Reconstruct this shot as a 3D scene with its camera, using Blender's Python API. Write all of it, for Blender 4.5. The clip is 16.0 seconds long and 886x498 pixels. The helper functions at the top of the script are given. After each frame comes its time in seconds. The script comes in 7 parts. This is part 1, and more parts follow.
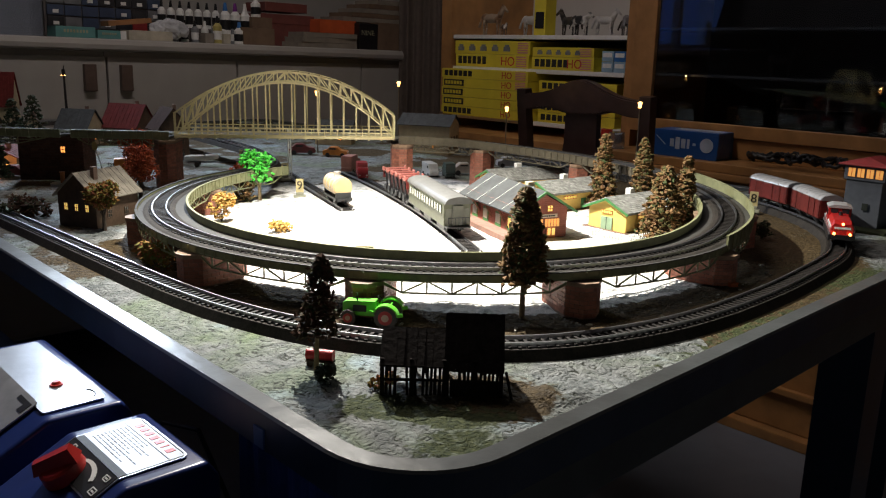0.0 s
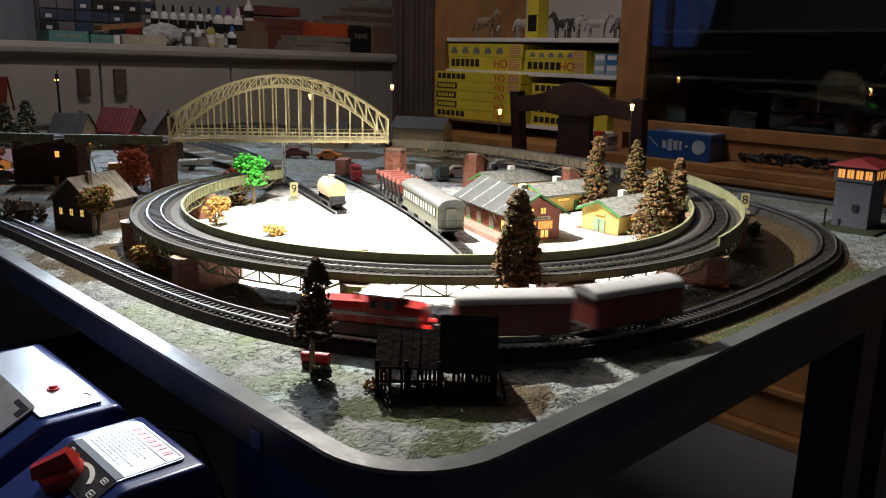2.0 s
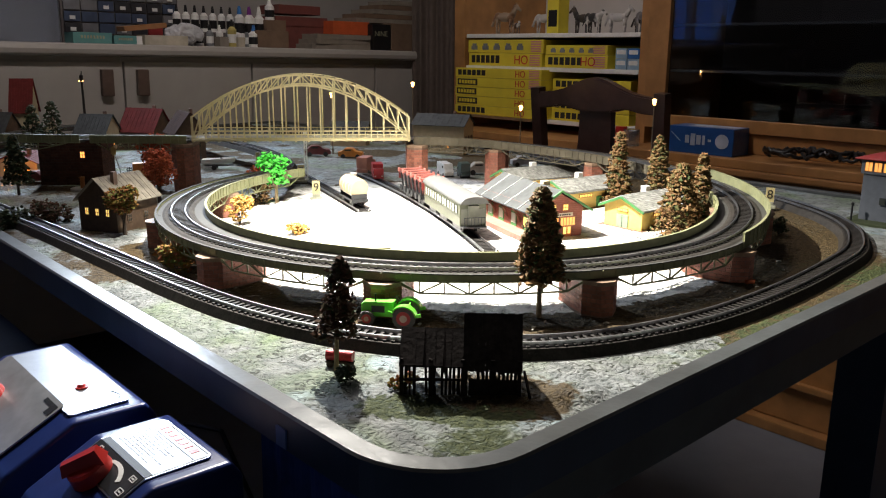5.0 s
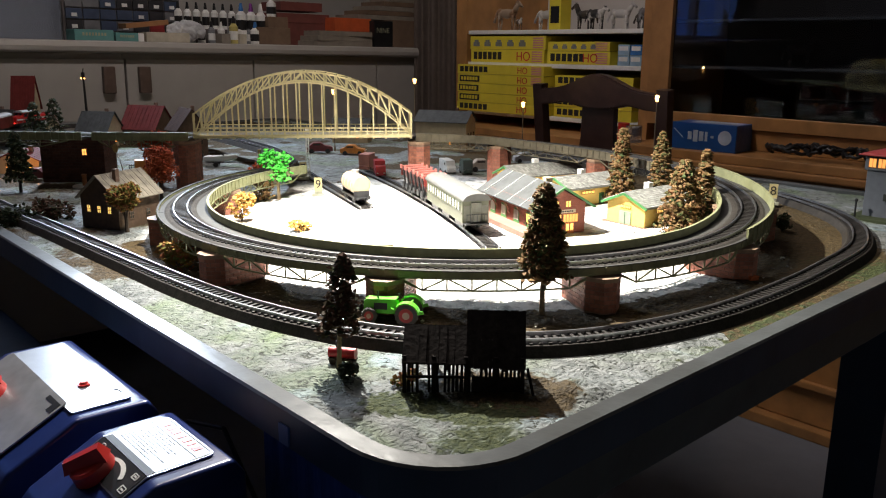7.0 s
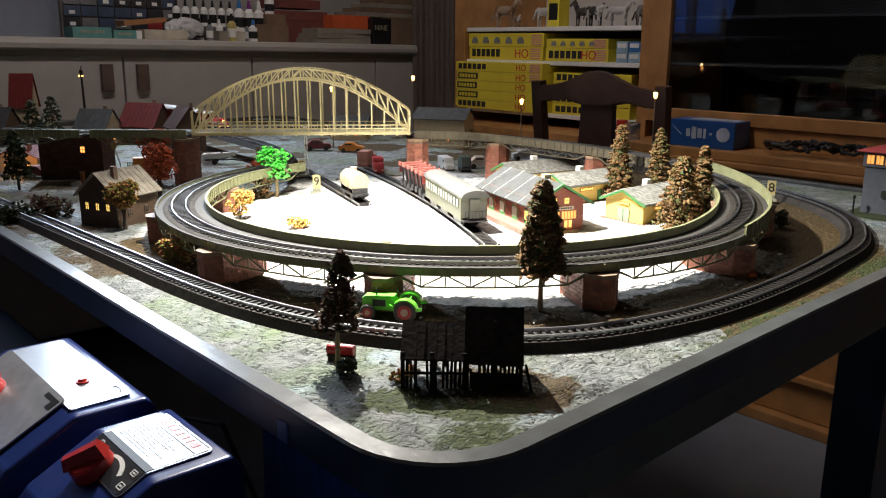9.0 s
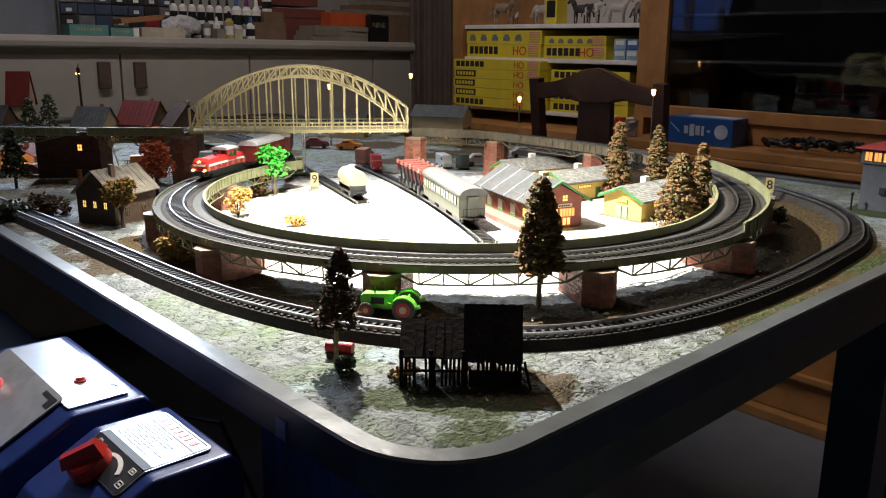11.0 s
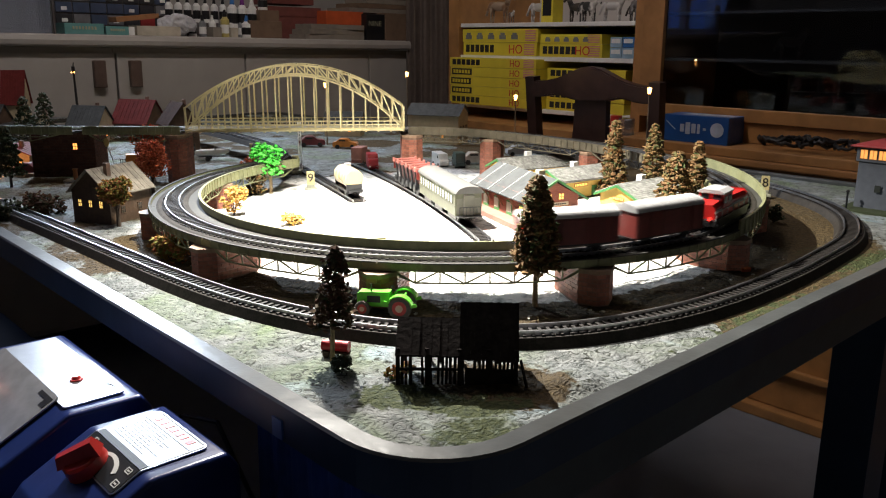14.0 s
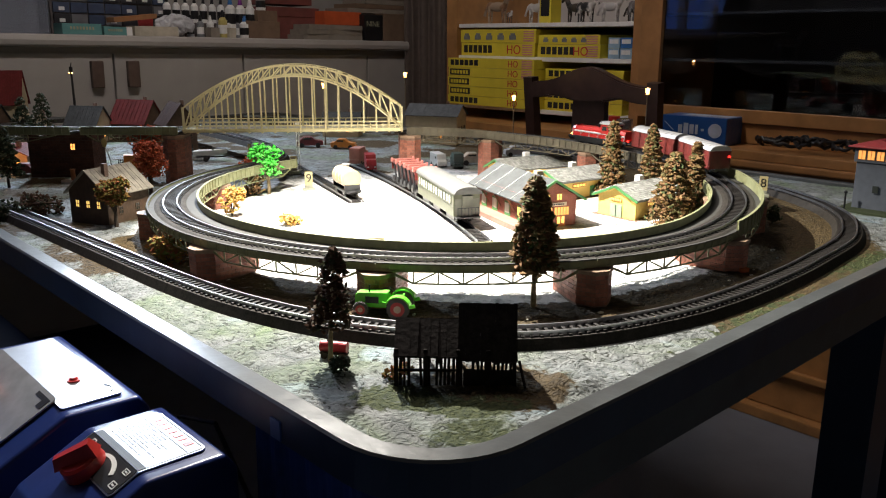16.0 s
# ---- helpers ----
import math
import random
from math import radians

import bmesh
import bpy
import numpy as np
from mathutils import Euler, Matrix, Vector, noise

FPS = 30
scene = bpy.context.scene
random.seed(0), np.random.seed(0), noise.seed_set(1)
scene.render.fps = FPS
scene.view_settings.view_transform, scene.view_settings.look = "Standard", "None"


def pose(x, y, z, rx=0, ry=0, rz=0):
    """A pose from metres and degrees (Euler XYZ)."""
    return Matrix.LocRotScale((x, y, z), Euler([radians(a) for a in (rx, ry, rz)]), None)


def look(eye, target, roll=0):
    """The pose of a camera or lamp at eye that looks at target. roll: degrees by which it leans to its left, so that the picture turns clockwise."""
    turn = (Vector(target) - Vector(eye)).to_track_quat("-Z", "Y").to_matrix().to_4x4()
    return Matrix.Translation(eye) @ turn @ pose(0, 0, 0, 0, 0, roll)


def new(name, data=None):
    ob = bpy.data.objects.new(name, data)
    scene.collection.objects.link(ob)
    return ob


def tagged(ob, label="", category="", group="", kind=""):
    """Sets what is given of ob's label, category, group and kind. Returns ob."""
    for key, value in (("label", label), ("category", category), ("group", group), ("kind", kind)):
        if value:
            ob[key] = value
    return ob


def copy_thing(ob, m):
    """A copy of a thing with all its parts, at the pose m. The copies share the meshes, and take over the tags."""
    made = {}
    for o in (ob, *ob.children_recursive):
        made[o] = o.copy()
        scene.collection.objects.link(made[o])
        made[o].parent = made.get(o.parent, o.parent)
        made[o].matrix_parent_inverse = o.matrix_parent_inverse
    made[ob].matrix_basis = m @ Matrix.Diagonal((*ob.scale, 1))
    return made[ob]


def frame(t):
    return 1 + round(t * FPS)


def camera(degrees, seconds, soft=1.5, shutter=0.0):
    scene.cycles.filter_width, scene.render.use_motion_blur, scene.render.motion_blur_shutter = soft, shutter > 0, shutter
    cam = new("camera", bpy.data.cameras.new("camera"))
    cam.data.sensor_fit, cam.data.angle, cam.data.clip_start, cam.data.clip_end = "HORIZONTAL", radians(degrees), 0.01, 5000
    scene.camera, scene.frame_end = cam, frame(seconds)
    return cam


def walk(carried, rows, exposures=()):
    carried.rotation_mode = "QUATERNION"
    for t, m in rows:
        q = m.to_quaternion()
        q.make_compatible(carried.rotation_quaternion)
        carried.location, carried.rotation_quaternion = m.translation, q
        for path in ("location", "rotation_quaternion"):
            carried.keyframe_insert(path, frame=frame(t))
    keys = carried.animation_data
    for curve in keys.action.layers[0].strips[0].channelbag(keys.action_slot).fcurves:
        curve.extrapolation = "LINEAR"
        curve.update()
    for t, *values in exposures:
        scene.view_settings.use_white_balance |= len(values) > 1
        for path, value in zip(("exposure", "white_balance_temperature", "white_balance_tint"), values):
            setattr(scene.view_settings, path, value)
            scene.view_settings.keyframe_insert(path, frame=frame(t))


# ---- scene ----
cam = camera(56.8, 16.0, soft=1.1, shutter=0.5)
PATH = [
    (0, 0.0018, 0.0042, 0.2401, 76.234, -1.269, -0.834),
    (0.5, 0.0018, 0.0033, 0.2404, 76.280, -1.390, -1.303),
    (1, 0.0017, 0.0027, 0.2408, 76.318, -1.364, -1.371),
    (1.5, 0.0016, 0.0025, 0.2409, 76.384, -1.275, -1.421),
    (2, 0.0019, -0.0021, 0.2422, 76.398, -1.071, -1.299),
    (2.5, 0.0012, -0.0027, 0.2428, 76.354, -0.923, -1.057),
    (3, 0.0010, -0.0035, 0.2434, 76.321, -0.796, -0.786),
    (3.5, 0.0004, -0.0033, 0.2433, 76.269, -0.670, -0.495),
    (4, 0.0002, -0.0025, 0.2433, 76.199, -0.611, -0.155),
    (6.5, -0.0003, 0.0002, 0.2423, 76.035, -0.246, 0.105),
    (7, -0.0005, 0.0008, 0.2423, 75.934, -0.266, 0.151),
    (7.5, -0.0005, 0.0006, 0.2420, 75.905, -0.270, 0.155),
    (8, -0.0004, 0.0001, 0.2421, 75.849, -0.278, 0.106),
    (8.5, -0.0002, 0.0000, 0.2419, 75.806, -0.249, 0.107),
    (9, 0.0000, 0.0000, 0.2418, 75.760, -0.213, 0.054),
    (11.5, -0.0006, 0.0011, 0.2414, 75.566, -0.130, -0.165),
    (12, -0.0004, 0.0014, 0.2414, 75.542, -0.089, -0.211),
    (12.5, -0.0005, 0.0023, 0.2410, 75.546, -0.102, -0.200),
    (13, -0.0002, 0.0015, 0.2414, 75.536, -0.107, -0.242),
    (13.5, -0.0001, 0.0013, 0.2412, 75.528, -0.121, -0.296),
    (14, -0.0002, 0.0010, 0.2412, 75.500, -0.127, -0.372),
    (14.5, -0.0000, 0.0008, 0.2415, 75.489, -0.135, -0.416),
    (15, -0.0002, 0.0017, 0.2411, 75.511, -0.144, -0.431),
    (15.5, -0.0005, 0.0022, 0.2415, 75.503, -0.139, -0.462),
    (16, -0.0004, 0.0018, 0.2413, 75.526, -0.154, -0.504),
]
EXPO = [(0, -0.55), (0.8, -0.62), (1.6, -0.43), (2.4, -0.17), (3.2, 0.08), (4.2, 0.1), (16, 0.1)]
walk(cam, [(t, pose(x, y, z, rx, ry, rz)) for t, x, y, z, rx, ry, rz in PATH], EXPO)

# ---- light ----
world = bpy.data.worlds.new("room_dark")
scene.world = world
world.use_nodes = True
world.node_tree.nodes["Background"].inputs[0].default_value = (0.55, 0.62, 0.8, 1)
world.node_tree.nodes["Background"].inputs[1].default_value = 0.02


def spot_lamp(name, eye, target, watts, size, blend, radius, color):
    d = bpy.data.lights.new(name, "SPOT")
    d.energy, d.spot_size, d.spot_blend, d.shadow_soft_size, d.color = watts, radians(size), blend, radius, color
    ob = new(name, d)
    ob.matrix_world = look(eye, target)
    return ob


def bulb(name, at, watts, color, radius=0.003):
    d = bpy.data.lights.new(name, "POINT")
    d.energy, d.shadow_soft_size, d.color = watts, radius, color
    ob = new(name, d)
    ob.location = at
    return ob


spot_lamp("work_lamp", (-0.155, 1.06, 0.55), (0.0, 0.99, 0.0), 118, 104, 1.0, 0.008, (1.0, 0.95, 0.86))
spot_lamp("desk_lamp", (-0.98, 2.50, 0.83), (-0.15, 0.9, 0.0), 98, 85, 0.9, 0.06, (0.72, 0.84, 1.0))

# ---- materials ----
SETS = {}


def mat(name, color, rough=0.6, metal=0.0, vary=0.25, scale=60.0, bump=0.15, second=None, emit=0.0, coat=0.0, bscale=None, thresh=None, spec=0.5):
    """A procedural surface: base colour broken up at two scales, with fine relief."""
    if name in SETS:
        return SETS[name]
    m = bpy.data.materials.new(name)
    m.use_nodes = True
    nt = m.node_tree
    n, l = nt.nodes, nt.links
    b = n["Principled BSDF"]
    b.inputs["Roughness"].default_value, b.inputs["Metallic"].default_value = rough, metal
    b.inputs["Coat Weight"].default_value = coat
    b.inputs["Specular IOR Level"].default_value = spec
    co = n.new("ShaderNodeTexCoord")
    big, fine = n.new("ShaderNodeTexNoise"), n.new("ShaderNodeTexNoise")
    big.inputs["Scale"].default_value, big.inputs["Detail"].default_value = scale * 0.22, 4
    fine.inputs["Scale"].default_value, fine.inputs["Detail"].default_value = scale, 6
    l.new(co.outputs["Object"], big.inputs["Vector"])
    l.new(co.outputs["Object"], fine.inputs["Vector"])
    add = n.new("ShaderNodeMath")
    add.operation = "ADD"
    l.new(big.outputs["Fac"], add.inputs[0])
    l.new(fine.outputs["Fac"], add.inputs[1])
    rmp = n.new("ShaderNodeValToRGB")
    lo, hi = thresh or (0.36, 0.64)
    half = n.new("ShaderNodeMath")
    half.operation = "MULTIPLY"
    half.inputs[1].default_value = 0.5
    l.new(add.outputs[0], half.inputs[0])
    l.new(half.outputs[0], rmp.inputs[0])
    c2 = second or tuple(c * (1 - vary) for c in color)
    c1 = color if second else tuple(min(1, c * (1 + vary * 0.6)) for c in color)
    rmp.color_ramp.elements[0].position, rmp.color_ramp.elements[1].position = lo, hi
    rmp.color_ramp.elements[0].color, rmp.color_ramp.elements[1].color = (*c2, 1), (*c1, 1)
    l.new(rmp.outputs[0], b.inputs["Base Color"])
    if bump:
        bp = n.new("ShaderNodeBump")
        bp.inputs["Strength"].default_value, bp.inputs["Distance"].default_value = bump, 0.4 / (bscale or scale)
        l.new(fine.outputs["Fac"], bp.inputs["Height"])
        l.new(bp.outputs[0], b.inputs["Normal"])
    if emit:
        b.inputs["Emission Color"].default_value = (*color, 1)
        b.inputs["Emission Strength"].default_value = emit
    SETS[name] = m
    return m


def island(m, amount=0.3):
    """Lets joined pieces differ a little in brightness."""
    nt = m.node_tree
    n, l = nt.nodes, nt.links
    b = n["Principled BSDF"]
    src = b.inputs["Base Color"].links[0].from_socket
    g = n.new("ShaderNodeNewGeometry")
    mr = n.new("ShaderNodeMapRange")
    mr.inputs[3].default_value, mr.inputs[4].default_value = 1 - amount, 1 + amount
    l.new(g.outputs["Random Per Island"], mr.inputs[0])
    mx = n.new("ShaderNodeHueSaturation")
    l.new(mr.outputs[0], mx.inputs["Value"])
    l.new(src, mx.inputs["Color"])
    l.new(mx.outputs[0], b.inputs["Base Color"])
    return m


def ground_material():
    m = bpy.data.materials.new("layout_ground")
    m.use_nodes = True
    nt = m.node_tree
    n, l = nt.nodes, nt.links
    b = n["Principled BSDF"]
    b.inputs["Roughness"].default_value = 0.75
    b.inputs["Specular IOR Level"].default_value = 0.2
    co = n.new("ShaderNodeTexCoord")

    def nz(scale, detail=5, w=0.0):
        t = n.new("ShaderNodeTexNoise")
        t.inputs["Scale"].default_value, t.inputs["Detail"].default_value, t.inputs["Distortion"].default_value = scale, detail, w
        l.new(co.outputs["Object"], t.inputs["Vector"])
        return t

    def ramp(src, a, c, ca=(0, 0, 0), cb=(1, 1, 1)):
        r = n.new("ShaderNodeValToRGB")
        r.color_ramp.elements[0].position, r.color_ramp.elements[1].position = a, c
        r.color_ramp.elements[0].color, r.color_ramp.elements[1].color = (*ca, 1), (*cb, 1)
        l.new(src, r.inputs[0])
        return r

    def mix(f, a, c):
        x = n.new("ShaderNodeMix")
        x.data_type = "RGBA"
        l.new(f, x.inputs[0])
        l.new(a, x.inputs[6])
        l.new(c, x.inputs[7])
        return x.outputs[2]

    plaster = ramp(nz(60, 10, 0.9).outputs["Fac"], 0.3, 0.65, (0.11, 0.122, 0.118), (0.27, 0.282, 0.275))
    green = ramp(nz(160, 6).outputs["Fac"], 0.3, 0.7, (0.08, 0.12, 0.06), (0.24, 0.30, 0.18))
    moss = ramp(nz(300, 6).outputs["Fac"], 0.3, 0.7, (0.022, 0.034, 0.014), (0.075, 0.088, 0.032))
    earth = ramp(nz(220, 6).outputs["Fac"], 0.3, 0.7, (0.03, 0.021, 0.010), (0.105, 0.073, 0.032))
    # cracks, and the shadow flecks of bumps darkened into the colour
    crack_shade = ramp(nz(150, 9, 1.2).outputs["Fac"], 0.36, 0.42)
    blue = ramp(nz(45, 4).outputs["Fac"], 0.3, 0.7, (0.20, 0.30, 0.36), (0.45, 0.55, 0.58))
    col = mix(ramp(nz(9, 6, 1.0).outputs["Fac"], 0.48, 0.72).outputs[0], plaster.outputs[0], green.outputs[0])
    col = mix(ramp(nz(11.3, 6, 0.6).outputs["Fac"], 0.56, 0.74).outputs[0], col, blue.outputs[0])
    dark = n.new("ShaderNodeRGB")
    dark.outputs[0].default_value = (0.05, 0.055, 0.045, 1)
    col = mix(crack_shade.outputs[0], dark.outputs[0], col)
    # white plaster, paler inside the ring: the lamp's bright pool put into colour
    at0 = n.new("ShaderNodeAttribute")
    at0.attribute_name = "pale"
    lit_plaster = ramp(nz(70, 8, 0.8).outputs["Fac"], 0.33, 0.52, (0.30, 0.31, 0.29), (0.74, 0.73, 0.70))
    col = mix(at0.outputs["Fac"], col, lit_plaster.outputs[0])
    at1 = n.new("ShaderNodeAttribute")
    at1.attribute_name = "moss"
    at2 = n.new("ShaderNodeAttribute")
    at2.attribute_name = "earth"
    brk = nz(120, 5)

    def edge(a):
        s = n.new("ShaderNodeMath")
        s.operation = "ADD"
        l.new(a, s.inputs[0])
        l.new(brk.outputs["Fac"], s.inputs[1])
        return ramp(s.outputs[0], 0.85, 1.05).outputs[0]

    col = mix(edge(at2.outputs["Fac"]), col, earth.outputs[0])
    col = mix(edge(at1.outputs["Fac"]), col, moss.outputs[0])
    l.new(col, b.inputs["Base Color"])
    bp = n.new("ShaderNodeBump")
    bp.inputs["Strength"].default_value, bp.inputs["Distance"].default_value = 1.0, 0.0055
    l.new(nz(150, 9, 1.2).outputs["Fac"], bp.inputs["Height"])
    l.new(bp.outputs[0], b.inputs["Normal"])
    return m


GROUND = ground_material()
RIM = mat("painted_rim", (0.075, 0.080, 0.080), 0.30, vary=0.3, scale=40, bump=0.08)
SIDE = mat("blue_black_side", (0.025, 0.045, 0.085), 0.42, vary=0.3, scale=20, bump=0.05)
RAIL = mat("steel_rail", (0.50, 0.50, 0.52), 0.34, 1.0, scale=200, bump=0.05)
SLEEPER = mat("dark_sleeper", (0.025, 0.022, 0.02), 0.65, scale=300, spec=0.25)
BED = mat("printed_ballast_bed", (0.03, 0.026, 0.022), 0.8, vary=0.5, scale=500, bump=0.4, spec=0.2)
GIRDER = mat("olive_girder", (0.22, 0.225, 0.12), 0.5, vary=0.25, scale=120, bump=0.06, spec=0.25)
CREAM = mat("cream_bridge_plastic", (0.66, 0.58, 0.33), 0.4, vary=0.12, scale=150, bump=0.05)
BRICK = island(mat("red_brick", (0.30, 0.11, 0.07), 0.6, vary=0.3, scale=300), 0.25)
DARKBRICK = island(mat("dark_brown_brick", (.075, .035, .025), .7, vary=.3, scale=300, spec=.2), .25)
MORTAR = mat("brick_mortar", (0.20, 0.13, 0.10), 0.8, scale=300)
BLACK = mat("black_plastic", (0.012, 0.012, 0.013), 0.4, scale=120)
IRON = mat("dark_iron", (0.05, 0.05, 0.052), 0.45, 0.6, scale=150)
RED = mat("loco_red", (0.42, 0.018, 0.016), 0.3, vary=0.12, scale=150, bump=0.03)
OXIDE = mat("wagon_oxide_red", (0.17, 0.025, 0.02), 0.42, vary=0.25, scale=200, bump=0.08)
SILVER = mat("silver_roof", (0.48, 0.48, 0.48), 0.4, 0.25, vary=0.12, scale=100, bump=0.05)
GREY = mat("grey_plastic", (0.2, 0.21, 0.22), 0.45, scale=120)
WHITE = mat("white_plastic", (0.75, 0.75, 0.72), 0.5, vary=0.08, scale=90, bump=0.04)
YELLOW = mat("carton_yellow", (0.72, 0.60, 0.05), 0.45, vary=0.1, scale=30, bump=0.02)
OAK = mat("oak_wood", (0.40, 0.20, 0.07), 0.42, vary=0.35, scale=18, bump=0.06)
DARKOAK = mat("dark_stained_wood", (0.042, 0.022, 0.018), 0.30, vary=0.45, scale=35, bump=0.1)
WALL = mat("grey_wall_paint", (0.42, 0.40, 0.37), 0.8, vary=0.08, scale=12, bump=0.04)
CABPAINT = mat("grey_cabinet_laminate", (0.36, 0.34, 0.31), 0.5, vary=0.08, scale=15, bump=0.03)
FLOORM = mat("grey_vinyl_floor", (0.20, 0.22, 0.26), 0.35, vary=0.12, scale=14, bump=0.04)
WARM = mat("lamp_glow", (1.0, 0.46, 0.12), 0.5, emit=9.0, vary=0.02, bump=0)
WARMWIN = mat("lit_window", (1.0, 0.36, 0.08), 0.5, emit=2.2, vary=0.3, scale=60, bump=0)
DECK = mat("dark_grey_deck", (0.035, 0.034, 0.030), 0.75, vary=0.25, scale=150, bump=0.1)
# ---- the line: one path for the train, from the right-hand straight to the arched bridge ----
TURN = 42.3
CU, SU = math.cos(radians(TURN)), math.sin(radians(TURN))


def at(u, v, z=0.0):
    """Table axes (u along the right edge, v along the left edge) to the room."""
    return (u * CU - v * SU, u * SU + v * CU, z)


RING, RC = (0.024, 1.112), 0.370
LOW = [(1.36, 1.20, .014), (1.345, 1.0, .014), (1.325, .79, .014), (1.269, .605, .014), (1.232, .535, .014), (1.186, .475, .014), (1.129, .426, .014),
       (1.07, .395, .014), (.992, .369, .014), (.8857, .357, .014), (.7921, .351, .014), (.6835, .352, .014), (.5921, .365, .014), (.5028, .397, .014),
       (.4328, .455, .014), (.3815, .533, .014), (.3495, .636, .014), (.336, .75, .014), (.33, .9, .014), (.322, 1.1, .014), (.312, 1.306, .014),
       (.305, 1.52, .018), (.33, 1.76, .025), (.42, 1.98, .032), (.56, 2.14, .040), (.69, 2.185, .044), (.80, 2.13, .045), (.868, 2.0, .045),
       (.875, 1.85, .045), (.862, 1.7, .045), (.847, 1.56, .045), (.83, 1.44, .045), (.798, 1.32, .045), (.745, 1.225, .045)]


def ring_z(a):
    return float(np.interp(a, (150, 315, 360, 385, 400, 415, 430, 440), (.044, .044, .054, .060, .0645, .069, .0745, .079)))


def ring_point(a, r=RC, dz=0.0):
    return (RING[0] + r * math.cos(radians(a)), RING[1] + r * math.sin(radians(a)), ring_z(a) + dz)


CONTROL = [at(*p) for p in LOW] + [ring_point(a) for a in range(150, 441, 10)]
N_RING = len(LOW)
CONTROL += [(0.02, 1.460, .0845), (-.061, 1.442, .089), (-.24, 1.424, .0915), (-.422, 1.407, .092), (-.6, 1.405, .092), (-.8, 1.42, .092), (-1.0, 1.47, .092), (-1.2, 1.56, .092)]


def smooth(points, n=12):
    p = np.array([points[0]] + list(points) + [points[-1]], float)
    out = []
    for i in range(1, len(p) - 2):
        a, b, c, d = p[i - 1], p[i], p[i + 1], p[i + 2]
        for k in range(n):
            t = k / n
            out.append(0.5 * (2 * b + (c - a) * t + (2 * a - 5 * b + 4 * c - d) * t * t + (3 * b - a - 3 * c + d) * t ** 3))
    out.append(p[-2])
    return np.array(out)


LINE = smooth(CONTROL)
ARC = np.concatenate([[0], np.cumsum(np.linalg.norm(np.diff(LINE, axis=0), axis=1))])


def on_line(s):
    return np.array([np.interp(s, ARC, LINE[:, k]) for k in range(3)])


def stretch(s0, s1, step=0.012):
    return np.array([on_line(s) for s in np.linspace(s0, s1, max(2, int((s1 - s0) / step)))])
# ---- small builders ----


def part(name, bm, material, parent=None, label="", smooth_shade=False):
    me = bpy.data.meshes.new(name)
    bm.normal_update()
    bm.to_mesh(me)
    bm.free()
    mats = material if isinstance(material, (list, tuple)) else [material]
    for m in mats:
        me.materials.append(m)
    if smooth_shade:
        for p in me.polygons:
            p.use_smooth = True
    ob = new(name, me)
    if parent is not None:
        ob.parent = parent
    if label:
        ob["label"] = label
    return ob


def thing(name, m, label, category, group="", kind=""):
    ob = new(name)
    ob.empty_display_size = 0.02
    ob.matrix_world = m
    return tagged(ob, label, category, group, kind)


def place(x, y, z=0.0, rz=0.0):
    return pose(x, y, z, 0, 0, rz)


def onto(u, v, z=0.0, rz=0.0):
    """A pose in table axes: the local x axis runs along u."""
    return pose(*at(u, v, z), 0, 0, rz + TURN)


def box(bm, x, y, z, sx, sy, sz, rz=0.0, mi=0, bev=0.0, ry=0.0, rx=0.0):
    """A box centred in x and y that stands on z."""
    m = pose(x, y, z + sz / 2, rx, ry, rz) @ Matrix.Diagonal((sx, sy, sz, 1))
    r = bmesh.ops.create_cube(bm, size=1.0, matrix=m)
    fs = {f for v in r["verts"] for f in v.link_faces}
    for f in fs:
        f.material_index = mi
    if bev:
        es = list({e for v in r["verts"] for e in v.link_edges})
        bmesh.ops.bevel(bm, geom=es, offset=bev, segments=2, affect="EDGES", profile=0.6)
    return bm


def rod(bm, a, b, r, n=6, r2=None, mi=0):
    """A round bar from a to b."""
    a, b = Vector(a), Vector(b)
    d = b - a
    m = Matrix.Translation((a + b) / 2) @ d.to_track_quat("Z", "Y").to_matrix().to_4x4()
    q = bmesh.ops.create_cone(bm, cap_ends=True, segments=n, radius1=r, radius2=r if r2 is None else r2, depth=d.length, matrix=m)
    if mi:
        for f in {f for v in q["verts"] for f in v.link_faces}:
            f.material_index = mi
    return bm


def bar(bm, a, b, w, h, mi=0):
    """A square bar from a to b, w wide and h high."""
    a, b = Vector(a), Vector(b)
    d = b - a
    x = d.normalized()
    up = Vector((0, 0, 1)) if abs(x.z) < 0.95 else Vector((0, 1, 0))
    y = up.cross(x).normalized()
    z = x.cross(y)
    m = Matrix((x, y, z)).transposed().to_4x4()
    m = Matrix.Translation((a + b) / 2) @ m @ Matrix.Diagonal((d.length, w, h, 1))
    r = bmesh.ops.create_cube(bm, size=1.0, matrix=m)
    if mi:
        for f in {f for v in r["verts"] for f in v.link_faces}:
            f.material_index = mi
    return bm


def ball(bm, x, y, z, r, sub=2, sx=1, sy=1, sz=1, mi=0):
    q = bmesh.ops.create_icosphere(bm, subdivisions=sub, radius=r, matrix=Matrix.Translation((x, y, z)) @ Matrix.Diagonal((sx, sy, sz, 1)))
    if mi:
        for f in {f for v in q["verts"] for f in v.link_faces}:
            f.material_index = mi
    return bm


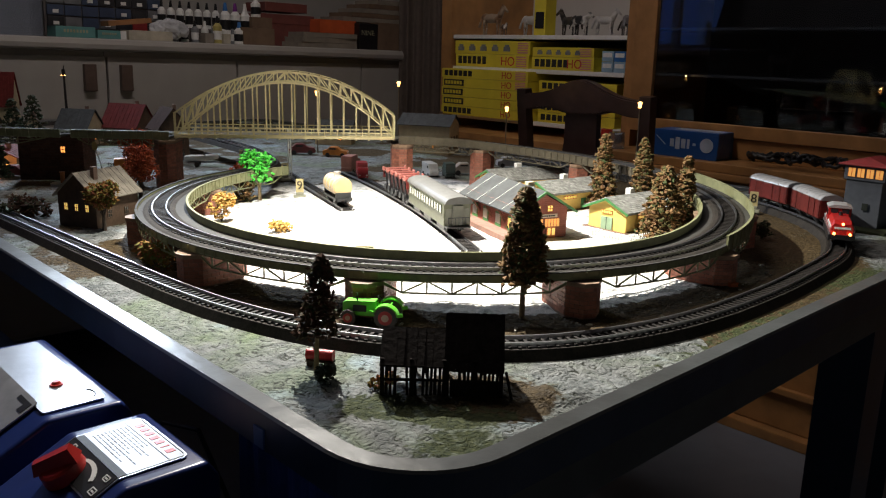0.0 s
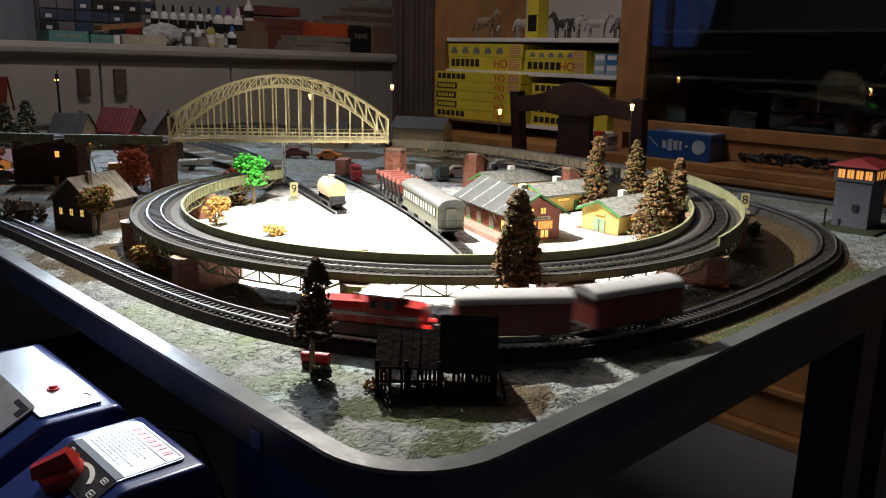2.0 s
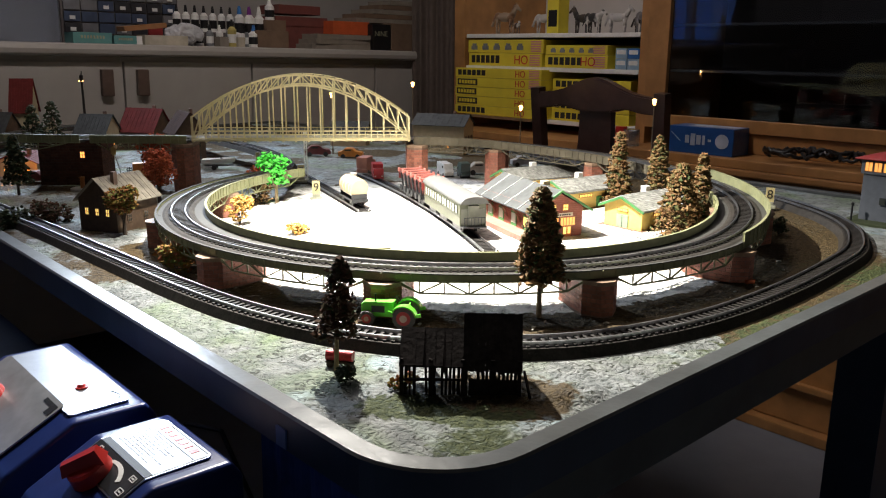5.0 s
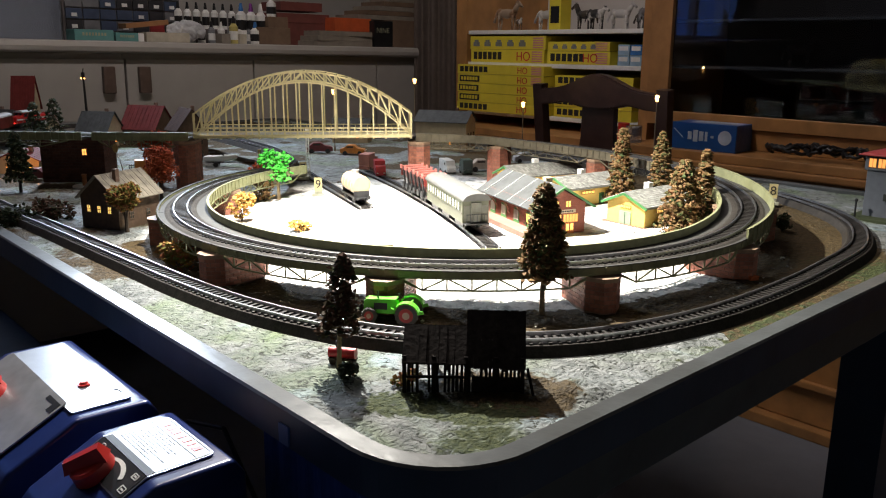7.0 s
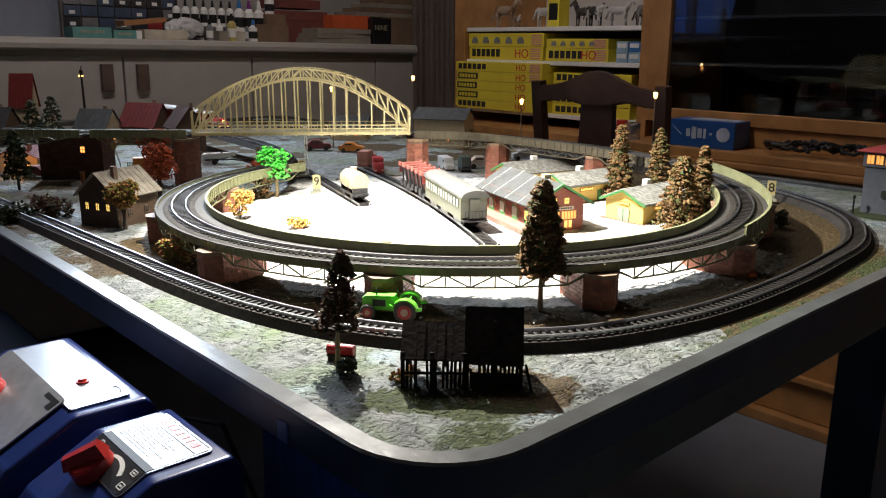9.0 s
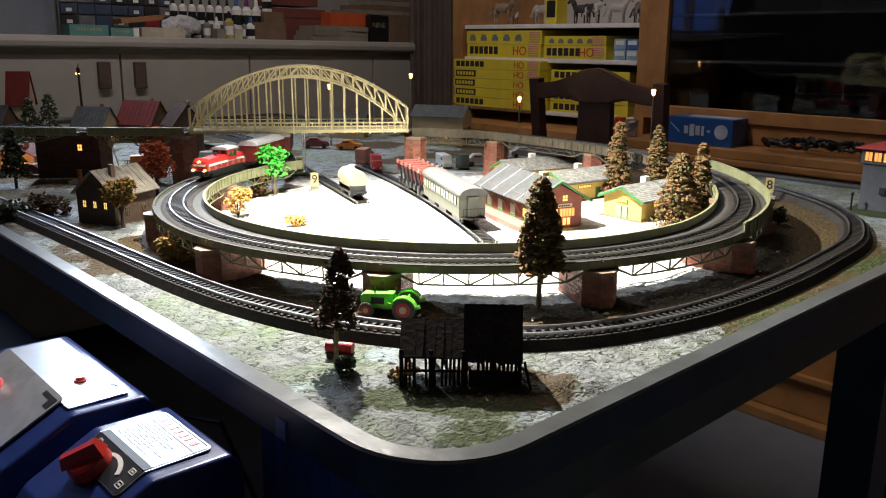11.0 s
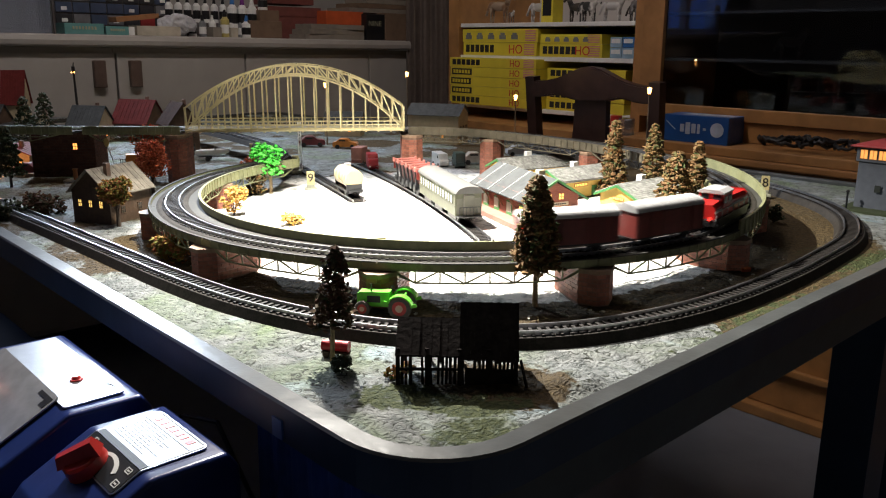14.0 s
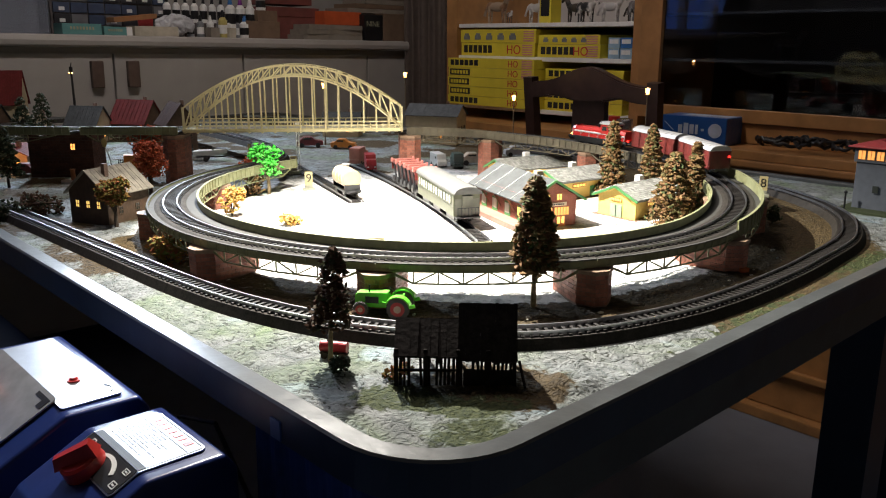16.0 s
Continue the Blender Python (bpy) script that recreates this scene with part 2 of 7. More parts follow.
def sweep(bm, pts, profile, mi=0, closed=True):
    """Carries a profile of (across, up) points along a line of places."""
    pts = np.array(pts, float)
    t = np.gradient(pts, axis=0)
    t[:, 2] = 0
    t /= np.linalg.norm(t, axis=1)[:, None]
    side = np.stack([t[:, 1], -t[:, 0], 0 * t[:, 0]], -1)
    rings = []
    for p, s in zip(pts, side):
        rings.append([bm.verts.new((p[0] + s[0] * a, p[1] + s[1] * a, p[2] + h)) for a, h in profile])
    k = len(profile)
    for r0, r1 in zip(rings, rings[1:]):
        for i in range(k if closed else k - 1):
            f = bm.faces.new((r0[i], r0[(i + 1) % k], r1[(i + 1) % k], r1[i]))
            f.material_index = mi
    if closed:
        bm.faces.new(rings[0]).material_index = mi
        bm.faces.new(rings[-1][::-1]).material_index = mi
    return bm


def prism(bm, outline, y0, y1, mi=0):
    """Pushes an (x, z) outline from y0 to y1."""
    a = [bm.verts.new((x, y0, z)) for x, z in outline]
    b = [bm.verts.new((x, y1, z)) for x, z in outline]
    fs = [bm.faces.new(a), bm.faces.new(b[::-1])]
    n = len(outline)
    for i in range(n):
        fs.append(bm.faces.new((a[i], b[i], b[(i + 1) % n], a[(i + 1) % n])))
    for f in fs:
        f.material_index = mi
    return bm


def B():
    return bmesh.new()


def letters(text, size, m, material, parent=None, name="lettering", depth=0.0004):
    """Raised lettering in the built-in font, turned into a mesh; centred, in the local xy plane of m."""
    cu = bpy.data.curves.new(name, "FONT")
    cu.body, cu.size, cu.extrude, cu.align_x, cu.align_y = text, size, depth, "CENTER", "CENTER"
    tmp = bpy.data.objects.new(name, cu)
    scene.collection.objects.link(tmp)
    me = bpy.data.meshes.new_from_object(tmp)
    bpy.data.objects.remove(tmp)
    me.materials.clear()
    me.materials.append(material)
    ob = new(name, me)
    if parent is not None:
        ob.parent = parent
    ob.matrix_basis = m
    return ob


# ---- room ----
FLOOR_Z, CEIL_Z = -0.70, 1.75
bm = B()
box(bm, 0, 0, FLOOR_Z - 0.1, 9, 9, 0.1, TURN)
floor = tagged(part("floor", bm, FLOORM), "grey vinyl floor of the dark workroom", "floor", kind="structure")
bm = B()
box(bm, 0, 0, CEIL_Z, 9, 9, 0.1, TURN)
tagged(part("ceiling", bm, WALL), "plain painted ceiling in the dark", "ceiling", kind="structure")
for nm, u, v, su, sv in (("wall_right", 2.5, 0.5, 0.1, 7), ("wall_front", 0.3, -2.6, 7.4, 0.1), ("wall_left", -2.9, 0.5, 0.1, 7)):
    bm = B()
    x, y, _ = at(u, v)
    box(bm, x, y, FLOOR_Z, su, sv, CEIL_Z - FLOOR_Z, TURN)
    tagged(part(nm, bm, WALL), "plain grey painted wall of the workroom", "wall", kind="structure")

# the back wall has a window with dusk outside
for u0, u1, z0, z1 in ((-3.4, -1.35, FLOOR_Z, CEIL_Z), (-.55, 4.0, FLOOR_Z, CEIL_Z), (-1.35, -.55, FLOOR_Z, .25), (-1.35, -.55, 1.25, CEIL_Z)):
    bm = B()
    x, y, _ = at((u0 + u1) / 2, 3.05)
    box(bm, x, y, z0, u1 - u0, .1, z1 - z0, TURN)
    tagged(part("wall_back", bm, WALL), "plain grey painted wall of the workroom", "wall", kind="structure")
bm = B()
for u0, u1, z0, z1 in ((-1.35, -1.30, .25, 1.25), (-.60, -.55, .25, 1.25), (-.975, -.935, .25, 1.25), (-1.30, -.60, .25, .30), (-1.30, -.60, 1.20, 1.25)):
    x, y, _ = at((u0 + u1) / 2, 3.02)
    box(bm, x, y, z0, u1 - u0, .05, z1 - z0, TURN)
tagged(part("window_1", bm, WHITE), "white window with blue dusk outside", "window", kind="structure")
bm = B()
x, y, _ = at(-.95, 3.6)
box(bm, x, y, -.6, 3.0, .02, 3.0, TURN)
tagged(part("backdrop", bm, mat("dusk_sky", (.06, .16, .8), .9, emit=.12, vary=.3, scale=1.2, bump=0)), "blue dusk sky outside the window", "sky", kind="structure")
d = bpy.data.lights.new("window_daylight", "AREA")
d.shape, d.size, d.size_y, d.energy, d.color = "RECTANGLE", .90, 1.10, 1.8, (.16, .32, 1.0)
ob = new("window_daylight", d)
ob.matrix_world = look(at(-.95, 2.98, .75), at(-.6, 1.0, .2))

# fluorescent tube added unseen under the ceiling, turned low, as fill for the room
d = bpy.data.lights.new("tube_light", "AREA")
d.shape, d.size, d.size_y, d.energy, d.color = "RECTANGLE", 1.2, .06, 17.0, (1.0, .88, .84)
ob = new("tube_light", d)
ob.matrix_world = pose(*at(.75, 1.35, CEIL_Z - .07), 0, 0, TURN)
tube = thing("ceiling_tube_lamp", onto(.75, 1.35, CEIL_Z - .06), "white fluorescent tube lamp added unseen under the ceiling", "ceiling lamp")
bm = B()
box(bm, 0, 0, 0, 1.3, .09, .06, bev=.006)
part("housing", bm, WHITE, tube)
bm = B()
rod(bm, (-.6, 0, -.004), (.6, 0, -.004), .008, 12)
part("tube", bm, mat("tube_glow", (1, .92, .82), .5, emit=1.2, vary=.01, bump=0), tube)

# ---- layout table ----
TU0, TU1, TV0, TV1 = 0.271, 1.425, 0.305, 2.36


def rounded(u0, u1, v0, v1, r, n=10):
    pts = []
    for cu, cv, a0 in ((u1 - r, v1 - r, 0), (u0 + r, v1 - r, 90), (u0 + r, v0 + r, 180), (u1 - r, v0 + r, 270)):
        pts += [(cu + r * math.cos(radians(a0 + 90 * k / n)), cv + r * math.sin(radians(a0 + 90 * k / n))) for k in range(n + 1)]
    return pts


table = thing("layout_table", place(0, 0), "model railway table with a dark painted rim and rough plaster ground", "table")


def blob(u, v, cu, cv, ru, rv, turn=0.0):
    a = radians(turn)
    du, dv = u - cu, v - cv
    x, y = du * math.cos(a) + dv * math.sin(a), -du * math.sin(a) + dv * math.cos(a)
    return max(0.0, 1.0 - math.hypot(x / ru, y / rv))


def build_ground():
    nu, nv = 228, 400
    us, vs = np.linspace(TU0 + .006, TU1 - .006, nu), np.linspace(TV0 + .006, TV1 - .006, nv)
    low = LINE[:int(21 * 12):3, :2]
    verts, moss, earth, pale = [], [], [], []
    corner = 0.064
    for i, u in enumerate(us):
        for j, v in enumerate(vs):
            # round the near corners of the sheet
            uu, vv = u, v
            x, y, _ = at(uu, vv)
            z = 0.0035 * (noise.noise((x * 9, y * 9, 0.3))) + 0.0022 * noise.noise((x * 42, y * 42, 1.7)) + 0.0010 * noise.noise((x * 140, y * 140, 4.1))
            near = 1.0 if y < 0.95 else 0.5
            z *= near
            r = math.hypot(x - RING[0], y - RING[1])
            if r < 0.31:
                z = z * 0.6 + 0.001
            # bed under the ground-level line stays flat and a little raised
            if v < 1.75 and (u < 0.62 or v < 0.85):
                d = float(np.min(np.hypot(low[:, 0] - x, low[:, 1] - y)))
                if d < 0.05:
                    k = min(1.0, max(0.0, (0.05 - d) / 0.022))
                    z = z * (1 - k) + 0.0015 * k
            z += 0.010 * blob(u, v, .44, .338, .028, .022) ** 0.7 * (1 - 0.9 * blob(u, v, .44, .336, .012, .009))
            verts.append((x, y, z))
            e = 0.0
            # trodden earth ring between the two lines, and round the shed
            rmax = 0.56 if x > 0.24 else 0.51 if x > 0.16 else 0.465
            rmin = 0.372 if x > 0.04 else 0.335 + 0.037 * min(1, max(0, (x + 0.12) / 0.16))
            if rmin < r < rmax and v < 1.0:
                e = 0.85 * min(1, (r - rmin) / 0.02) * min(1, (rmax - r) / 0.04)
                e *= 0.5 + 0.8 * (0.5 + 0.5 * noise.noise((x * 6, y * 6, 9)))
                if x > 0.3:
                    e *= 0.9
            if r > .40 and (x < -.33 or y > 1.45):
                e = max(e, .75 * min(1, max(0, 2.2 * (noise.noise((x * 6, y * 6, 3)) + .6 * noise.noise((x * 21, y * 21, 8)) + .16))))
            e = max(e, 0.75 * min(1, 2.2 * blob(u, v, .395, .372, .075, .055, -45)))
            m = 0.62 * min(1, 2 * blob(u, v, .335, .41, .045, .03, -40)) + 0.5 * min(1, 2 * blob(u, v, .37, .36, .06, .02, -45))
            m += 0.55 * min(1, 1.6 * blob(u, v, .335, .335, .05, .05)) + 0.22 * min(1, 2 * blob(u, v, .62, .318, .22, .022)) + 0.26 * min(1, 2 * blob(u, v, .80, .318, .30, .03))
            m += 0.45 * max(0, noise.noise((x * 5, y * 5, 21))) * (1 if r > 0.4 else 0.3)
            moss.append(m)
            earth.append(e)
            # full inside the ring, where the lamplit pool is painted pale
            pale.append(min(1.0, max(0.0, (.43 - r) / .03)))
    faces = []
    for i in range(nu - 1):
        for j in range(nv - 1):
            # leave out what lies past the rounded corners
            u, v = us[i], vs[j]
            if u < TU0 + corner and v < TV0 + corner and math.hypot(u - TU0 - corner, v - TV0 - corner) > corner:
                continue
            faces.append((i * nv + j, (i + 1) * nv + j, (i + 1) * nv + j + 1, i * nv + j + 1))
    me = bpy.data.meshes.new("ground")
    me.from_pydata(verts, [], faces)
    for nm, vals in (("moss", moss), ("earth", earth), ("pale", pale)):
        a = me.attributes.new(nm, "FLOAT", "POINT")
        a.data.foreach_set("value", vals)
    me.materials.append(GROUND)
    for p in me.polygons:
        p.use_smooth = True
    ob = new("landscape", me)
    ob.parent = table
    ob["label"] = "rough plaster ground painted grey, green and brown"


build_ground()
outer, inner = rounded(TU0 - .010, TU1 + .010, TV0 - .010, TV1 + .01, .078), rounded(TU0 + .008, TU1 - .008, TV0 + .008, TV1 - .008, .060)


def rim():
    bm = B()
    loops = [[bm.verts.new(at(u, v, z)) for u, v in rg] for rg, z in ((inner, -0.02), (inner, .0045), (rounded(TU0 + .006, TU1 - .006, TV0 + .006, TV1 - .006, .062), .006),
             (rounded(TU0 - .0085, TU1 + .0085, TV0 - .0085, TV1 + .0085, .0765), .006), (outer, .0042))]
    n = len(inner)
    for a, b in zip(loops, loops[1:]):
        for i in range(n):
            bm.faces.new((a[i], a[(i + 1) % n], b[(i + 1) % n], b[i]))
    return part("rim", bm, RIM, table, "worn dark grey painted rim")


rim()
apron_o, apron_i = rounded(TU0 - .0098, TU1 + .0098, TV0 - .0098, TV1 + .0098, .0778), rounded(TU0 + .02, TU1 - .02, TV0 + .02, TV1 - .02, .06)
bm = B()
lp = [[bm.verts.new(at(u, v, z)) for u, v in rg] for rg, z in ((apron_o, .0041), (apron_o, -.022), (apron_i, -.022), (apron_i, -.0141))]
for a, b in zip(lp, lp[1:]):
    for i in range(len(a)):
        bm.faces.new((a[i], a[(i + 1) % len(a)], b[(i + 1) % len(a)], b[i]))
part("apron", bm, SIDE, table, "blue-black painted side board")
RAILPAINT = mat("grey_green_side_paint", (0.070, 0.082, 0.082), 0.5, vary=0.3, scale=25, bump=0.06)
for u0, u1, v0, v1 in ((TU0 + .05, TU1 - .05, TV0 + .002, TV0 + .022), (TU0 + .05, TU1 - .05, TV1 - .022, TV1 - .002)):
    bm = B()
    x, y, _ = at((u0 + u1) / 2, (v0 + v1) / 2)
    box(bm, x, y, -.064, u1 - u0, v1 - v0, .0418, TURN, bev=.001)
    part("lower_rail", bm, RAILPAINT, table, "grey-green painted lower rail")
bm = B()
x, y, _ = at((TU0 + TU1) / 2, (TV0 + TV1) / 2)
box(bm, x, y, -.05, TU1 - TU0 - .05, TV1 - TV0 - .05, .03, TURN)
part("board", bm, SIDE, table)
for u, v in ((.37, .40), (1.055, .352), (1.36, .40), (.37, 2.25), (1.36, 2.25)):
    bm = B()
    x, y, _ = at(u, v)
    box(bm, x, y, FLOOR_Z, .06, .06, -.05 - FLOOR_Z, TURN)
    part("leg", bm, SIDE, table)

# ---- railway lines ----


def lay_track(name, pts, label, bed=1, group="railway lines"):
    t = thing(name, place(0, 0), label, "railway track", group)
    if bed:
        bm = B()
        sweep(bm, pts, [(-.0195, -.0125), (-.0145, -.004), (.0145, -.004), (.0195, -.0125)] if bed == 1 else [(-.0195, -.0046), (-.0165, -.0036), (.0165, -.0036), (.0195, -.0046)])
        part("ballast_bed", bm, BED, t)
    for s in (-1, 1):
        bm = B()
        sweep(bm, pts, [(s * .00825 - .0007, -.0035), (s * .00825 - .0007, 0), (s * .00825 + .0007, 0), (s * .00825 + .0007, -.0035)])
        part("rail", bm, RAIL, t)
    seg = np.linalg.norm(np.diff(pts, axis=0), axis=1)
    arc = np.concatenate([[0], np.cumsum(seg)])
    vs, fs = [], []
    one, singles = None, 0
    for k in range(int(arc[-1] / 0.0075)):
        s = (k + 0.5) * 0.0075
        p = [np.interp(s, arc, pts[:, i]) for i in range(3)]
        q = [np.interp(s + .002, arc, pts[:, i]) for i in range(3)]
        d = math.atan2(q[1] - p[1], q[0] - p[0])
        c, sn = math.cos(d), math.sin(d)
        if p[1] < .84 and -.35 < p[0] < .40 and singles < 150:
            if one is None:
                one = B()
                box(one, 0, 0, -.0045, .0028, .025, .002)
                ob = part("sleeper", one, SLEEPER, t)
                one = ob.data
            else:
                ob = new("sleeper", one)
                ob.parent = t
            ob.matrix_basis = pose(p[0], p[1], p[2], 0, 0, math.degrees(d))
            singles += 1
            continue
        b0 = len(vs)
        for dz in (-.0045, -.0025):
            for a, w in ((-.0014, -.0125), (.0014, -.0125), (.0014, .0125), (-.0014, .0125)):
                vs.append((p[0] + a * c - w * sn, p[1] + a * sn + w * c, p[2] + dz))
        fs += [tuple(b0 + i for i in f) for f in ((4, 5, 6, 7), (0, 1, 5, 4), (1, 2, 6, 5), (2, 3, 7, 6), (3, 0, 4, 7))]
    me = bpy.data.meshes.new("sleepers")
    me.from_pydata(vs, [], fs)
    me.materials.append(SLEEPER)
    ob = new("sleepers", me)
    ob.parent = t
    ob["kind"] = "stuff"
    return t


S_RAMP, S_RING, S_BRIDGE = ARC[21 * 12], ARC[N_RING * 12], ARC[(N_RING + 31) * 12]
lay_track("railway_track", stretch(0, S_RAMP), "ground level railway track on a dark ballast bed")
lay_track("railway_track", stretch(S_RAMP, S_RING + .02), "climbing railway track at the back of the layout")
lay_track("railway_track", stretch(S_RING + .02, ARC[-1]), "elevated railway track on the viaduct", bed=2)

# ---- viaduct ----


def viaduct_line(a0, a1, r, dz, n):
    return [ring_point(a0 + (a1 - a0) * k / n, r, dz) for k in range(n + 1)]


def girder_profile(off, low, high, w=.0016):
    return [(off - w, low), (off - w, high), (off + w, high), (off + w, low)]


def viaduct_span(pts, label, outer_top=-.0015, paint=GIRDER):
    t = thing("viaduct_span", place(0, 0), label, "railway viaduct", "viaduct spans")
    pts = np.array(pts)
    bm = B()
    sweep(bm, pts, [(-.032, -.0085), (-.032, -.0045), (.0255, -.0045), (.0255, -.0085)])
    part("deck", bm, DECK, t)
    tt = np.gradient(pts, axis=0)
    tt[:, 2] = 0
    tt /= np.linalg.norm(tt, axis=1)[:, None]
    side = np.stack([tt[:, 1], -tt[:, 0], 0 * tt[:, 0]], -1)
    for s in (-1, 1):
        g0 = .0267 if s > 0 else -.0332
        bm = B()
        hi = outer_top if s > 0 else .0045
        sweep(bm, pts, girder_profile(g0, -.0080, hi - .0008, .0010))
        if s < 0 or hi > 0:
            sweep(bm, pts, girder_profile(g0, hi - .0007, hi, .0014))
        sweep(bm, pts, girder_profile(g0, -.0092, -.0081, .0018))
        g = part("plate_girder", bm, paint, t)
        # top edge in the dark deck colour: dimness of grazing light painted in
        if s > 0 and hi < 0:
            bm = B()
            sweep(bm, pts, girder_profile(g0, hi - .0007, hi + .0003, .0013))
            part("top_flange", bm, DECK, g, "top flange darkened as under grazing light")
        arc = np.concatenate([[0], np.cumsum(np.linalg.norm(np.diff(pts, axis=0), axis=1))])
        n = int(arc[-1] / .0125)
        for k in range(n + 1):
            bm = B()
            q = arc[-1] * k / n
            p = Vector([np.interp(q, arc, pts[:, i]) for i in range(3)])
            sd = Vector([np.interp(q, arc, side[:, i]) for i in range(3)])
            o = p + sd * (g0 + s * .0014)
            bar(bm, o + Vector((0, 0, -.008)), o + Vector((0, 0, hi - .0010)), .0011, .0018)
            part("stiffener", bm, paint, g)
        # the lattice hung below the girder
        bm = B()
        n = 8
        prev = None
        for k in range(n + 1):
            q = arc[-1] * (.06 + .88 * k / n)
            p = Vector([np.interp(q, arc, pts[:, i]) for i in range(3)]) + Vector([np.interp(q, arc, side[:, i]) for i in range(3)]) * (g0 * .96)
            lo = p + Vector((0, 0, -.0205 if 0 < k < n else -.0105))
            up = p + Vector((0, 0, -.0088))
            bar(bm, up, lo - Vector((0, 0, .0005)), .0014, .0014)
            if prev:
                bar(bm, prev[1], lo, .0014, .0014)
                bar(bm, prev[0] if k % 2 else prev[1], lo if k % 2 else up, .0013, .0013)
            prev = (up, lo)
        part("lattice", bm, paint, t)
    return t


A0 = 228.44
JOINTS = [A0 - 90, A0 - 60, A0 - 30, A0, A0 + 30, A0 + 60, A0 + 90, A0 + 120, A0 + 150, A0 + 180, A0 + 210]
# GIRDER darkened: the far spans' dimmer light is put into their colour
DIM_GIRDER = mat("dim_brown_grey_girder", (.115, .10, .07), .6, vary=.3, scale=120, bump=.08, spec=.2)
for a, b in zip(JOINTS, JOINTS[1:]):
    viaduct_span([ring_point(a + (b - a) * k / 14) for k in range(15)], "olive curved plate girder viaduct span with lattice below" if a < 370 else "brown-grey curved girder viaduct span with lattice below, darkened as dimly lit",
                 .0085 if 315 < a < 370 else -.0015, GIRDER if a < 370 else DIM_GIRDER)
viaduct_span([on_line(s) for s in np.linspace(S_BRIDGE - .158, S_BRIDGE - .006, 9)], "girder span leading onto the arched bridge, darkened as dimly lit", paint=DIM_GIRDER)
viaduct_span([(-.430 - .16 * k / 6, 1.4075 - .0025 * k / 6, .092) for k in range(7)], "olive straight plate girder viaduct span")
viaduct_span([on_line(s) for s in np.linspace(ARC[-1] - .62, ARC[-1] - .2, 16)], "olive plate girder viaduct span on the far side")


def brick_faces(parent, outline, z0, z1, course=.0042, length=.0095, brick=BRICK):
    """Brick courses standing proud of a pier's sides: one joined mesh of small bricks."""
    bm = B()
    n = len(outline)
    for i in range(n):
        a, b = Vector((*outline[i], 0)), Vector((*outline[(i + 1) % n], 0))
        d = b - a
        L, x = d.length, d.normalized()
        nrm = Vector((x.y, -x.x, 0))
        rows = int((z1 - z0) / course)
        for r in range(rows):
            off = (r % 2) * length / 2
            s = -off
            while s < L - .001:
                e = min(L, s + length - .0006)
                s0 = max(0.0, s)
                if e - s0 > .0015:
                    mid = a + x * ((s0 + e) / 2)
                    c = mid + Vector((0, 0, z0 + (r + .5) * course))
                    m = Matrix((x, nrm, Vector((0, 0, 1)))).transposed().to_4x4()
                    bmesh.ops.create_cube(bm, size=1.0, matrix=Matrix.Translation(c) @ m @ Matrix.Diagonal((e - s0, .0010, course - .0006, 1)))
                s += length
    ob = part("bricks", bm, brick, parent)
    ob["kind"] = "stuff"


def pier(x, y, top, turn, length=.074, width=.036, base=0.0):
    t = thing("bridge_pier", place(x, y, base, turn), "red brick bridge pier with pointed ends and a flat cap", "bridge pier", "bridge piers")
    h = top - base
    l2, w2, n2 = length / 2, width / 2, width / 2.6
    out = [(-l2 + n2, -w2), (l2 - n2, -w2), (l2, -w2 * .35), (l2, w2 * .35), (l2 - n2, w2), (-l2 + n2, w2), (-l2, w2 * .35), (-l2, -w2 * .35)]
    bm = B()
    a = [bm.verts.new((px, py, -.004)) for px, py in out]
    b = [bm.verts.new((px, py, h - .004)) for px, py in out]
    bm.faces.new(a[::-1]), bm.faces.new(b)
    for i in range(len(out)):
        bm.faces.new((a[i], a[(i + 1) % 8], b[(i + 1) % 8], b[i]))
    part("core", bm, MORTAR, t)
    bm = B()
    a = [bm.verts.new((px * 1.04, py * 1.06, h - .004)) for px, py in out]
    b = [bm.verts.new((px * 1.04, py * 1.06, h)) for px, py in out]
    bm.faces.new(a[::-1]), bm.faces.new(b)
    for i in range(len(out)):
        bm.faces.new((a[i], a[(i + 1) % 8], b[(i + 1) % 8], b[i]))
    part("cap", bm, mat("pier_cap", (0.26, 0.17, 0.11), 0.6, scale=200), t)
    brick_faces(t, out, 0, h - .004)
    return t


for a in JOINTS[1:]:
    x, y, z = ring_point(a, RC)
    pier(x, y, z - .0105, a, length=.076)

# ---- arched bridge ----


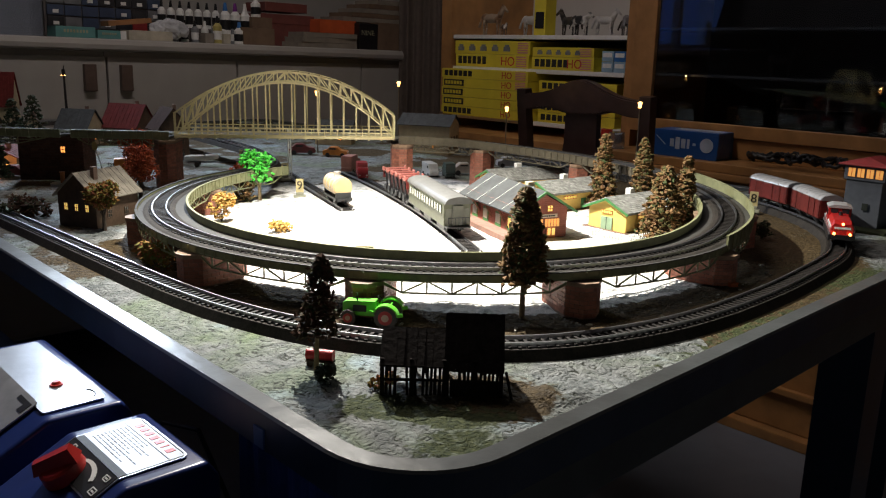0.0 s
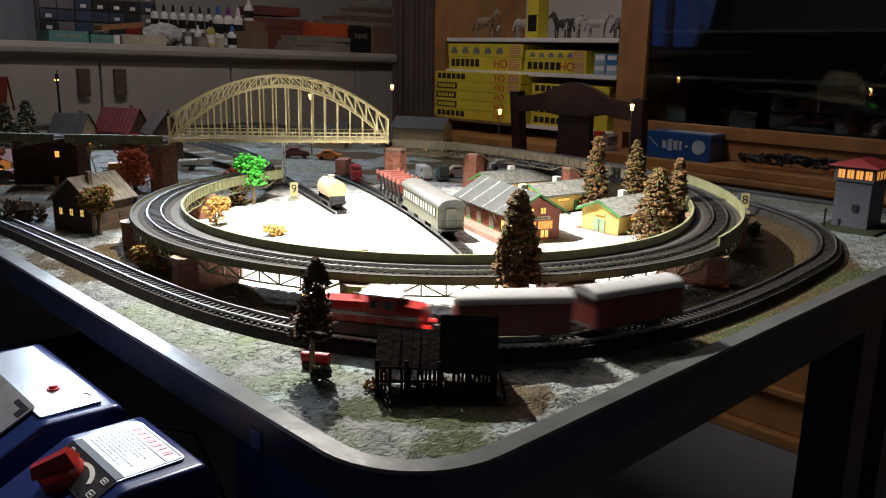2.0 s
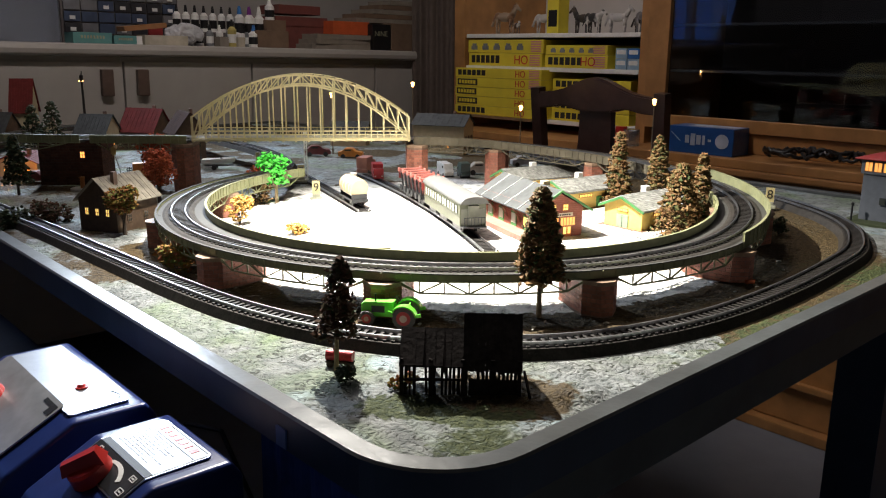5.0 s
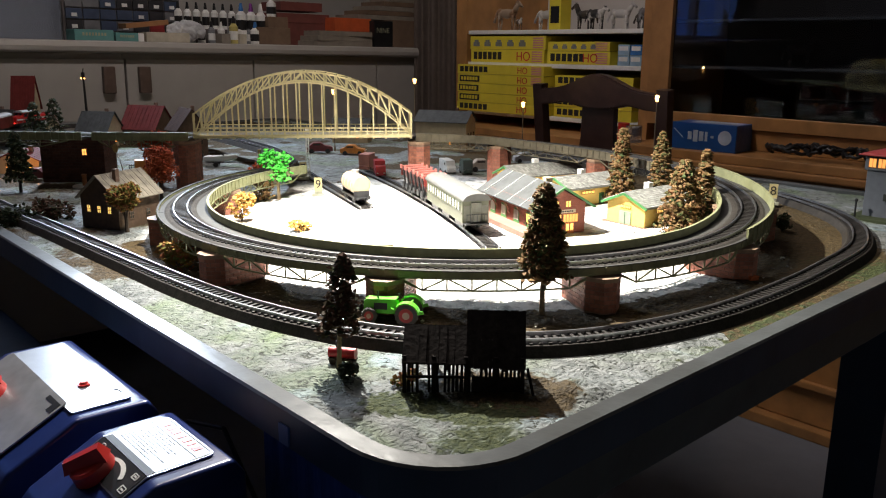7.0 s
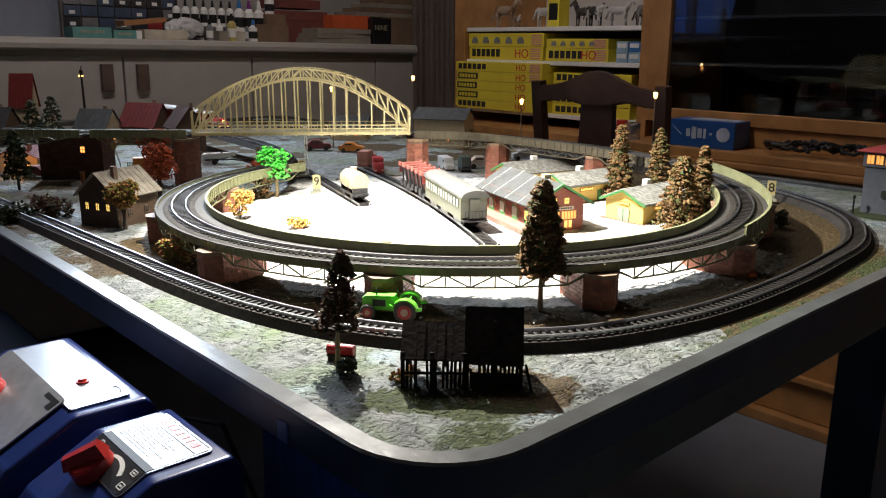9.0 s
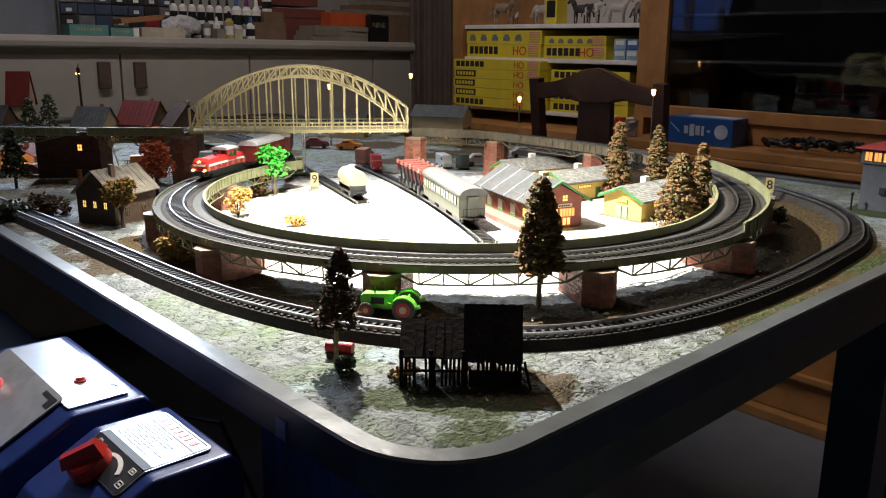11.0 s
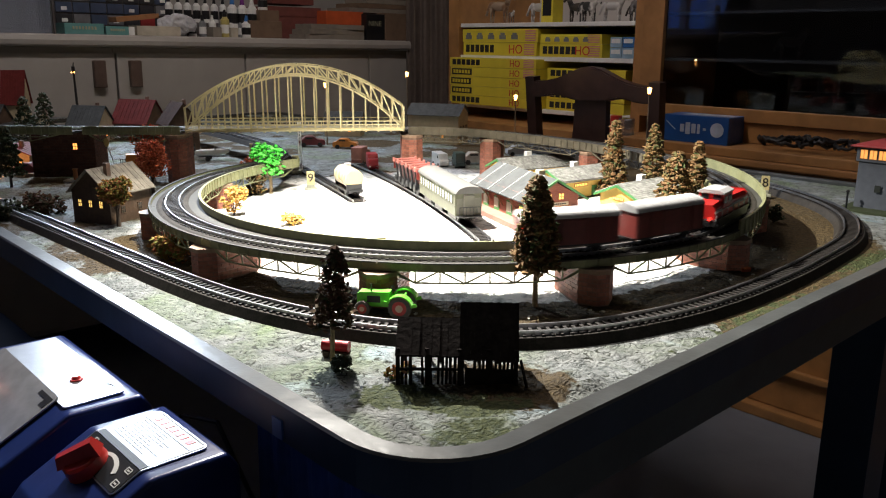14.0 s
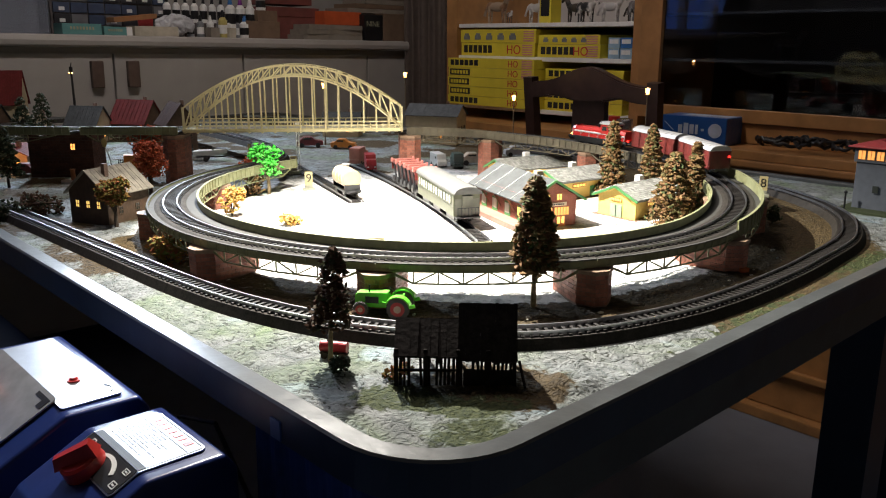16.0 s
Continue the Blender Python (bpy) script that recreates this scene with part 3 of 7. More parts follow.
def arched_bridge():
    ax, ay, bx, by = -.419, 1.376, -.058, 1.407
    ang = math.degrees(math.atan2(by - ay, bx - ax))
    t = thing("arched_bridge", place(ax, ay, .0865, ang), "cream lattice arch railway bridge over the layout", "bridge")
    L, D = math.hypot(bx - ax, by - ay), .062

    def upper(s):
        return .040 + .0695 * (1 - (2 * s - 1) ** 2)

    def lower(s):
        return .004 + .0885 * (1 - (2 * s - 1) ** 2)

    n = 20
    for y in (0, D):
        for chord in (upper, lower):
            bm = B()
            ss = np.linspace(0, 1, 41)
            prism(bm, [(L * s, chord(s) + .0016) for s in ss] + [(L * s, chord(s) - .0016) for s in ss[::-1]], y - .002, y + .002)
            bmesh.ops.recalc_face_normals(bm, faces=bm.faces)
            part("arch_chord", bm, CREAM, t)
        bm = B()
        for k in range(n):
            s0, s1 = k / n, (k + 1) / n
            if k:
                bar(bm, (L * s0, y, upper(s0)), (L * s0, y, lower(s0)), .0022, .0022)
            if k < n / 2:
                bar(bm, (L * s0, y, lower(s0)), (L * s1, y, upper(s1)), .0020, .0020)
            else:
                bar(bm, (L * s0, y, upper(s0)), (L * s1, y, lower(s1)), .0020, .0020)
        for s in (0.0, 1.0):
            bar(bm, (L * s, y, 0), (L * s, y, .0415), .0034, .0034)
        part("lattice", bm, CREAM, t)
        for k in range(1, 17):
            s = k / 17
            bm = B()
            bar(bm, (L * s, y, .002), (L * s, y, lower(s)), .0026, .0022)
            part("hanger", bm, CREAM, t)
        bm = B()
        box(bm, L / 2, y, 0, L + .004, .004, .0055)
        part("main_beam", bm, CREAM, t)
        bm = B()
        ys = y - .004 if y == 0 else y + .004
        for z in (.011, .0165):
            bar(bm, (0, ys, z), (L, ys, z), .0012, .0014)
        for k in range(35):
            bar(bm, (L * k / 34, ys, .003), (L * k / 34, ys, .0165), .0012, .0012)
        part("railing", bm, CREAM, t)
    bm = B()
    box(bm, L / 2, D / 2, .0015, L, D + .012, .002)
    part("deck", bm, CREAM, t)
    bm = B()
    for k in range(5, n - 4):
        s = k / n
        bar(bm, (L * s, 0, upper(s)), (L * s, D, upper(s)), .002, .002)
        if k < n - 5:
            s1 = (k + 1) / n
            bar(bm, (L * s, 0, upper(s)), (L * s1, D, upper(s1)), .0016, .0016)
    for k in range(18):
        bar(bm, (L * k / 17, 0, .0), (L * k / 17, D, .0), .0028, .004)
    part("cross_bracing", bm, CREAM, t)


arched_bridge()
pier(-.440, 1.402, .0815, 92, length=.07, width=.034)
pier(-.046, 1.435, .0785, 96, length=.07, width=.035)

# ---- train ----


def wheels(t, xs, r=.0055, z=None):
    z = r if z is None else z
    for x in xs:
        bm = B()
        for s in (-1, 1):
            rod(bm, (x, s * .0068, z), (x, s * .0088, z), r, 14)
        rod(bm, (x, -.007, z), (x, .007, z), .0012, 6)
        part("wheelset", bm, IRON, t)


def loco():
    t = thing("diesel_locomotive", place(0, 0), "red diesel locomotive with white stripes and lit headlamps", "locomotive", "moving train")
    bm = B()
    box(bm, 0, 0, .009, .108, .028, .004, bev=.0008)
    for s in (-1, 1):
        box(bm, 0, s * .0135, .0035, .088, .0022, .0098, bev=.0005)
        box(bm, s * .054, 0, .007, .002, .03, .006)
    part("frame", bm, BLACK, t)
    bm = B()
    sec = [(-.0125, .013), (-.0125, .026), (-.0095, .0305), (.0095, .0305), (.0125, .026), (.0125, .013)]

    def hood(x0, x1, drop):
        v0 = [bm.verts.new((x0, y, z)) for y, z in sec]
        v1 = [bm.verts.new((x1, y, z - (drop if z > .02 else 0))) for y, z in sec]
        bm.faces.new(v0), bm.faces.new(v1[::-1])
        for i in range(6):
            bm.faces.new((v0[i], v1[i], v1[(i + 1) % 6], v0[(i + 1) % 6]))

    hood(-.005, .046, .002)
    hood(.046, .052, .004)
    hood(-.030, -.050, .002)
    bmesh.ops.recalc_face_normals(bm, faces=bm.faces)
    part("hood", bm, RED, t)
    bm = B()
    box(bm, -.0175, 0, .013, .027, .027, .024, bev=.0012)
    cab = part("cab", bm, RED, t)
    bm = B()
    prism(bm, [(-.0145, .037), (-.0145, .0385), (-.008, .041), (.008, .041), (.0145, .0385), (.0145, .037)], -.015, .015)
    ob = part("cab_roof", bm, SILVER, t)
    ob.matrix_basis = pose(-.0175, 0, 0, 0, 0, 90)
    glass = mat("dark_cab_glass", (.02, .03, .035), .1, scale=50, bump=0)
    for s in (-1, 1):
        for x in (-.024, -.011):
            bm = B()
            box(bm, x, s * .01365, .027, .009, .0007, .007)
            part("side_window", bm, glass, cab)
        for y in (-.0065, .0065):
            bm = B()
            box(bm, -.0175 + s * .0137, y, .0305, .0007, .0085, .0055)
            part("end_window", bm, glass, cab)
        bm = B()
        box(bm, .02, s * .0127, .0195, .055, .0006, .003)
        box(bm, -.0405, s * .0127, .0195, .019, .0006, .003)
        part("white_stripe", bm, WHITE, t, "white side stripe")
        bm = B()
        bar(bm, (-.05, s * .0142, .021), (.05, s * .0142, .021), .0007, .0007)
        for k in range(7):
            bar(bm, (-.05 + k * .1 / 6, s * .0142, .012), (-.05 + k * .1 / 6, s * .0142, .021), .0007, .0007)
        part("handrail", bm, SILVER, t)
        for y in (-.009, .009):
            bm = B()
            rod(bm, (s * .0535, y, .0145), (s * .0555, y, .0145), .0016, 10)
            part("headlamp", bm, WARM if s > 0 else mat("tail_glow", (1, .03, .02), .4, emit=3, vary=.02, bump=0), t)
            bm = B()
            rod(bm, (s * .055, y, .010), (s * .060, y, .010), .0011, 8)
            rod(bm, (s * .060, y, .010), (s * .0606, y, .010), .0026, 12)
            part("buffer", bm, BLACK, t)
    bm = B()
    rod(bm, (.0515, 0, .0265), (.0535, 0, .0265), .0016, 10)
    part("headlamp", bm, WARM, t)
    bm = B()
    prism(bm, [(-.0095, .0200), (-.0095, .0225), (.0095, .0225), (.0095, .0200)], .0521, .0527)
    ob = part("front_stripe", bm, WHITE, t)
    ob.matrix_basis = pose(0, 0, 0, 0, 0, -90)
    bm = B()
    rod(bm, (.008, 0, .030), (.008, 0, .0345), .0022, 10)
    part("exhaust", bm, BLACK, t)
    wheels(t, (-.034, -.02, -.002, .016, .034), .0062)
    return t


def covered_wagon():
    t = thing("covered_wagon", place(0, 0), "oxide red covered goods wagon with a silver arched roof", "goods wagon", "moving train")
    L, W = .094, .0300
    bm = B()
    box(bm, 0, 0, .0095, L, W, .0265, bev=.0006)
    body = part("body", bm, OXIDE, t)
    bm = B()
    for s in (-1, 1):
        k = -L / 2 + .003
        while k < L / 2:
            box(bm, k, s * (W / 2 + .0002), .0105, .0032, .0008, .0235)
            k += .0037
    part("planks", bm, island(mat("wagon_planks", (.17, .026, .02), .45, vary=.3, scale=250), .15), body)["kind"] = "stuff"
    for s in (-1, 1):
        bm = B()
        box(bm, 0, s * (W / 2 + .0009), .011, .024, .0012, .0225, bev=.0003)
        part("sliding_door", bm, OXIDE, body)
        bm = B()
        for x in (-.012, .012, -.03, .03, -.046, .046):
            box(bm, x, s * (W / 2 + .0009), .0095, .0012, .0012, .0262)
        part("posts", bm, mat("wagon_frame", (.10, .018, .015), .45, scale=200), body)
    bm = B()
    arc = [(-W / 2 - .0012 + (W + .0024) * k / 12, .0355 + .0068 * math.sqrt(max(0, 1 - (2 * k / 12 - 1) ** 2))) for k in range(13)]
    prism(bm, arc + [(W / 2 + .0012, .0350), (-W / 2 - .0012, .0350)], -L / 2 - .001, L / 2 + .001)
    roof = part("roof", bm, SILVER, t, "silver grey arched roof", True)
    roof.matrix_basis = pose(0, 0, 0, 0, 0, 90)
    roof.data.set_sharp_from_angle(angle=radians(40))
    bm = B()
    for k in range(9):
        y = -L / 2 + L * k / 8
        pts = [(x, z + .0003) for x, z in arc]
        for (x0, z0), (x1, z1) in zip(pts, pts[1:]):
            bar(bm, (x0, y, z0), (x1, y, z1), .0007, .0005)
    rb = part("roof_ribs", bm, SILVER, roof)
    bm = B()
    box(bm, 0, 0, .0075, L + .004, .024, .0022)
    for s in (-1, 1):
        for x in (-.027, .027):
            box(bm, x, s * .0105, .004, .011, .0016, .005)
        for y in (-.0085, .0085):
            rod(bm, (s * (L / 2 + .002), y, .0095), (s * (L / 2 + .007), y, .0095), .001, 8)
            rod(bm, (s * (L / 2 + .007), y, .0095), (s * (L / 2 + .0076), y, .0095), .0025, 12)
    part("underframe", bm, BLACK, t)
    wheels(t, (-.027, .027))
    return t


LOCO = loco()
WAGON_1 = covered_wagon()
WAGON_2 = copy_thing(WAGON_1, place(0, 0))
bm = B()
box(bm, -.0480, -.0135, .0255, .0022, .0026, .0026)
part("tail_lamp", bm, mat("tail_glow", (1, .03, .02), .4, emit=3, vary=.02, bump=0), WAGON_2, "small red glowing tail lamp")

# ---- greenery ----


def two_tone(name, a, b, c, rough=.75):
    """Foliage whose clumps differ in hue."""
    m = bpy.data.materials.new(name)
    m.use_nodes = True
    n, l = m.node_tree.nodes, m.node_tree.links
    p = n["Principled BSDF"]
    p.inputs["Roughness"].default_value = rough
    p.inputs["Specular IOR Level"].default_value = .15
    g = n.new("ShaderNodeNewGeometry")
    r = n.new("ShaderNodeValToRGB")
    r.color_ramp.elements[0].color, r.color_ramp.elements[1].color = (*a, 1), (*c, 1)
    e = r.color_ramp.elements.new(.5)
    e.color = (*b, 1)
    l.new(g.outputs["Random Per Island"], r.inputs[0])
    l.new(r.outputs[0], p.inputs["Base Color"])
    return m


AUTUMN = two_tone("autumn_conifer", (.125, .066, .030), (.20, .118, .050), (.052, .075, .026))
# AUTUMN's tones darkened: shade on unlit foliage is put into the colour
SHADEFIR = two_tone("shaded_brown_conifer", (.06, .03, .018), (.10, .05, .03), (.03, .045, .02))
DARKFIR = two_tone("dark_fir", (.02, .035, .018), (.035, .05, .025), (.05, .04, .02))
GREENLEAF = two_tone("bright_green_leaf", (.03, .34, .03), (.08, .50, .06), (.14, .55, .10))
REDLEAF = two_tone("rust_red_leaf", (.40, .07, .03), (.50, .13, .05), (.24, .06, .03))
MIXLEAF = two_tone("mixed_leaf", (.10, .13, .03), (.22, .13, .03), (.25, .08, .04))
GOLD = two_tone("golden_moss", (.42, .24, .05), (.55, .36, .12), (.30, .15, .03))
BARK = mat("pale_twig_bark", (.30, .22, .12), .8, vary=.4, scale=300, bump=.4)
DARKBARK = mat("dark_bark", (.07, .05, .035), .85, vary=.4, scale=300, bump=.4)


def tuft(vs, fs, p, r, rnd):
    """One ragged clump: a squashed, twisted eight-sided lump."""
    b = len(vs)
    for d in ((1, 0, 0), (-1, 0, 0), (0, 1, 0), (0, -1, 0), (0, 0, 1), (0, 0, -1)):
        k = r * rnd.uniform(.45, 1.35)
        vs.append((p[0] + d[0] * k + rnd.uniform(-.35, .35) * r, p[1] + d[1] * k + rnd.uniform(-.35, .35) * r, p[2] + d[2] * k * .8 + rnd.uniform(-.35, .35) * r))
    fs += [tuple(b + i for i in f) for f in ((0, 2, 4), (2, 1, 4), (1, 3, 4), (3, 0, 4), (2, 0, 5), (1, 2, 5), (3, 1, 5), (0, 3, 5))]


def crown_mesh(name, spots, r, material, parent, seed):
    rnd = random.Random(seed)
    vs, fs = [], []
    for p in spots:
        tuft(vs, fs, p, r * rnd.uniform(.6, 1.3), rnd)
    me = bpy.data.meshes.new(name)
    me.from_pydata(vs, [], fs)
    me.materials.append(material)
    ob = new(name, me)
    ob.parent = parent
    return ob


def conifer(x, y, z, h, r, trunk, material, seed, label, bark=BARK, lean=0.0, size=.0022, n=950, group="model trees"):
    rnd = random.Random(seed)
    t = thing("conifer_tree", place(x, y, z, rnd.uniform(0, 360)), label, "model tree", group)
    bm = B()
    rod(bm, (0, 0, -.003), (lean * .4, 0, trunk + h * .25), r * .085 + .0008, 8, r * .05 + .0004)
    rod(bm, (lean * .4, 0, trunk + h * .2), (lean, 0, h * .93), r * .05 + .0004, 6, .0003)
    for k in range(9):
        zz, a = trunk + (h - trunk) * (k + .5) / 10, k * 2.4
        rr = r * .7 * (1 - (zz - trunk) / (h - trunk))
        rod(bm, (lean * zz / h, 0, zz), (lean * zz / h + rr * math.cos(a), rr * math.sin(a), zz - .002), .0006, 5, .0003)
    part("trunk", bm, bark, t)
    spots = []
    tiers = max(5, int((h - trunk) / .011))
    bulge = [rnd.uniform(.78, 1.18) for _ in range(tiers * 6)]
    while len(spots) < n:
        q = rnd.random() ** 1.25
        zz = trunk + (h - trunk) * q
        ti = int(q * tiers * .999)
        a = rnd.uniform(0, 2 * math.pi)
        taper = (1 - q) ** .6 * (.72 + .38 * (1 - (q * tiers) % 1.0)) * bulge[ti * 6 + int(a / 6.2832 * 6) % 6]
        rr = (r * taper + r * .10) * math.sqrt(rnd.uniform(.25, 1))
        spots.append((lean * zz / h + rr * math.cos(a), rr * math.sin(a), zz))
    crown_mesh("crown", spots, size, material, t, seed + 1)
    return t


def leafy(x, y, z, h, r, trunk, material, seed, label, lumps=5, size=.0022, n=500, name="broadleaf_tree", cat="model tree", flat=.8, bark=DARKBARK):
    rnd = random.Random(seed)
    t = thing(name, place(x, y, z), label, cat, "model trees" if cat == "model tree" else "model bushes")
    cs = []
    for k in range(lumps):
        a, q = rnd.uniform(0, 6.28), rnd.uniform(0, .62)
        cs.append((r * q * math.cos(a), r * q * math.sin(a), trunk + (h - trunk) * rnd.uniform(.25, .78), rnd.uniform(.38, .62) * r))
    bm = B()
    if trunk > 0:
        rod(bm, (0, 0, -.003), (0, 0, trunk + (h - trunk) * .4), r * .09 + .0006, 7, r * .05 + .0004)
    for c in cs:
        rod(bm, (0, 0, trunk * .8), c[:3], .0007, 5, .0003)
    part("trunk" if trunk > 0 else "twigs", bm, bark, t)
    spots = []
    while len(spots) < n:
        c = rnd.choice(cs)
        d = Vector((rnd.gauss(0, 1), rnd.gauss(0, 1), rnd.gauss(0, 1))).normalized() * c[3] * rnd.uniform(.55, 1.05)
        zz = c[2] + d.z * flat
        if zz > .0005:
            spots.append((c[0] + d.x, c[1] + d.y, zz))
    crown_mesh("crown" if trunk > 0 else "foliage", spots, size, material, t, seed + 1)
    return t


conifer(.091, .730, 0, .120, .0225, .036, AUTUMN, 11, "brown and green model conifer on a pale trunk before the viaduct", size=.0028, n=2600)
conifer(-.081, .590, 0, .090, .0165, .030, SHADEFIR, 12, "ragged brown model conifer beside the red barrel, coloured as in shade", BARK, -.005, .0026, n=560)
conifer(.315, 1.068, 0, .096, .029, .006, AUTUMN, 13, "brown and green bushy model conifer beside the yellow shed", size=.0032, n=1700)
conifer(.352, 1.10, 0, .105, .020, .015, AUTUMN, 14, "golden brown model conifer by the viaduct", size=.0032, n=900)
conifer(.275, 1.270, 0, .117, .021, .012, AUTUMN, 15, "golden brown model conifer behind the sheds", size=.0032, n=1000)
conifer(.322, 1.215, 0, .117, .020, .012, AUTUMN, 16, "golden brown model conifer with a green tip", size=.0032, n=1000)
conifer(-.705, 1.345, 0, .098, .022, .02, DARKFIR, 17, "dark green model fir by the lit cottage", DARKBARK, size=.0028, n=900)
conifer(-.866, 1.74, 0, .118, .030, .01, DARKFIR, 18, "dark green model fir in the far village", DARKBARK, size=.0035, n=500)
conifer(-.824, 1.74, 0, .125, .032, .01, DARKFIR, 19, "dark green model fir in the far village", DARKBARK, size=.0035, n=500)
leafy(-.448, 1.277, 0, .084, .030, .026, REDLEAF, 21, "rust red round model tree on a thin trunk", 16, .0021, 2600, flat=1.0)
leafy(-.500, 1.43, 0, .092, .030, .030, REDLEAF, 22, "rust red round model tree on a thin trunk", 16, .0023, 1800, flat=1.0)
leafy(-.417, 1.050, 0, .074, .026, .020, MIXLEAF, 23, "green and brown model tree beside the small house", 12, .0022, 1500)
leafy(-.264, 1.285, 0, .086, .028, .020, GREENLEAF, 24, "bright green broad leaved model tree", 9, .0034, 380, bark=BARK)
leafy(-.286, 1.275, 0, .042, .022, 0, AUTUMN, 25, "brown moss bush by the green tree", 6, .0024, 420, "moss_bush", "model bush")
leafy(-.283, 1.118, 0, .044, .024, 0, GOLD, 26, "golden moss bush on the bright plaster", 6, .0024, 420, "moss_bush", "model bush")
leafy(-.195, 1.060, 0, .014, .020, 0, GOLD, 27, "low golden moss bush", 7, .0020, 260, "moss_bush", "model bush", .6)
leafy(-.290, .868, 0, .038, .026, 0, MIXLEAF, 28, "dark moss bush between the railway lines", 7, .0026, 520, "moss_bush", "model bush")
leafy(-.548, 1.125, 0, .028, .040, 0, SHADEFIR, 29, "dark red and green moss bush beside the track", 9, .0028, 520, "moss_bush", "model bush", .7)
leafy(-.58, 1.09, 0, .022, .030, 0, DARKFIR, 30, "dark green moss bush beside the track", 8, .0028, 360, "moss_bush", "model bush", .7)
leafy(-.345, 1.50, 0, .028, .020, 0, REDLEAF, 31, "red flower bush under the arched bridge", 6, .0024, 260, "moss_bush", "model bush", .7)
leafy(-.028, .556, 0, .012, .012, 0, MIXLEAF, 32, "low brown moss tuft at the shed corner", 5, .0016, 160, "moss_bush", "model bush", .6)
leafy(-.068, .574, 0, .009, .014, 0, DARKFIR, 33, "dark moss tuft under the red barrel", 5, .0016, 200, "moss_bush", "model bush", .5)
leafy(.395, 1.12, 0, .022, .016, 0, GOLD, 34, "golden moss bush at the foot of the viaduct", 6, .0022, 260, "moss_bush", "model bush", .8)

# ---- buildings of the layout ----
PLANK = island(mat("black_weathered_boards", (.016, .013, .012), .9, vary=.5, scale=250, bump=.3, spec=.1), .35)
BRICKWALL = mat("red_clapboard", (.27, .075, .045), .6, vary=.2, scale=300)
YELWALL = mat("yellow_plaster_wall", (.72, .50, .13), .6, vary=.12, scale=150)
GREENTRIM = mat("green_trim", (.06, .20, .06), .5, scale=150)
TILEROOF = island(mat("pale_grey_roof_tile", (.24, .24, .22), .7, vary=.25, scale=200, spec=.15), .3)
SLATE = mat("grey_felt_roof", (.06, .063, .063), .8, vary=.3, scale=150, bump=.15, spec=.12)
REDROOF = mat("dark_red_roof_tile", (.13, .022, .02), .7, vary=.25, scale=250, bump=.2, spec=.12)
BROWNWALL = mat("brown_plank_wall", (.10, .06, .035), .7, vary=.35, scale=150, bump=.2)
CREAMWALL = mat("cream_plaster_wall", (.48, .40, .26), .7, vary=.15, scale=120)


def barn():
    t = thing("slatted_barn", place(.014, .553, 0, -3), "black weathered slatted barn with a stepped roof", "model barn")
    rnd = random.Random(5)
    for x0, x1, ridge, eave, y1 in ((-.0435, .002, .0440, .0235, .030), (.002, .044, .0560, .0205, .034)):
        yr = .010
        for (ya, za), (yb, zb) in (((-.013, eave), (yr, ridge)), ((y1 + .004, eave + .004), (yr, ridge))):
            n = 16
            for k in range(n):
                xa, xb = x0 + (x1 - x0) * k / n, x0 + (x1 - x0) * (k + 1) / n
                j = rnd.uniform(-.0006, .0006)
                bm = B()
                bar(bm, ((xa + xb) / 2, ya, za + j), ((xa + xb) / 2, yb, zb + j * .5), (xb - xa) * .99, .0012)
                part("roof_plank", bm, PLANK, t)
    for y, hh in ((-.008, .0245), (.030, .026)):
        xs = np.linspace(-.042, .042, 30)
        for k, x in enumerate(xs):
            if rnd.random() < .22 or (y < 0 and k in (5, 9, 17, 18)) or (y > 0 and k % 5):
                continue
            bm = B()
            top = hh if x < .002 else hh + .0035
            bar(bm, (x + rnd.uniform(-.0004, .0004), y, -.002), (x + rnd.uniform(-.0006, .0006), y, top - rnd.uniform(0, .001)), rnd.uniform(.0013, .0022), .0009)
            part("slat", bm, PLANK, t)
    for x in (-.042, -.021, .002, .023, .042):
        for y in (-.009, .031):
            bm = B()
            bar(bm, (x, y, -.003), (x, y, .028), .0028, .0028)
            part("post", bm, PLANK, t)
    bm = B()
    bar(bm, (-.043, -.0095, .012), (.002, -.0095, .0125), .0014, .0018)
    bar(bm, (-.043, -.0095, .0225), (.043, -.0095, .0225), .0014, .0018)
    bar(bm, (-.043, .0315, .022), (.043, .0315, .022), .0014, .0018)
    part("rail", bm, PLANK, t)
    bm = B()
    box(bm, .024, -.0075, -.002, .036, .0018, .0145)
    part("low_wall", bm, PLANK, t)
    bm = B()
    bar(bm, (.0455, -.006, .019), (.0505, -.012, -.002), .0014, .0014)
    part("brace", bm, PLANK, t)
    return t


barn()


def pane_grid(parent, x, y, z, w, h, nx, nz, glow, frame_mat, axis="y", depth=.0012):
    """A window with a real frame: thin bars before a pane."""
    bm = B()
    th = .0007
    for i in range(nx + 1):
        box(bm, -w / 2 + w * i / nx, 0, 0, th, depth, h + th)
    for k in range(nz + 1):
        box(bm, 0, 0, h * k / nz, w + th, depth, th)
    f = part("window", bm, frame_mat, parent)
    f.matrix_basis = pose(x, y, z, 0, 0, 0 if axis == "y" else 90)
    bm = B()
    box(bm, 0, 0, 0, w, .0005, h)
    part("pane", bm, glow, f)
    return f


GLOWORANGE = mat("orange_lit_pane", (1.0, .42, .10), .4, emit=.8, vary=.3, scale=90, bump=0)
GLOWYEL = mat("yellow_lit_pane", (1.0, .62, .16), .4, emit=1.2, vary=.2, scale=90, bump=0)
DARKPANE = mat("dark_pane", (.04, .045, .04), .12, scale=60, bump=0)


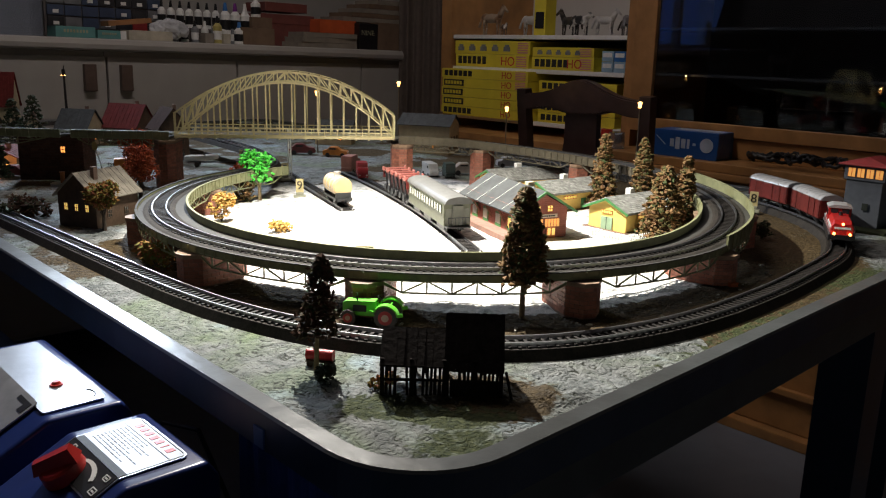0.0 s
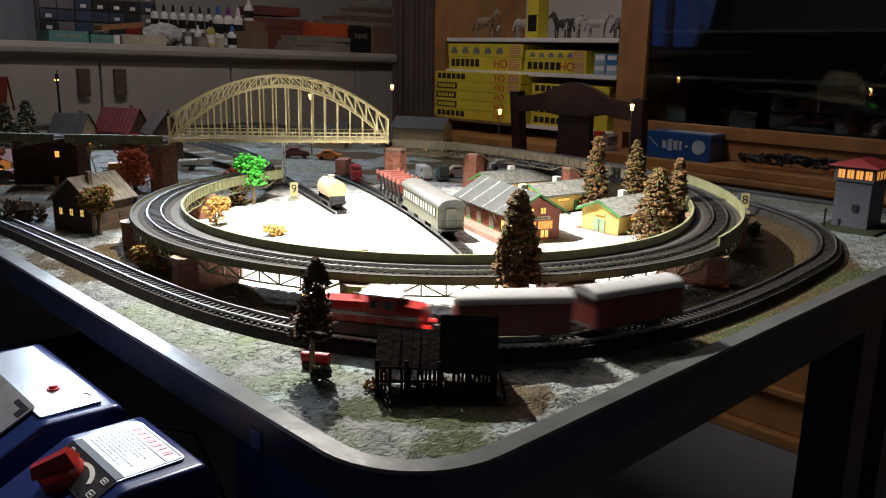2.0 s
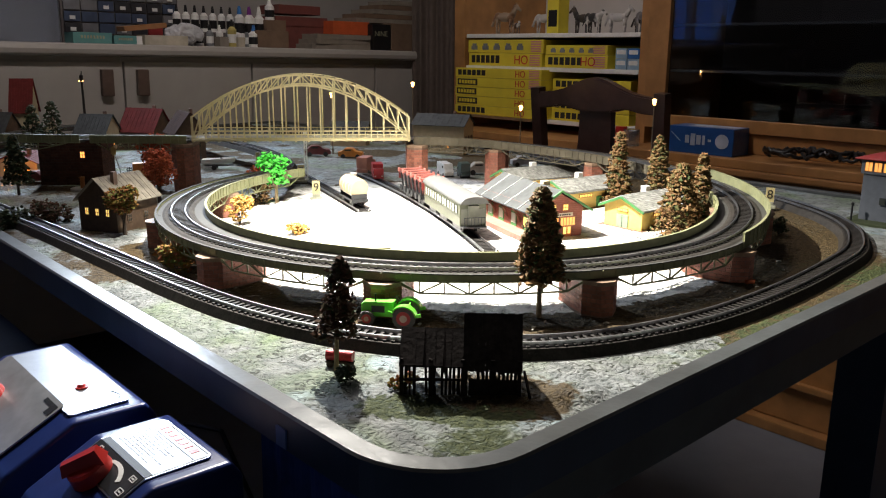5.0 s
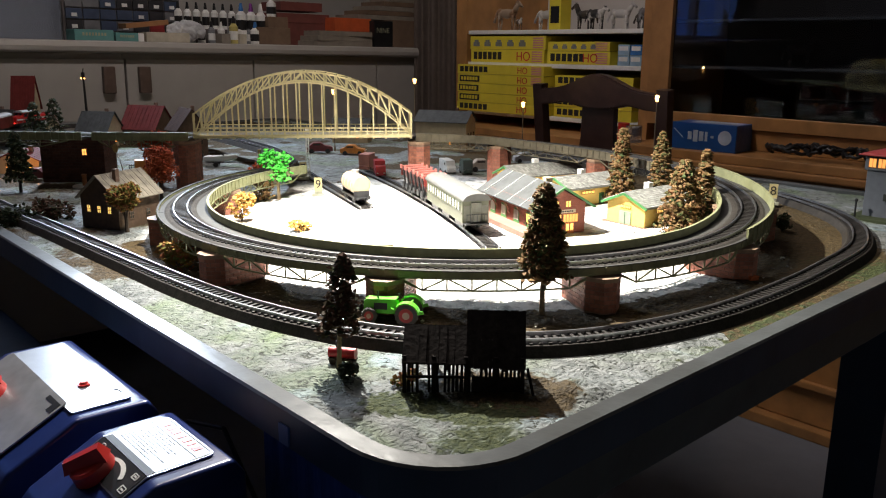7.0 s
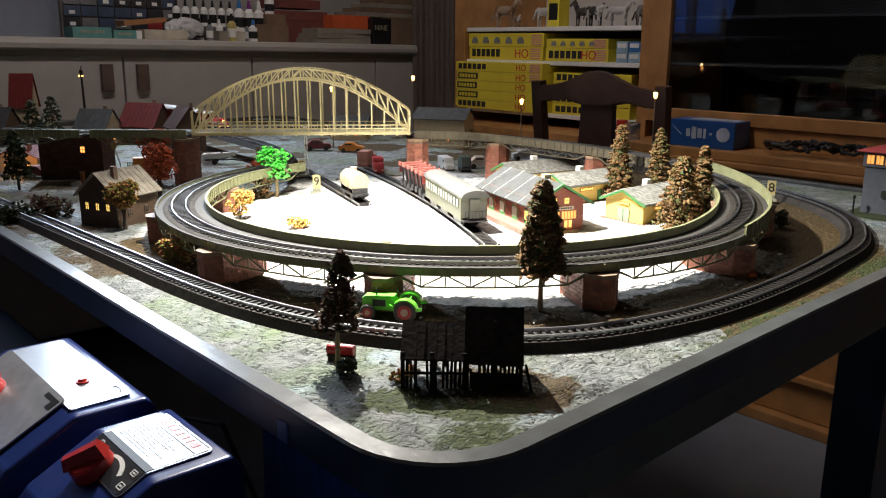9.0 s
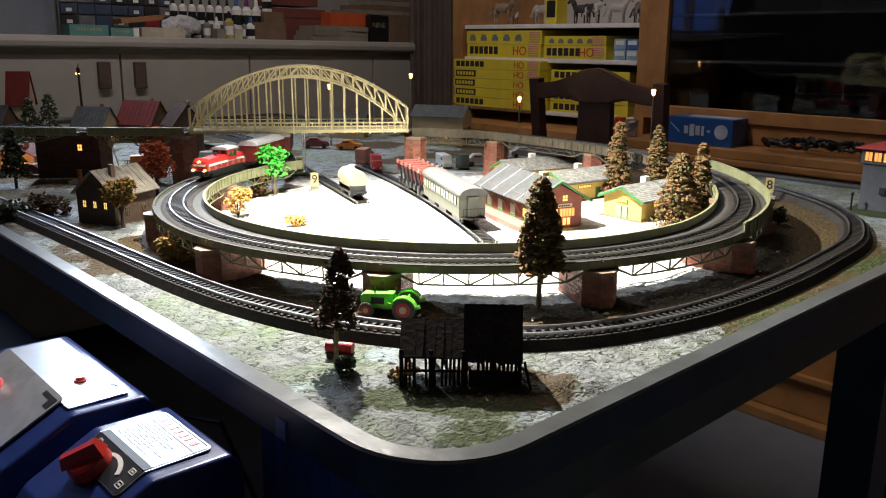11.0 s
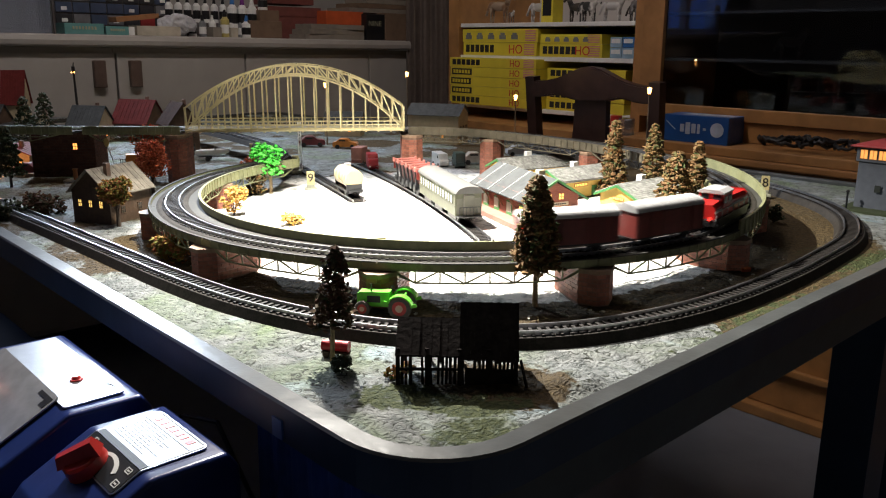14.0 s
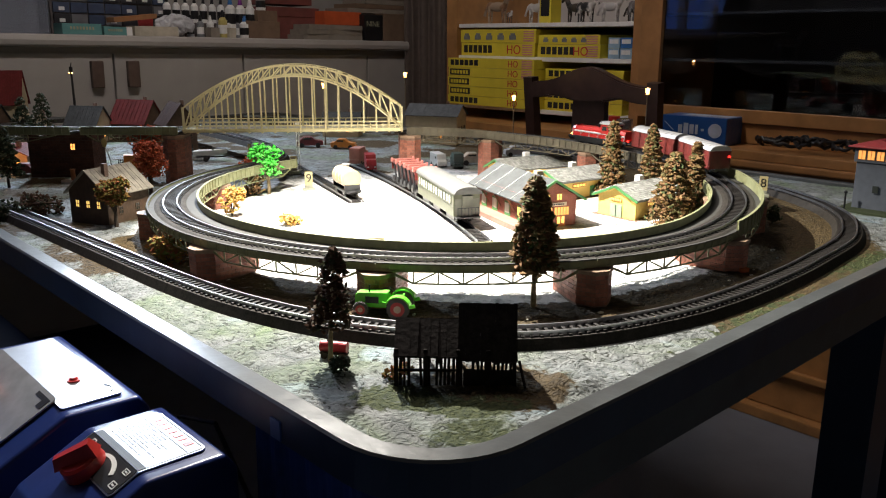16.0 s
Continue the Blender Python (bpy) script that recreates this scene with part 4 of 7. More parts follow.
def gable_walls(bm, w, l, eave, ridge, y0=0.0):
    prism(bm, [(-w / 2, -.003), (w / 2, -.003), (w / 2, eave), (0, ridge), (-w / 2, eave)], y0, y0 + l)


def slope(bm, a, b, y0, y1, th=.0013, mi=0):
    """A roof sheet from (x, z) a down to b, over y0..y1."""
    (xa, za), (xb, zb) = a, b
    prism(bm, [(xa, za), (xb, zb), (xb, zb + th), (xa, za + th)], y0, y1, mi)


def tiles(parent, a, b, y0, y1, pitch=.0042, row=.0042, material=None):
    """Overlapping tile courses on a slope: one joined mesh."""
    vs, fs = [], []
    (xa, za), (xb, zb) = a, b
    L = math.hypot(xb - xa, zb - za)
    dx, dz = (xb - xa) / L, (zb - za) / L
    nx, nz = -dz, dx
    if nz < 0:
        nx, nz = -nx, -nz
    rows, cols = int(L / row), int((y1 - y0) / pitch)
    for r in range(rows):
        for c in range(cols):
            s0, s1 = r * row, (r + 1.1) * row
            ya, yb = y0 + c * pitch + .0003, y0 + (c + 1) * pitch - .0003
            b0 = len(vs)
            for s, hh in ((s0, .0006), (s1, .0013)):
                for y, k in ((ya, 0), ((ya + yb) / 2, .0008), (yb, 0)):
                    vs.append((xa + dx * s + nx * (hh + k), y, za + dz * s + nz * (hh + k)))
            fs += [(b0, b0 + 1, b0 + 4, b0 + 3), (b0 + 1, b0 + 2, b0 + 5, b0 + 4)]
            e = len(vs)
            for y in (ya, yb):
                vs.append((xa + dx * s1, y, za + dz * s1))
            fs.append((b0 + 3, b0 + 4, b0 + 5, e + 1, e))
    me = bpy.data.meshes.new("tile_rows")
    me.from_pydata(vs, [], fs)
    me.materials.append(material or TILEROOF)
    ob = new("tile_rows", me)
    ob.parent = parent
    ob["kind"] = "stuff"
    return ob


def station():
    t = thing("station_building", place(.1525, 1.050, 0, 22.5), "red boarded railway station with grey felt roof and lit windows", "model station")
    W, L, E, R = .070, .158, .041, .060
    bm = B()
    gable_walls(bm, W, L, E, R)
    wall = part("wall", bm, BRICKWALL, t)
    bm = B()
    k = .003
    while k < E:
        box(bm, 0, -.0004, k, W + .0006, .0008, .0022)
        box(bm, -W / 2 - .0003, L / 2, k, .0008, L, .0022)
        k += .0027
    while k < R - .003:
        w2 = W * (R - k - .0022) / (R - E)
        box(bm, 0, -.0004, k, w2, .0008, .0022)
        k += .0027
    part("boards", bm, BRICKWALL, wall)["kind"] = "stuff"
    bm = B()
    slope(bm, (0, R + .0028), (-W / 2 - .012, E - .0062), -.006, L + .006)
    slope(bm, (0, R + .0028), (W / 2 + .012, E - .0062), -.006, L + .006)
    bmesh.ops.recalc_face_normals(bm, faces=bm.faces)
    roof = part("roof", bm, SLATE, t, "grey felt roof with pale battens")
    for q in (.2, .42, .64, .86):
        bm = B()
        y = -.006 + (L + .012) * q
        bar(bm, (0, y, R + .0045), (-W / 2 - .012, y, E - .0045), .0011, .0011)
        bar(bm, (0, y, R + .0045), (W / 2 + .012, y, E - .0045), .0011, .0011)
        part("batten", bm, mat("pale_batten", (.5, .5, .47), .6, scale=100), roof)
    bm = B()
    bar(bm, (0, -.0068, R + .0028), (-W / 2 - .012, -.0068, E - .0062), .0018, .003)
    bar(bm, (0, -.0068, R + .0028), (W / 2 + .012, -.0068, E - .0062), .0018, .003)
    part("barge_board", bm, GREENTRIM, t, "green gable board")
    for x in (-.009, .009):
        pane_grid(t, x, -.0012, .036, .0075, .008, 2, 2, GLOWYEL, mat("amber_frame", (.45, .20, .05), .5), "y")
    pane_grid(t, -.012, -.0012, .0155, .022, .011, 5, 1, GLOWORANGE, mat("amber_frame", (.45, .20, .05), .5))
    pane_grid(t, .013, -.0012, .0155, .022, .011, 5, 1, GLOWORANGE, mat("amber_frame", (.45, .20, .05), .5))
    for x in (-.014, .012):
        bm = B()
        box(bm, x, -.0008, .0, .013, .0016, .0152)
        d = part("door", bm, mat("orange_door", (.55, .19, .05), .5, scale=100), t, "orange double door")
        for s in (-1, 1):
            bm = B()
            box(bm, x + s * .0032, -.0018, .005, .004, .0006, .009)
            part("pane", bm, GLOWYEL, d)
    bm = B()
    box(bm, .004, -.0015, .0285, .032, .0012, .0045)
    sign = part("name_board", bm, mat("name_board", (.55, .42, .30), .5, scale=100), t)
    bm = B()
    for k in range(8):
        box(bm, -.009 + k * .0034, -.0023, .0298, .0024, .0004, .0018)
    part("lettering_bars", bm, BLACK, sign)
    for k, y in enumerate((.022, .058, .096, .130)):
        bm = B()
        box(bm, -W / 2 - .0006, y, .0005, .0014, .016, .027)
        d = part("shutter_door", bm, GREENTRIM, t, "green panelled door")
        bm = B()
        for i in range(3):
            box(bm, -W / 2 - .0016, y - .0045 + i * .0045, .012, .0006, .0034, .013)
        part("pane", bm, GLOWYEL if k == 0 else mat("pale_pane", (.5, .52, .46), .3, scale=60), d)
    for y in (.002, .04, .078, .116, .148):
        bm = B()
        bar(bm, (-W / 2, y, .016), (-W / 2 - .0115, y, E - .006), .0016, .0016)
        part("roof_strut", bm, mat("brown_strut", (.20, .09, .05), .6, scale=100), t)
    bm = B()
    box(bm, -W / 2 - .013, .07, -.002, .022, .16, .010, bev=.0006)
    part("platform", bm, mat("platform_brown", (.22, .12, .09), .7, vary=.3, scale=150), t)
    bm = B()
    box(bm, .006, .05, R - .006, .010, .010, .014, bev=.0005)
    part("chimney", bm, CREAMWALL, t)


station()


def yellow_shed(x, y, rz, L, W, E, R, label, porch=False):
    t = thing("goods_shed", place(x, y, 0, rz), label, "model shed", "yellow sheds")
    bm = B()
    gable_walls(bm, W, L, E, R)
    part("wall", bm, YELWALL, t)
    for s in (-1, 1):
        bm = B()
        slope(bm, (0, R + .001), (s * (W / 2 + .007), E - (R - E) * .007 / (W / 2)), -.005, L + .006)
        bmesh.ops.recalc_face_normals(bm, faces=bm.faces)
        r = part("roof", bm, TILEROOF, t, "pale tiled roof")
        tiles(r, (0, R + .0022), (s * (W / 2 + .007), E - (R - E) * .007 / (W / 2) + .0012), -.005, L + .006)
        bm = B()
        bar(bm, (0, -.0058, R + .001), (s * (W / 2 + .007), -.0058, E - (R - E) * .007 / (W / 2)), .0016, .003)
        part("barge_board", bm, GREENTRIM, t, "green gable board")
    bm = B()
    box(bm, 0, L / 2, R + .002, .003, L + .01, .0016, bev=.0004)
    part("ridge", bm, TILEROOF, t)
    bm = B()
    box(bm, -W * .12, L * .45, R - .004, .009, .010, .014, bev=.0005)
    part("chimney", bm, WHITE, t, "white chimney")
    bm = B()
    box(bm, 0, -.0006, 0, .020, .0016, .019)
    door = part("door", bm, mat("sage_door", (.24, .34, .22), .5, scale=100), t, "sage green double door")
    bm = B()
    box(bm, 0, -.0016, .0, .0006, .0006, .019)
    part("door_gap", bm, BLACK, door)
    amb = mat("amber_frame", (.45, .20, .05), .5)
    pane_grid(t, 0, -.0010, E - .0065, .018, .004, 6, 1, GLOWYEL, amb)
    for yy in (.30, .72):
        pane_grid(t, W / 2 + .0006, L * yy, E - .0115, .026, .0045, 8, 1, DARKPANE if yy > .5 else GLOWYEL, amb, "x")
        pane_grid(t, -W / 2 - .0006, L * yy, E - .0115, .026, .0045, 8, 1, GLOWYEL, amb, "x")
    bm = B()
    box(bm, W / 2 + .0004, L * .52, 0, .0014, .010, .018)
    part("side_door", bm, GREENTRIM, t)
    bm = B()
    box(bm, 0, L / 2, -.002, W + .012, L + .012, .0035)
    part("plinth", bm, mat("brown_plinth", (.16, .09, .06), .7, vary=.3, scale=150), t)
    if porch:
        bm = B()
        for yy in (L + .002, L + .004):
            bar(bm, (-W / 2 - .004, yy, 0), (-W / 2 - .004, yy, E), .0016, .0016)
        part("porch_post", bm, mat("brown_strut", (.20, .09, .05), .6, scale=100), t)


yellow_shed(.250, 1.112, 38 - 90, .125, .066, .030, .043, "yellow goods shed with a pale tiled roof and white chimney")
yellow_shed(.172, 1.252, 34 - 90, .130, .060, .030, .041, "yellow goods shed with green trim and tiled roof", True)
yellow_shed(.104, 1.380, 28 - 90, .140, .056, .028, .040, "yellow goods shed with an ochre wall at the back", False)


def cottage(x, y, z, rz, W, L, E, R, wall, roof, label, lit=(), name="model_house", chimney=True, glow=WARMWIN, dormer=False, group="village houses", wz=.010):
    """A small gabled house; its near gable faces the local -y side."""
    t = thing(name, place(x, y, z, rz), label, "model house", group)
    bm = B()
    gable_walls(bm, W, L, E, R)
    part("wall", bm, wall, t)
    for s in (-1, 1):
        bm = B()
        o = .006
        slope(bm, (0, R + .0008), (s * (W / 2 + o), E - (R - E) * o / (W / 2)), -.004, L + .004)
        bmesh.ops.recalc_face_normals(bm, faces=bm.faces)
        r = part("roof", bm, roof, t)
        bm = B()
        n = 9
        for k in range(n + 1):
            yy = -.004 + (L + .008) * k / n
            bar(bm, (0, yy, R + .0022), (s * (W / 2 + o), yy, E - (R - E) * o / (W / 2) + .0014), .0009, .0007)
        part("roof_seams", bm, roof, r)["kind"] = "stuff"
    if chimney:
        bm = B()
        box(bm, W * .16, L * .3, E + (R - E) * .4, .006, .007, (R - E) * .6 + .008, bev=.0004)
        part("chimney", bm, MORTAR, t)
    if dormer:
        for yy in (.3, .7):
            bm = B()
            d = pose(W * .28, L * yy, 0, 0, 0, 90)
            prism(bm, [(-.006, E), (.006, E), (.006, E + .010), (0, E + .017), (-.006, E + .010)], 0, .012)
            ob = part("dormer", bm, roof, t)
            ob.matrix_basis = d
    rows = max(1, int(E / .024))
    fr = mat("cottage_frame", (.16, .10, .06), .6, scale=100)
    for k in range(3):
        for r in range(rows):
            g = glow if k in lit else DARKPANE
            pane_grid(t, -W * .28 + W * .28 * k, -.0006, wz + r * .021, .0062, .0095, 2, 2, g, fr)
    for k in range(2):
        pane_grid(t, W / 2 + .0004, L * (.3 + .4 * k), .012, .007, .0095, 2, 2, glow if 3 + k in lit else DARKPANE, fr, "x")
        pane_grid(t, -W / 2 - .0004, L * (.3 + .4 * k), .012, .007, .0095, 2, 2, glow if 5 + k in lit else DARKPANE, fr, "x")
    return t


STRIPE = mat("striped_board_roof", (.26, .23, .18), .65, vary=.45, scale=120, bump=.3)
cottage(-.460, 1.072, 0, -24, .066, .075, .043, .070, BROWNWALL, STRIPE, "brown plank cottage with lit windows beside the track", (0, 1, 2), glow=GLOWYEL, wz=.021)
# added bulb without a fitting, for the orange glow round the lit cottage
bulb("cottage_porch_light", (-.775, 1.47, .030), .09, (1, .38, .12))
cottage(-.80, 1.53, 0, -10, .085, .070, .028, .044, CREAMWALL, REDROOF, "small cottage glowing orange under its snowy roof", (0, 1, 2, 3, 4))
cottage(-.88, 1.40, 0, -10, .070, .060, .024, .040, CREAMWALL, SLATE, "small cottage glowing orange by the dark fir", (0, 1, 2))
cottage(-.79, 1.97, 0, 78, .060, .080, .044, .080, CREAMWALL, SLATE, "dark slate roofed village house with dormers", (1,), dormer=True)
cottage(-.68, 2.00, 0, 70, .070, .100, .045, .092, BROWNWALL, REDROOF, "dark red roofed village house with lit windows", (0, 1, 2, 3, 5), dormer=True)
cottage(-1.04, 1.99, 0, 80, .065, .120, .040, .082, BROWNWALL, SLATE, "dark slate roofed village house", ())
cottage(-.885, 1.86, 0, 30, .050, .060, .045, .075, CREAMWALL, STRIPE, "cream gabled village house with a striped roof", ())
cottage(-1.065, 2.16, 0, 98, .055, .050, .085, .155, CREAMWALL, REDROOF, "tall steep red roofed village chapel", (1,), chimney=False)
cottage(-.535, 1.745, 0, 35, .062, .072, .066, .104, BROWNWALL, mat("dark_brown_roof_tile", (.050, .026, .020), .75, vary=.3, scale=250, bump=.2, spec=.1), "dark brown roofed house at the edge of the village", (0, 3), dormer=True)
cottage(-.19, 2.08, 0, 85, .060, .090, .034, .058, CREAMWALL, SLATE, "dark slate roofed house behind the arched bridge", (1, 5))
cottage(.060, 1.93, 0, 70, .070, .125, .068, .088, CREAMWALL, SLATE, "cream depot building with a grey roof and lit door", (3, 5), glow=GLOWORANGE)


def signal_box():
    t = thing("signal_box", onto(1.235, .415, 0, 0), "grey signal box with lit windows and a red roof", "model signal box")
    bm = B()
    box(bm, .03, .018, 0, .056, .050, .070, bev=.0008)
    part("tower", bm, mat("signal_box_grey", (.085, .095, .115), .6, vary=.15, scale=120), t)
    bm = B()
    box(bm, .03, .018, .070, .062, .056, .021, bev=.0006)
    cabin = part("cabin", bm, mat("signal_box_grey", (.085, .095, .115), .6), t)
    for k in range(4):
        pane_grid(cabin, .009 + k * .014, -.0104, .074, .011, .013, 2, 1, GLOWORANGE, mat("amber_frame", (.45, .20, .05), .5))
    for k in range(4):
        pane_grid(cabin, -.0014, -.002 + k * .0125, .074, .010, .013, 2, 1, GLOWORANGE, mat("amber_frame", (.45, .20, .05), .5), "x")
    bm = B()
    box(bm, .03, .018, .091, .078, .070, .0022, bev=.0006)
    a = [bm.verts.new((.03 + sx * .038, .018 + sy * .034, .0932)) for sx, sy in ((-1, -1), (1, -1), (1, 1), (-1, 1))]
    c = [bm.verts.new((.03 + sx * .02, .018, .103)) for sx in (-1, 1)]
    for f in ((a[0], a[1], c[1], c[0]), (a[2], a[3], c[0], c[1]), (a[1], a[2], c[1]), (a[3], a[0], c[0])):
        bm.faces.new(f)
    part("roof", bm, mat("signal_box_red", (.30, .03, .03), .5, scale=120), t, "red hipped roof")
    bm = B()
    box(bm, -.0006, .012, .028, .0014, .008, .010)
    part("small_window", bm, DARKPANE, t)
    bm = B()
    box(bm, .025, .015, -.003, .100, .085, .0065, bev=.001)
    part("base_slab", bm, DARKFIR, t)
    bm = B()
    rod(bm, (-.018, .045, .002), (-.018, .045, .026), .0014, 8)
    ball(bm, -.018, .045, .0275, .0026, 2)
    part("bollard", bm, BLACK, t)


signal_box()


def brick_block():
    t = thing("brick_abutment", place(-.66, 1.475, 0, 2), "dark brick viaduct building with one lit window", "model building")
    bm = B()
    box(bm, 0, 0, -.003, .110, .060, .083)
    part("wall", bm, mat("dark_brown_mortar", (.05, .035, .03), .8, scale=300), t)
    brick_faces(t, [(-.055, -.030), (.055, -.030), (.055, .030), (-.055, .030)], 0, .080, .005, .011, DARKBRICK)
    pane_grid(t, .022, -.0315, .048, .008, .011, 2, 2, WARMWIN, BLACK)


brick_block()

# ---- standing stock ----
SIDING_A = np.array([(.057 - .060 * k, .96 + .172 * k, .006) for k in np.linspace(0, 3.6, 50)]) - np.array([(0.006 * (k - 1.8) ** 2 - .02, 0, 0) for k in np.linspace(0, 3.6, 50)])
SIDING_B = np.array([(-.092 - .062 * k, 1.145 + .145 * k, .006) for k in np.linspace(.42, 3.4, 50)])
lay_track("railway_track", SIDING_A, "station siding set in the plaster ground", bed=0)
lay_track("railway_track", SIDING_B, "short goods siding set in the plaster ground", bed=0)


def on_siding(pts, s):
    arc = np.concatenate([[0], np.cumsum(np.linalg.norm(np.diff(pts, axis=0), axis=1))])
    p = [np.interp(s, arc, pts[:, k]) for k in range(3)]
    q = [np.interp(s + .01, arc, pts[:, k]) for k in range(3)]
    return pose(*p, 0, 0, math.degrees(math.atan2(q[1] - p[1], q[0] - p[0])))


def coach():
    t = thing("passenger_coach", on_siding(SIDING_A, .170) @ Matrix.Scale(1.17, 4), "olive grey four axle passenger coach on the siding", "passenger coach")
    L, W = .150, .031
    body_m = mat("coach_olive", (.10, .105, .065), .5, vary=.2, scale=150)
    bm = B()
    box(bm, 0, 0, .0095, L, W, .0265, bev=.0008)
    body = part("body", bm, body_m, t)
    for s in (-1, 1):
        for k in range(13):
            pane_grid(body, -L / 2 + .012 + k * (L - .024) / 12, s * (W / 2 + .0004), .0225, .0075, .009, 1, 1, mat("pale_blind", (.55, .55, .48), .3, scale=50), body_m)
        bm = B()
        box(bm, 0, s * (W / 2 + .0003), .0195, L - .002, .0008, .001)
        box(bm, 0, s * (W / 2 + .0003), .0335, L - .002, .0008, .001)
        part("side_moulding", bm, body_m, body)
        bm = B()
        for y in (-.0095, .0095):
            box(bm, s * (L / 2 + .0003), y, .012, .0008, .0085, .017)
        box(bm, s * (L / 2 + .002), 0, .011, .003, .012, .022, bev=.0004)
        part("end_door", bm, mat("coach_end", (.15, .15, .12), .5, scale=100), body)
        bm = B()
        for k in range(7):
            rod(bm, (s * (L / 2 + .006), -.012 + k * .004, .010), (s * (L / 2 + .006), -.012 + k * .004, .020), .0004, 5)
        bar(bm, (s * (L / 2 + .006), -.0125, .020), (s * (L / 2 + .006), .0125, .020), .0008, .0008)
        box(bm, s * (L / 2 + .004), 0, .0085, .008, .028, .0014)
        part("end_platform", bm, IRON, t)
    bm = B()
    arc = [(-W / 2 - .001 + (W + .002) * k / 12, .0355 + .0075 * math.sqrt(max(0, 1 - (2 * k / 12 - 1) ** 2))) for k in range(13)]
    prism(bm, arc + [(W / 2 + .001, .0350), (-W / 2 - .001, .0350)], -L / 2 - .006, L / 2 + .006)
    roof = part("roof", bm, mat("coach_roof_grey", (.10, .10, .095), .5, vary=.15, scale=100), t, "grey arched roof", True)
    roof.matrix_basis = pose(0, 0, 0, 0, 0, 90)
    roof.data.set_sharp_from_angle(angle=radians(40))
    bm = B()
    box(bm, 0, 0, .0075, L + .004, .024, .002)
    for s in (-1, 1):
        for y in (-.0105, .0105):
            box(bm, s * .05, y, .003, .030, .002, .0055)
        box(bm, 0, s * .011, .003, .03, .003, .005)
    part("underframe", bm, BLACK, t)
    wheels(t, (-.06, -.04, .04, .06))


def hopper():
    t = thing("hopper_wagon", on_siding(SIDING_A, .335) @ Matrix.Scale(1.15, 4), "red open hopper wagon with black valve gear", "goods wagon")
    L, W = .105, .030
    bm = B()
    for s in (-1, 1):
        v = [bm.verts.new(p) for p in ((-L / 2, s * W / 2, .036), (L / 2, s * W / 2, .036), (L / 2 - .01, s * .006, .014), (-L / 2 + .01, s * .006, .014))]
        w = [bm.verts.new(p) for p in ((-L / 2, s * (W / 2 - .0012), .036), (L / 2, s * (W / 2 - .0012), .036), (L / 2 - .01, s * .0048, .014), (-L / 2 + .01, s * .0048, .014))]
        bm.faces.new(v), bm.faces.new(w[::-1])
        for i in range(4):
            bm.faces.new((v[i], v[(i + 1) % 4], w[(i + 1) % 4], w[i]))
    for s in (-1, 1):
        box(bm, s * L / 2, 0, .024, .0014, W, .012)
    bmesh.ops.recalc_face_normals(bm, faces=bm.faces)
    part("hopper_body", bm, OXIDE, t)
    for k in range(6):
        bm = B()
        x = -L / 2 + .004 + k * (L - .008) / 5
        bar(bm, (x, -W / 2, .0375), (x, W / 2, .0375), .0022, .0018)
        for s in (-1, 1):
            box(bm, x, s * (W / 2 + .001), .0345, .005, .002, .0055)
        part("cross_bar", bm, mat("pale_red_cross_bar", (.45, .16, .13), .45, scale=100), t)
    for k in range(6):
        for s in (-1, 1):
            bm = B()
            x = -L / 2 + .010 + k * (L - .02) / 5
            bar(bm, (x, s * (W / 2 - .001), .034), (x - .003, s * .012, .008), .0022, .0022)
            rod(bm, (x, s * .0135, .012), (x, s * .0155, .012), .0045, 12)
            part("side_brace", bm, BLACK, t)
    bm = B()
    box(bm, 0, 0, .0075, L + .006, .024, .0035)
    box(bm, 0, 0, .011, L * .7, .008, .012)
    part("underframe", bm, BLACK, t)
    wheels(t, (-.036, -.022, .022, .036))


def tank_wagon():
    t = thing("tank_wagon", on_siding(SIDING_B, .050) @ Matrix.Diagonal((.74, 1.0, 1.0, 1)), "cream tank wagon patched with foil on the goods siding", "tank wagon")
    bm = B()
    rod(bm, (-.040, 0, .0275), (.040, 0, .0275), .0148, 28)
    bmesh.ops.bevel(bm, geom=[e for e in bm.edges if len(e.link_faces) == 2 and any(len(f.verts) > 8 for f in e.link_faces)], offset=.002, segments=3, affect="EDGES")
    part("tank", bm, mat("cream_tank", (.62, .44, .22), .4, vary=.1, scale=60), t, "cream cylindrical tank", True).data.set_sharp_from_angle(angle=radians(45))
    for x in (-.03, -.01, .012, .03):
        bm = B()
        rod(bm, (x - .001, 0, .0275), (x + .001, 0, .0275), .0153, 28)
        part("tank_band", bm, SILVER, t)
    bm = B()
    rod(bm, (0, 0, .040), (0, 0, .0465), .005, 14)
    rod(bm, (0, 0, .0465), (0, 0, .048), .0056, 14)
    part("dome", bm, SILVER, t)
    bm = B()
    box(bm, 0, 0, .0085, .092, .026, .003)
    for s in (-1, 1):
        box(bm, s * .04, 0, .0115, .004, .024, .008)
        for y in (-.0085, .0085):
            rod(bm, (s * .046, y, .0095), (s * .051, y, .0095), .001, 8)
            rod(bm, (s * .051, y, .0095), (s * .0516, y, .0095), .0026, 12)
        for y in (-.0105, .0105):
            box(bm, s * .027, y, .003, .012, .0018, .006)
    part("underframe", bm, IRON, t)
    wheels(t, (-.027, .027))


coach()
hopper()
tank_wagon()

# ---- tractor and small things ----


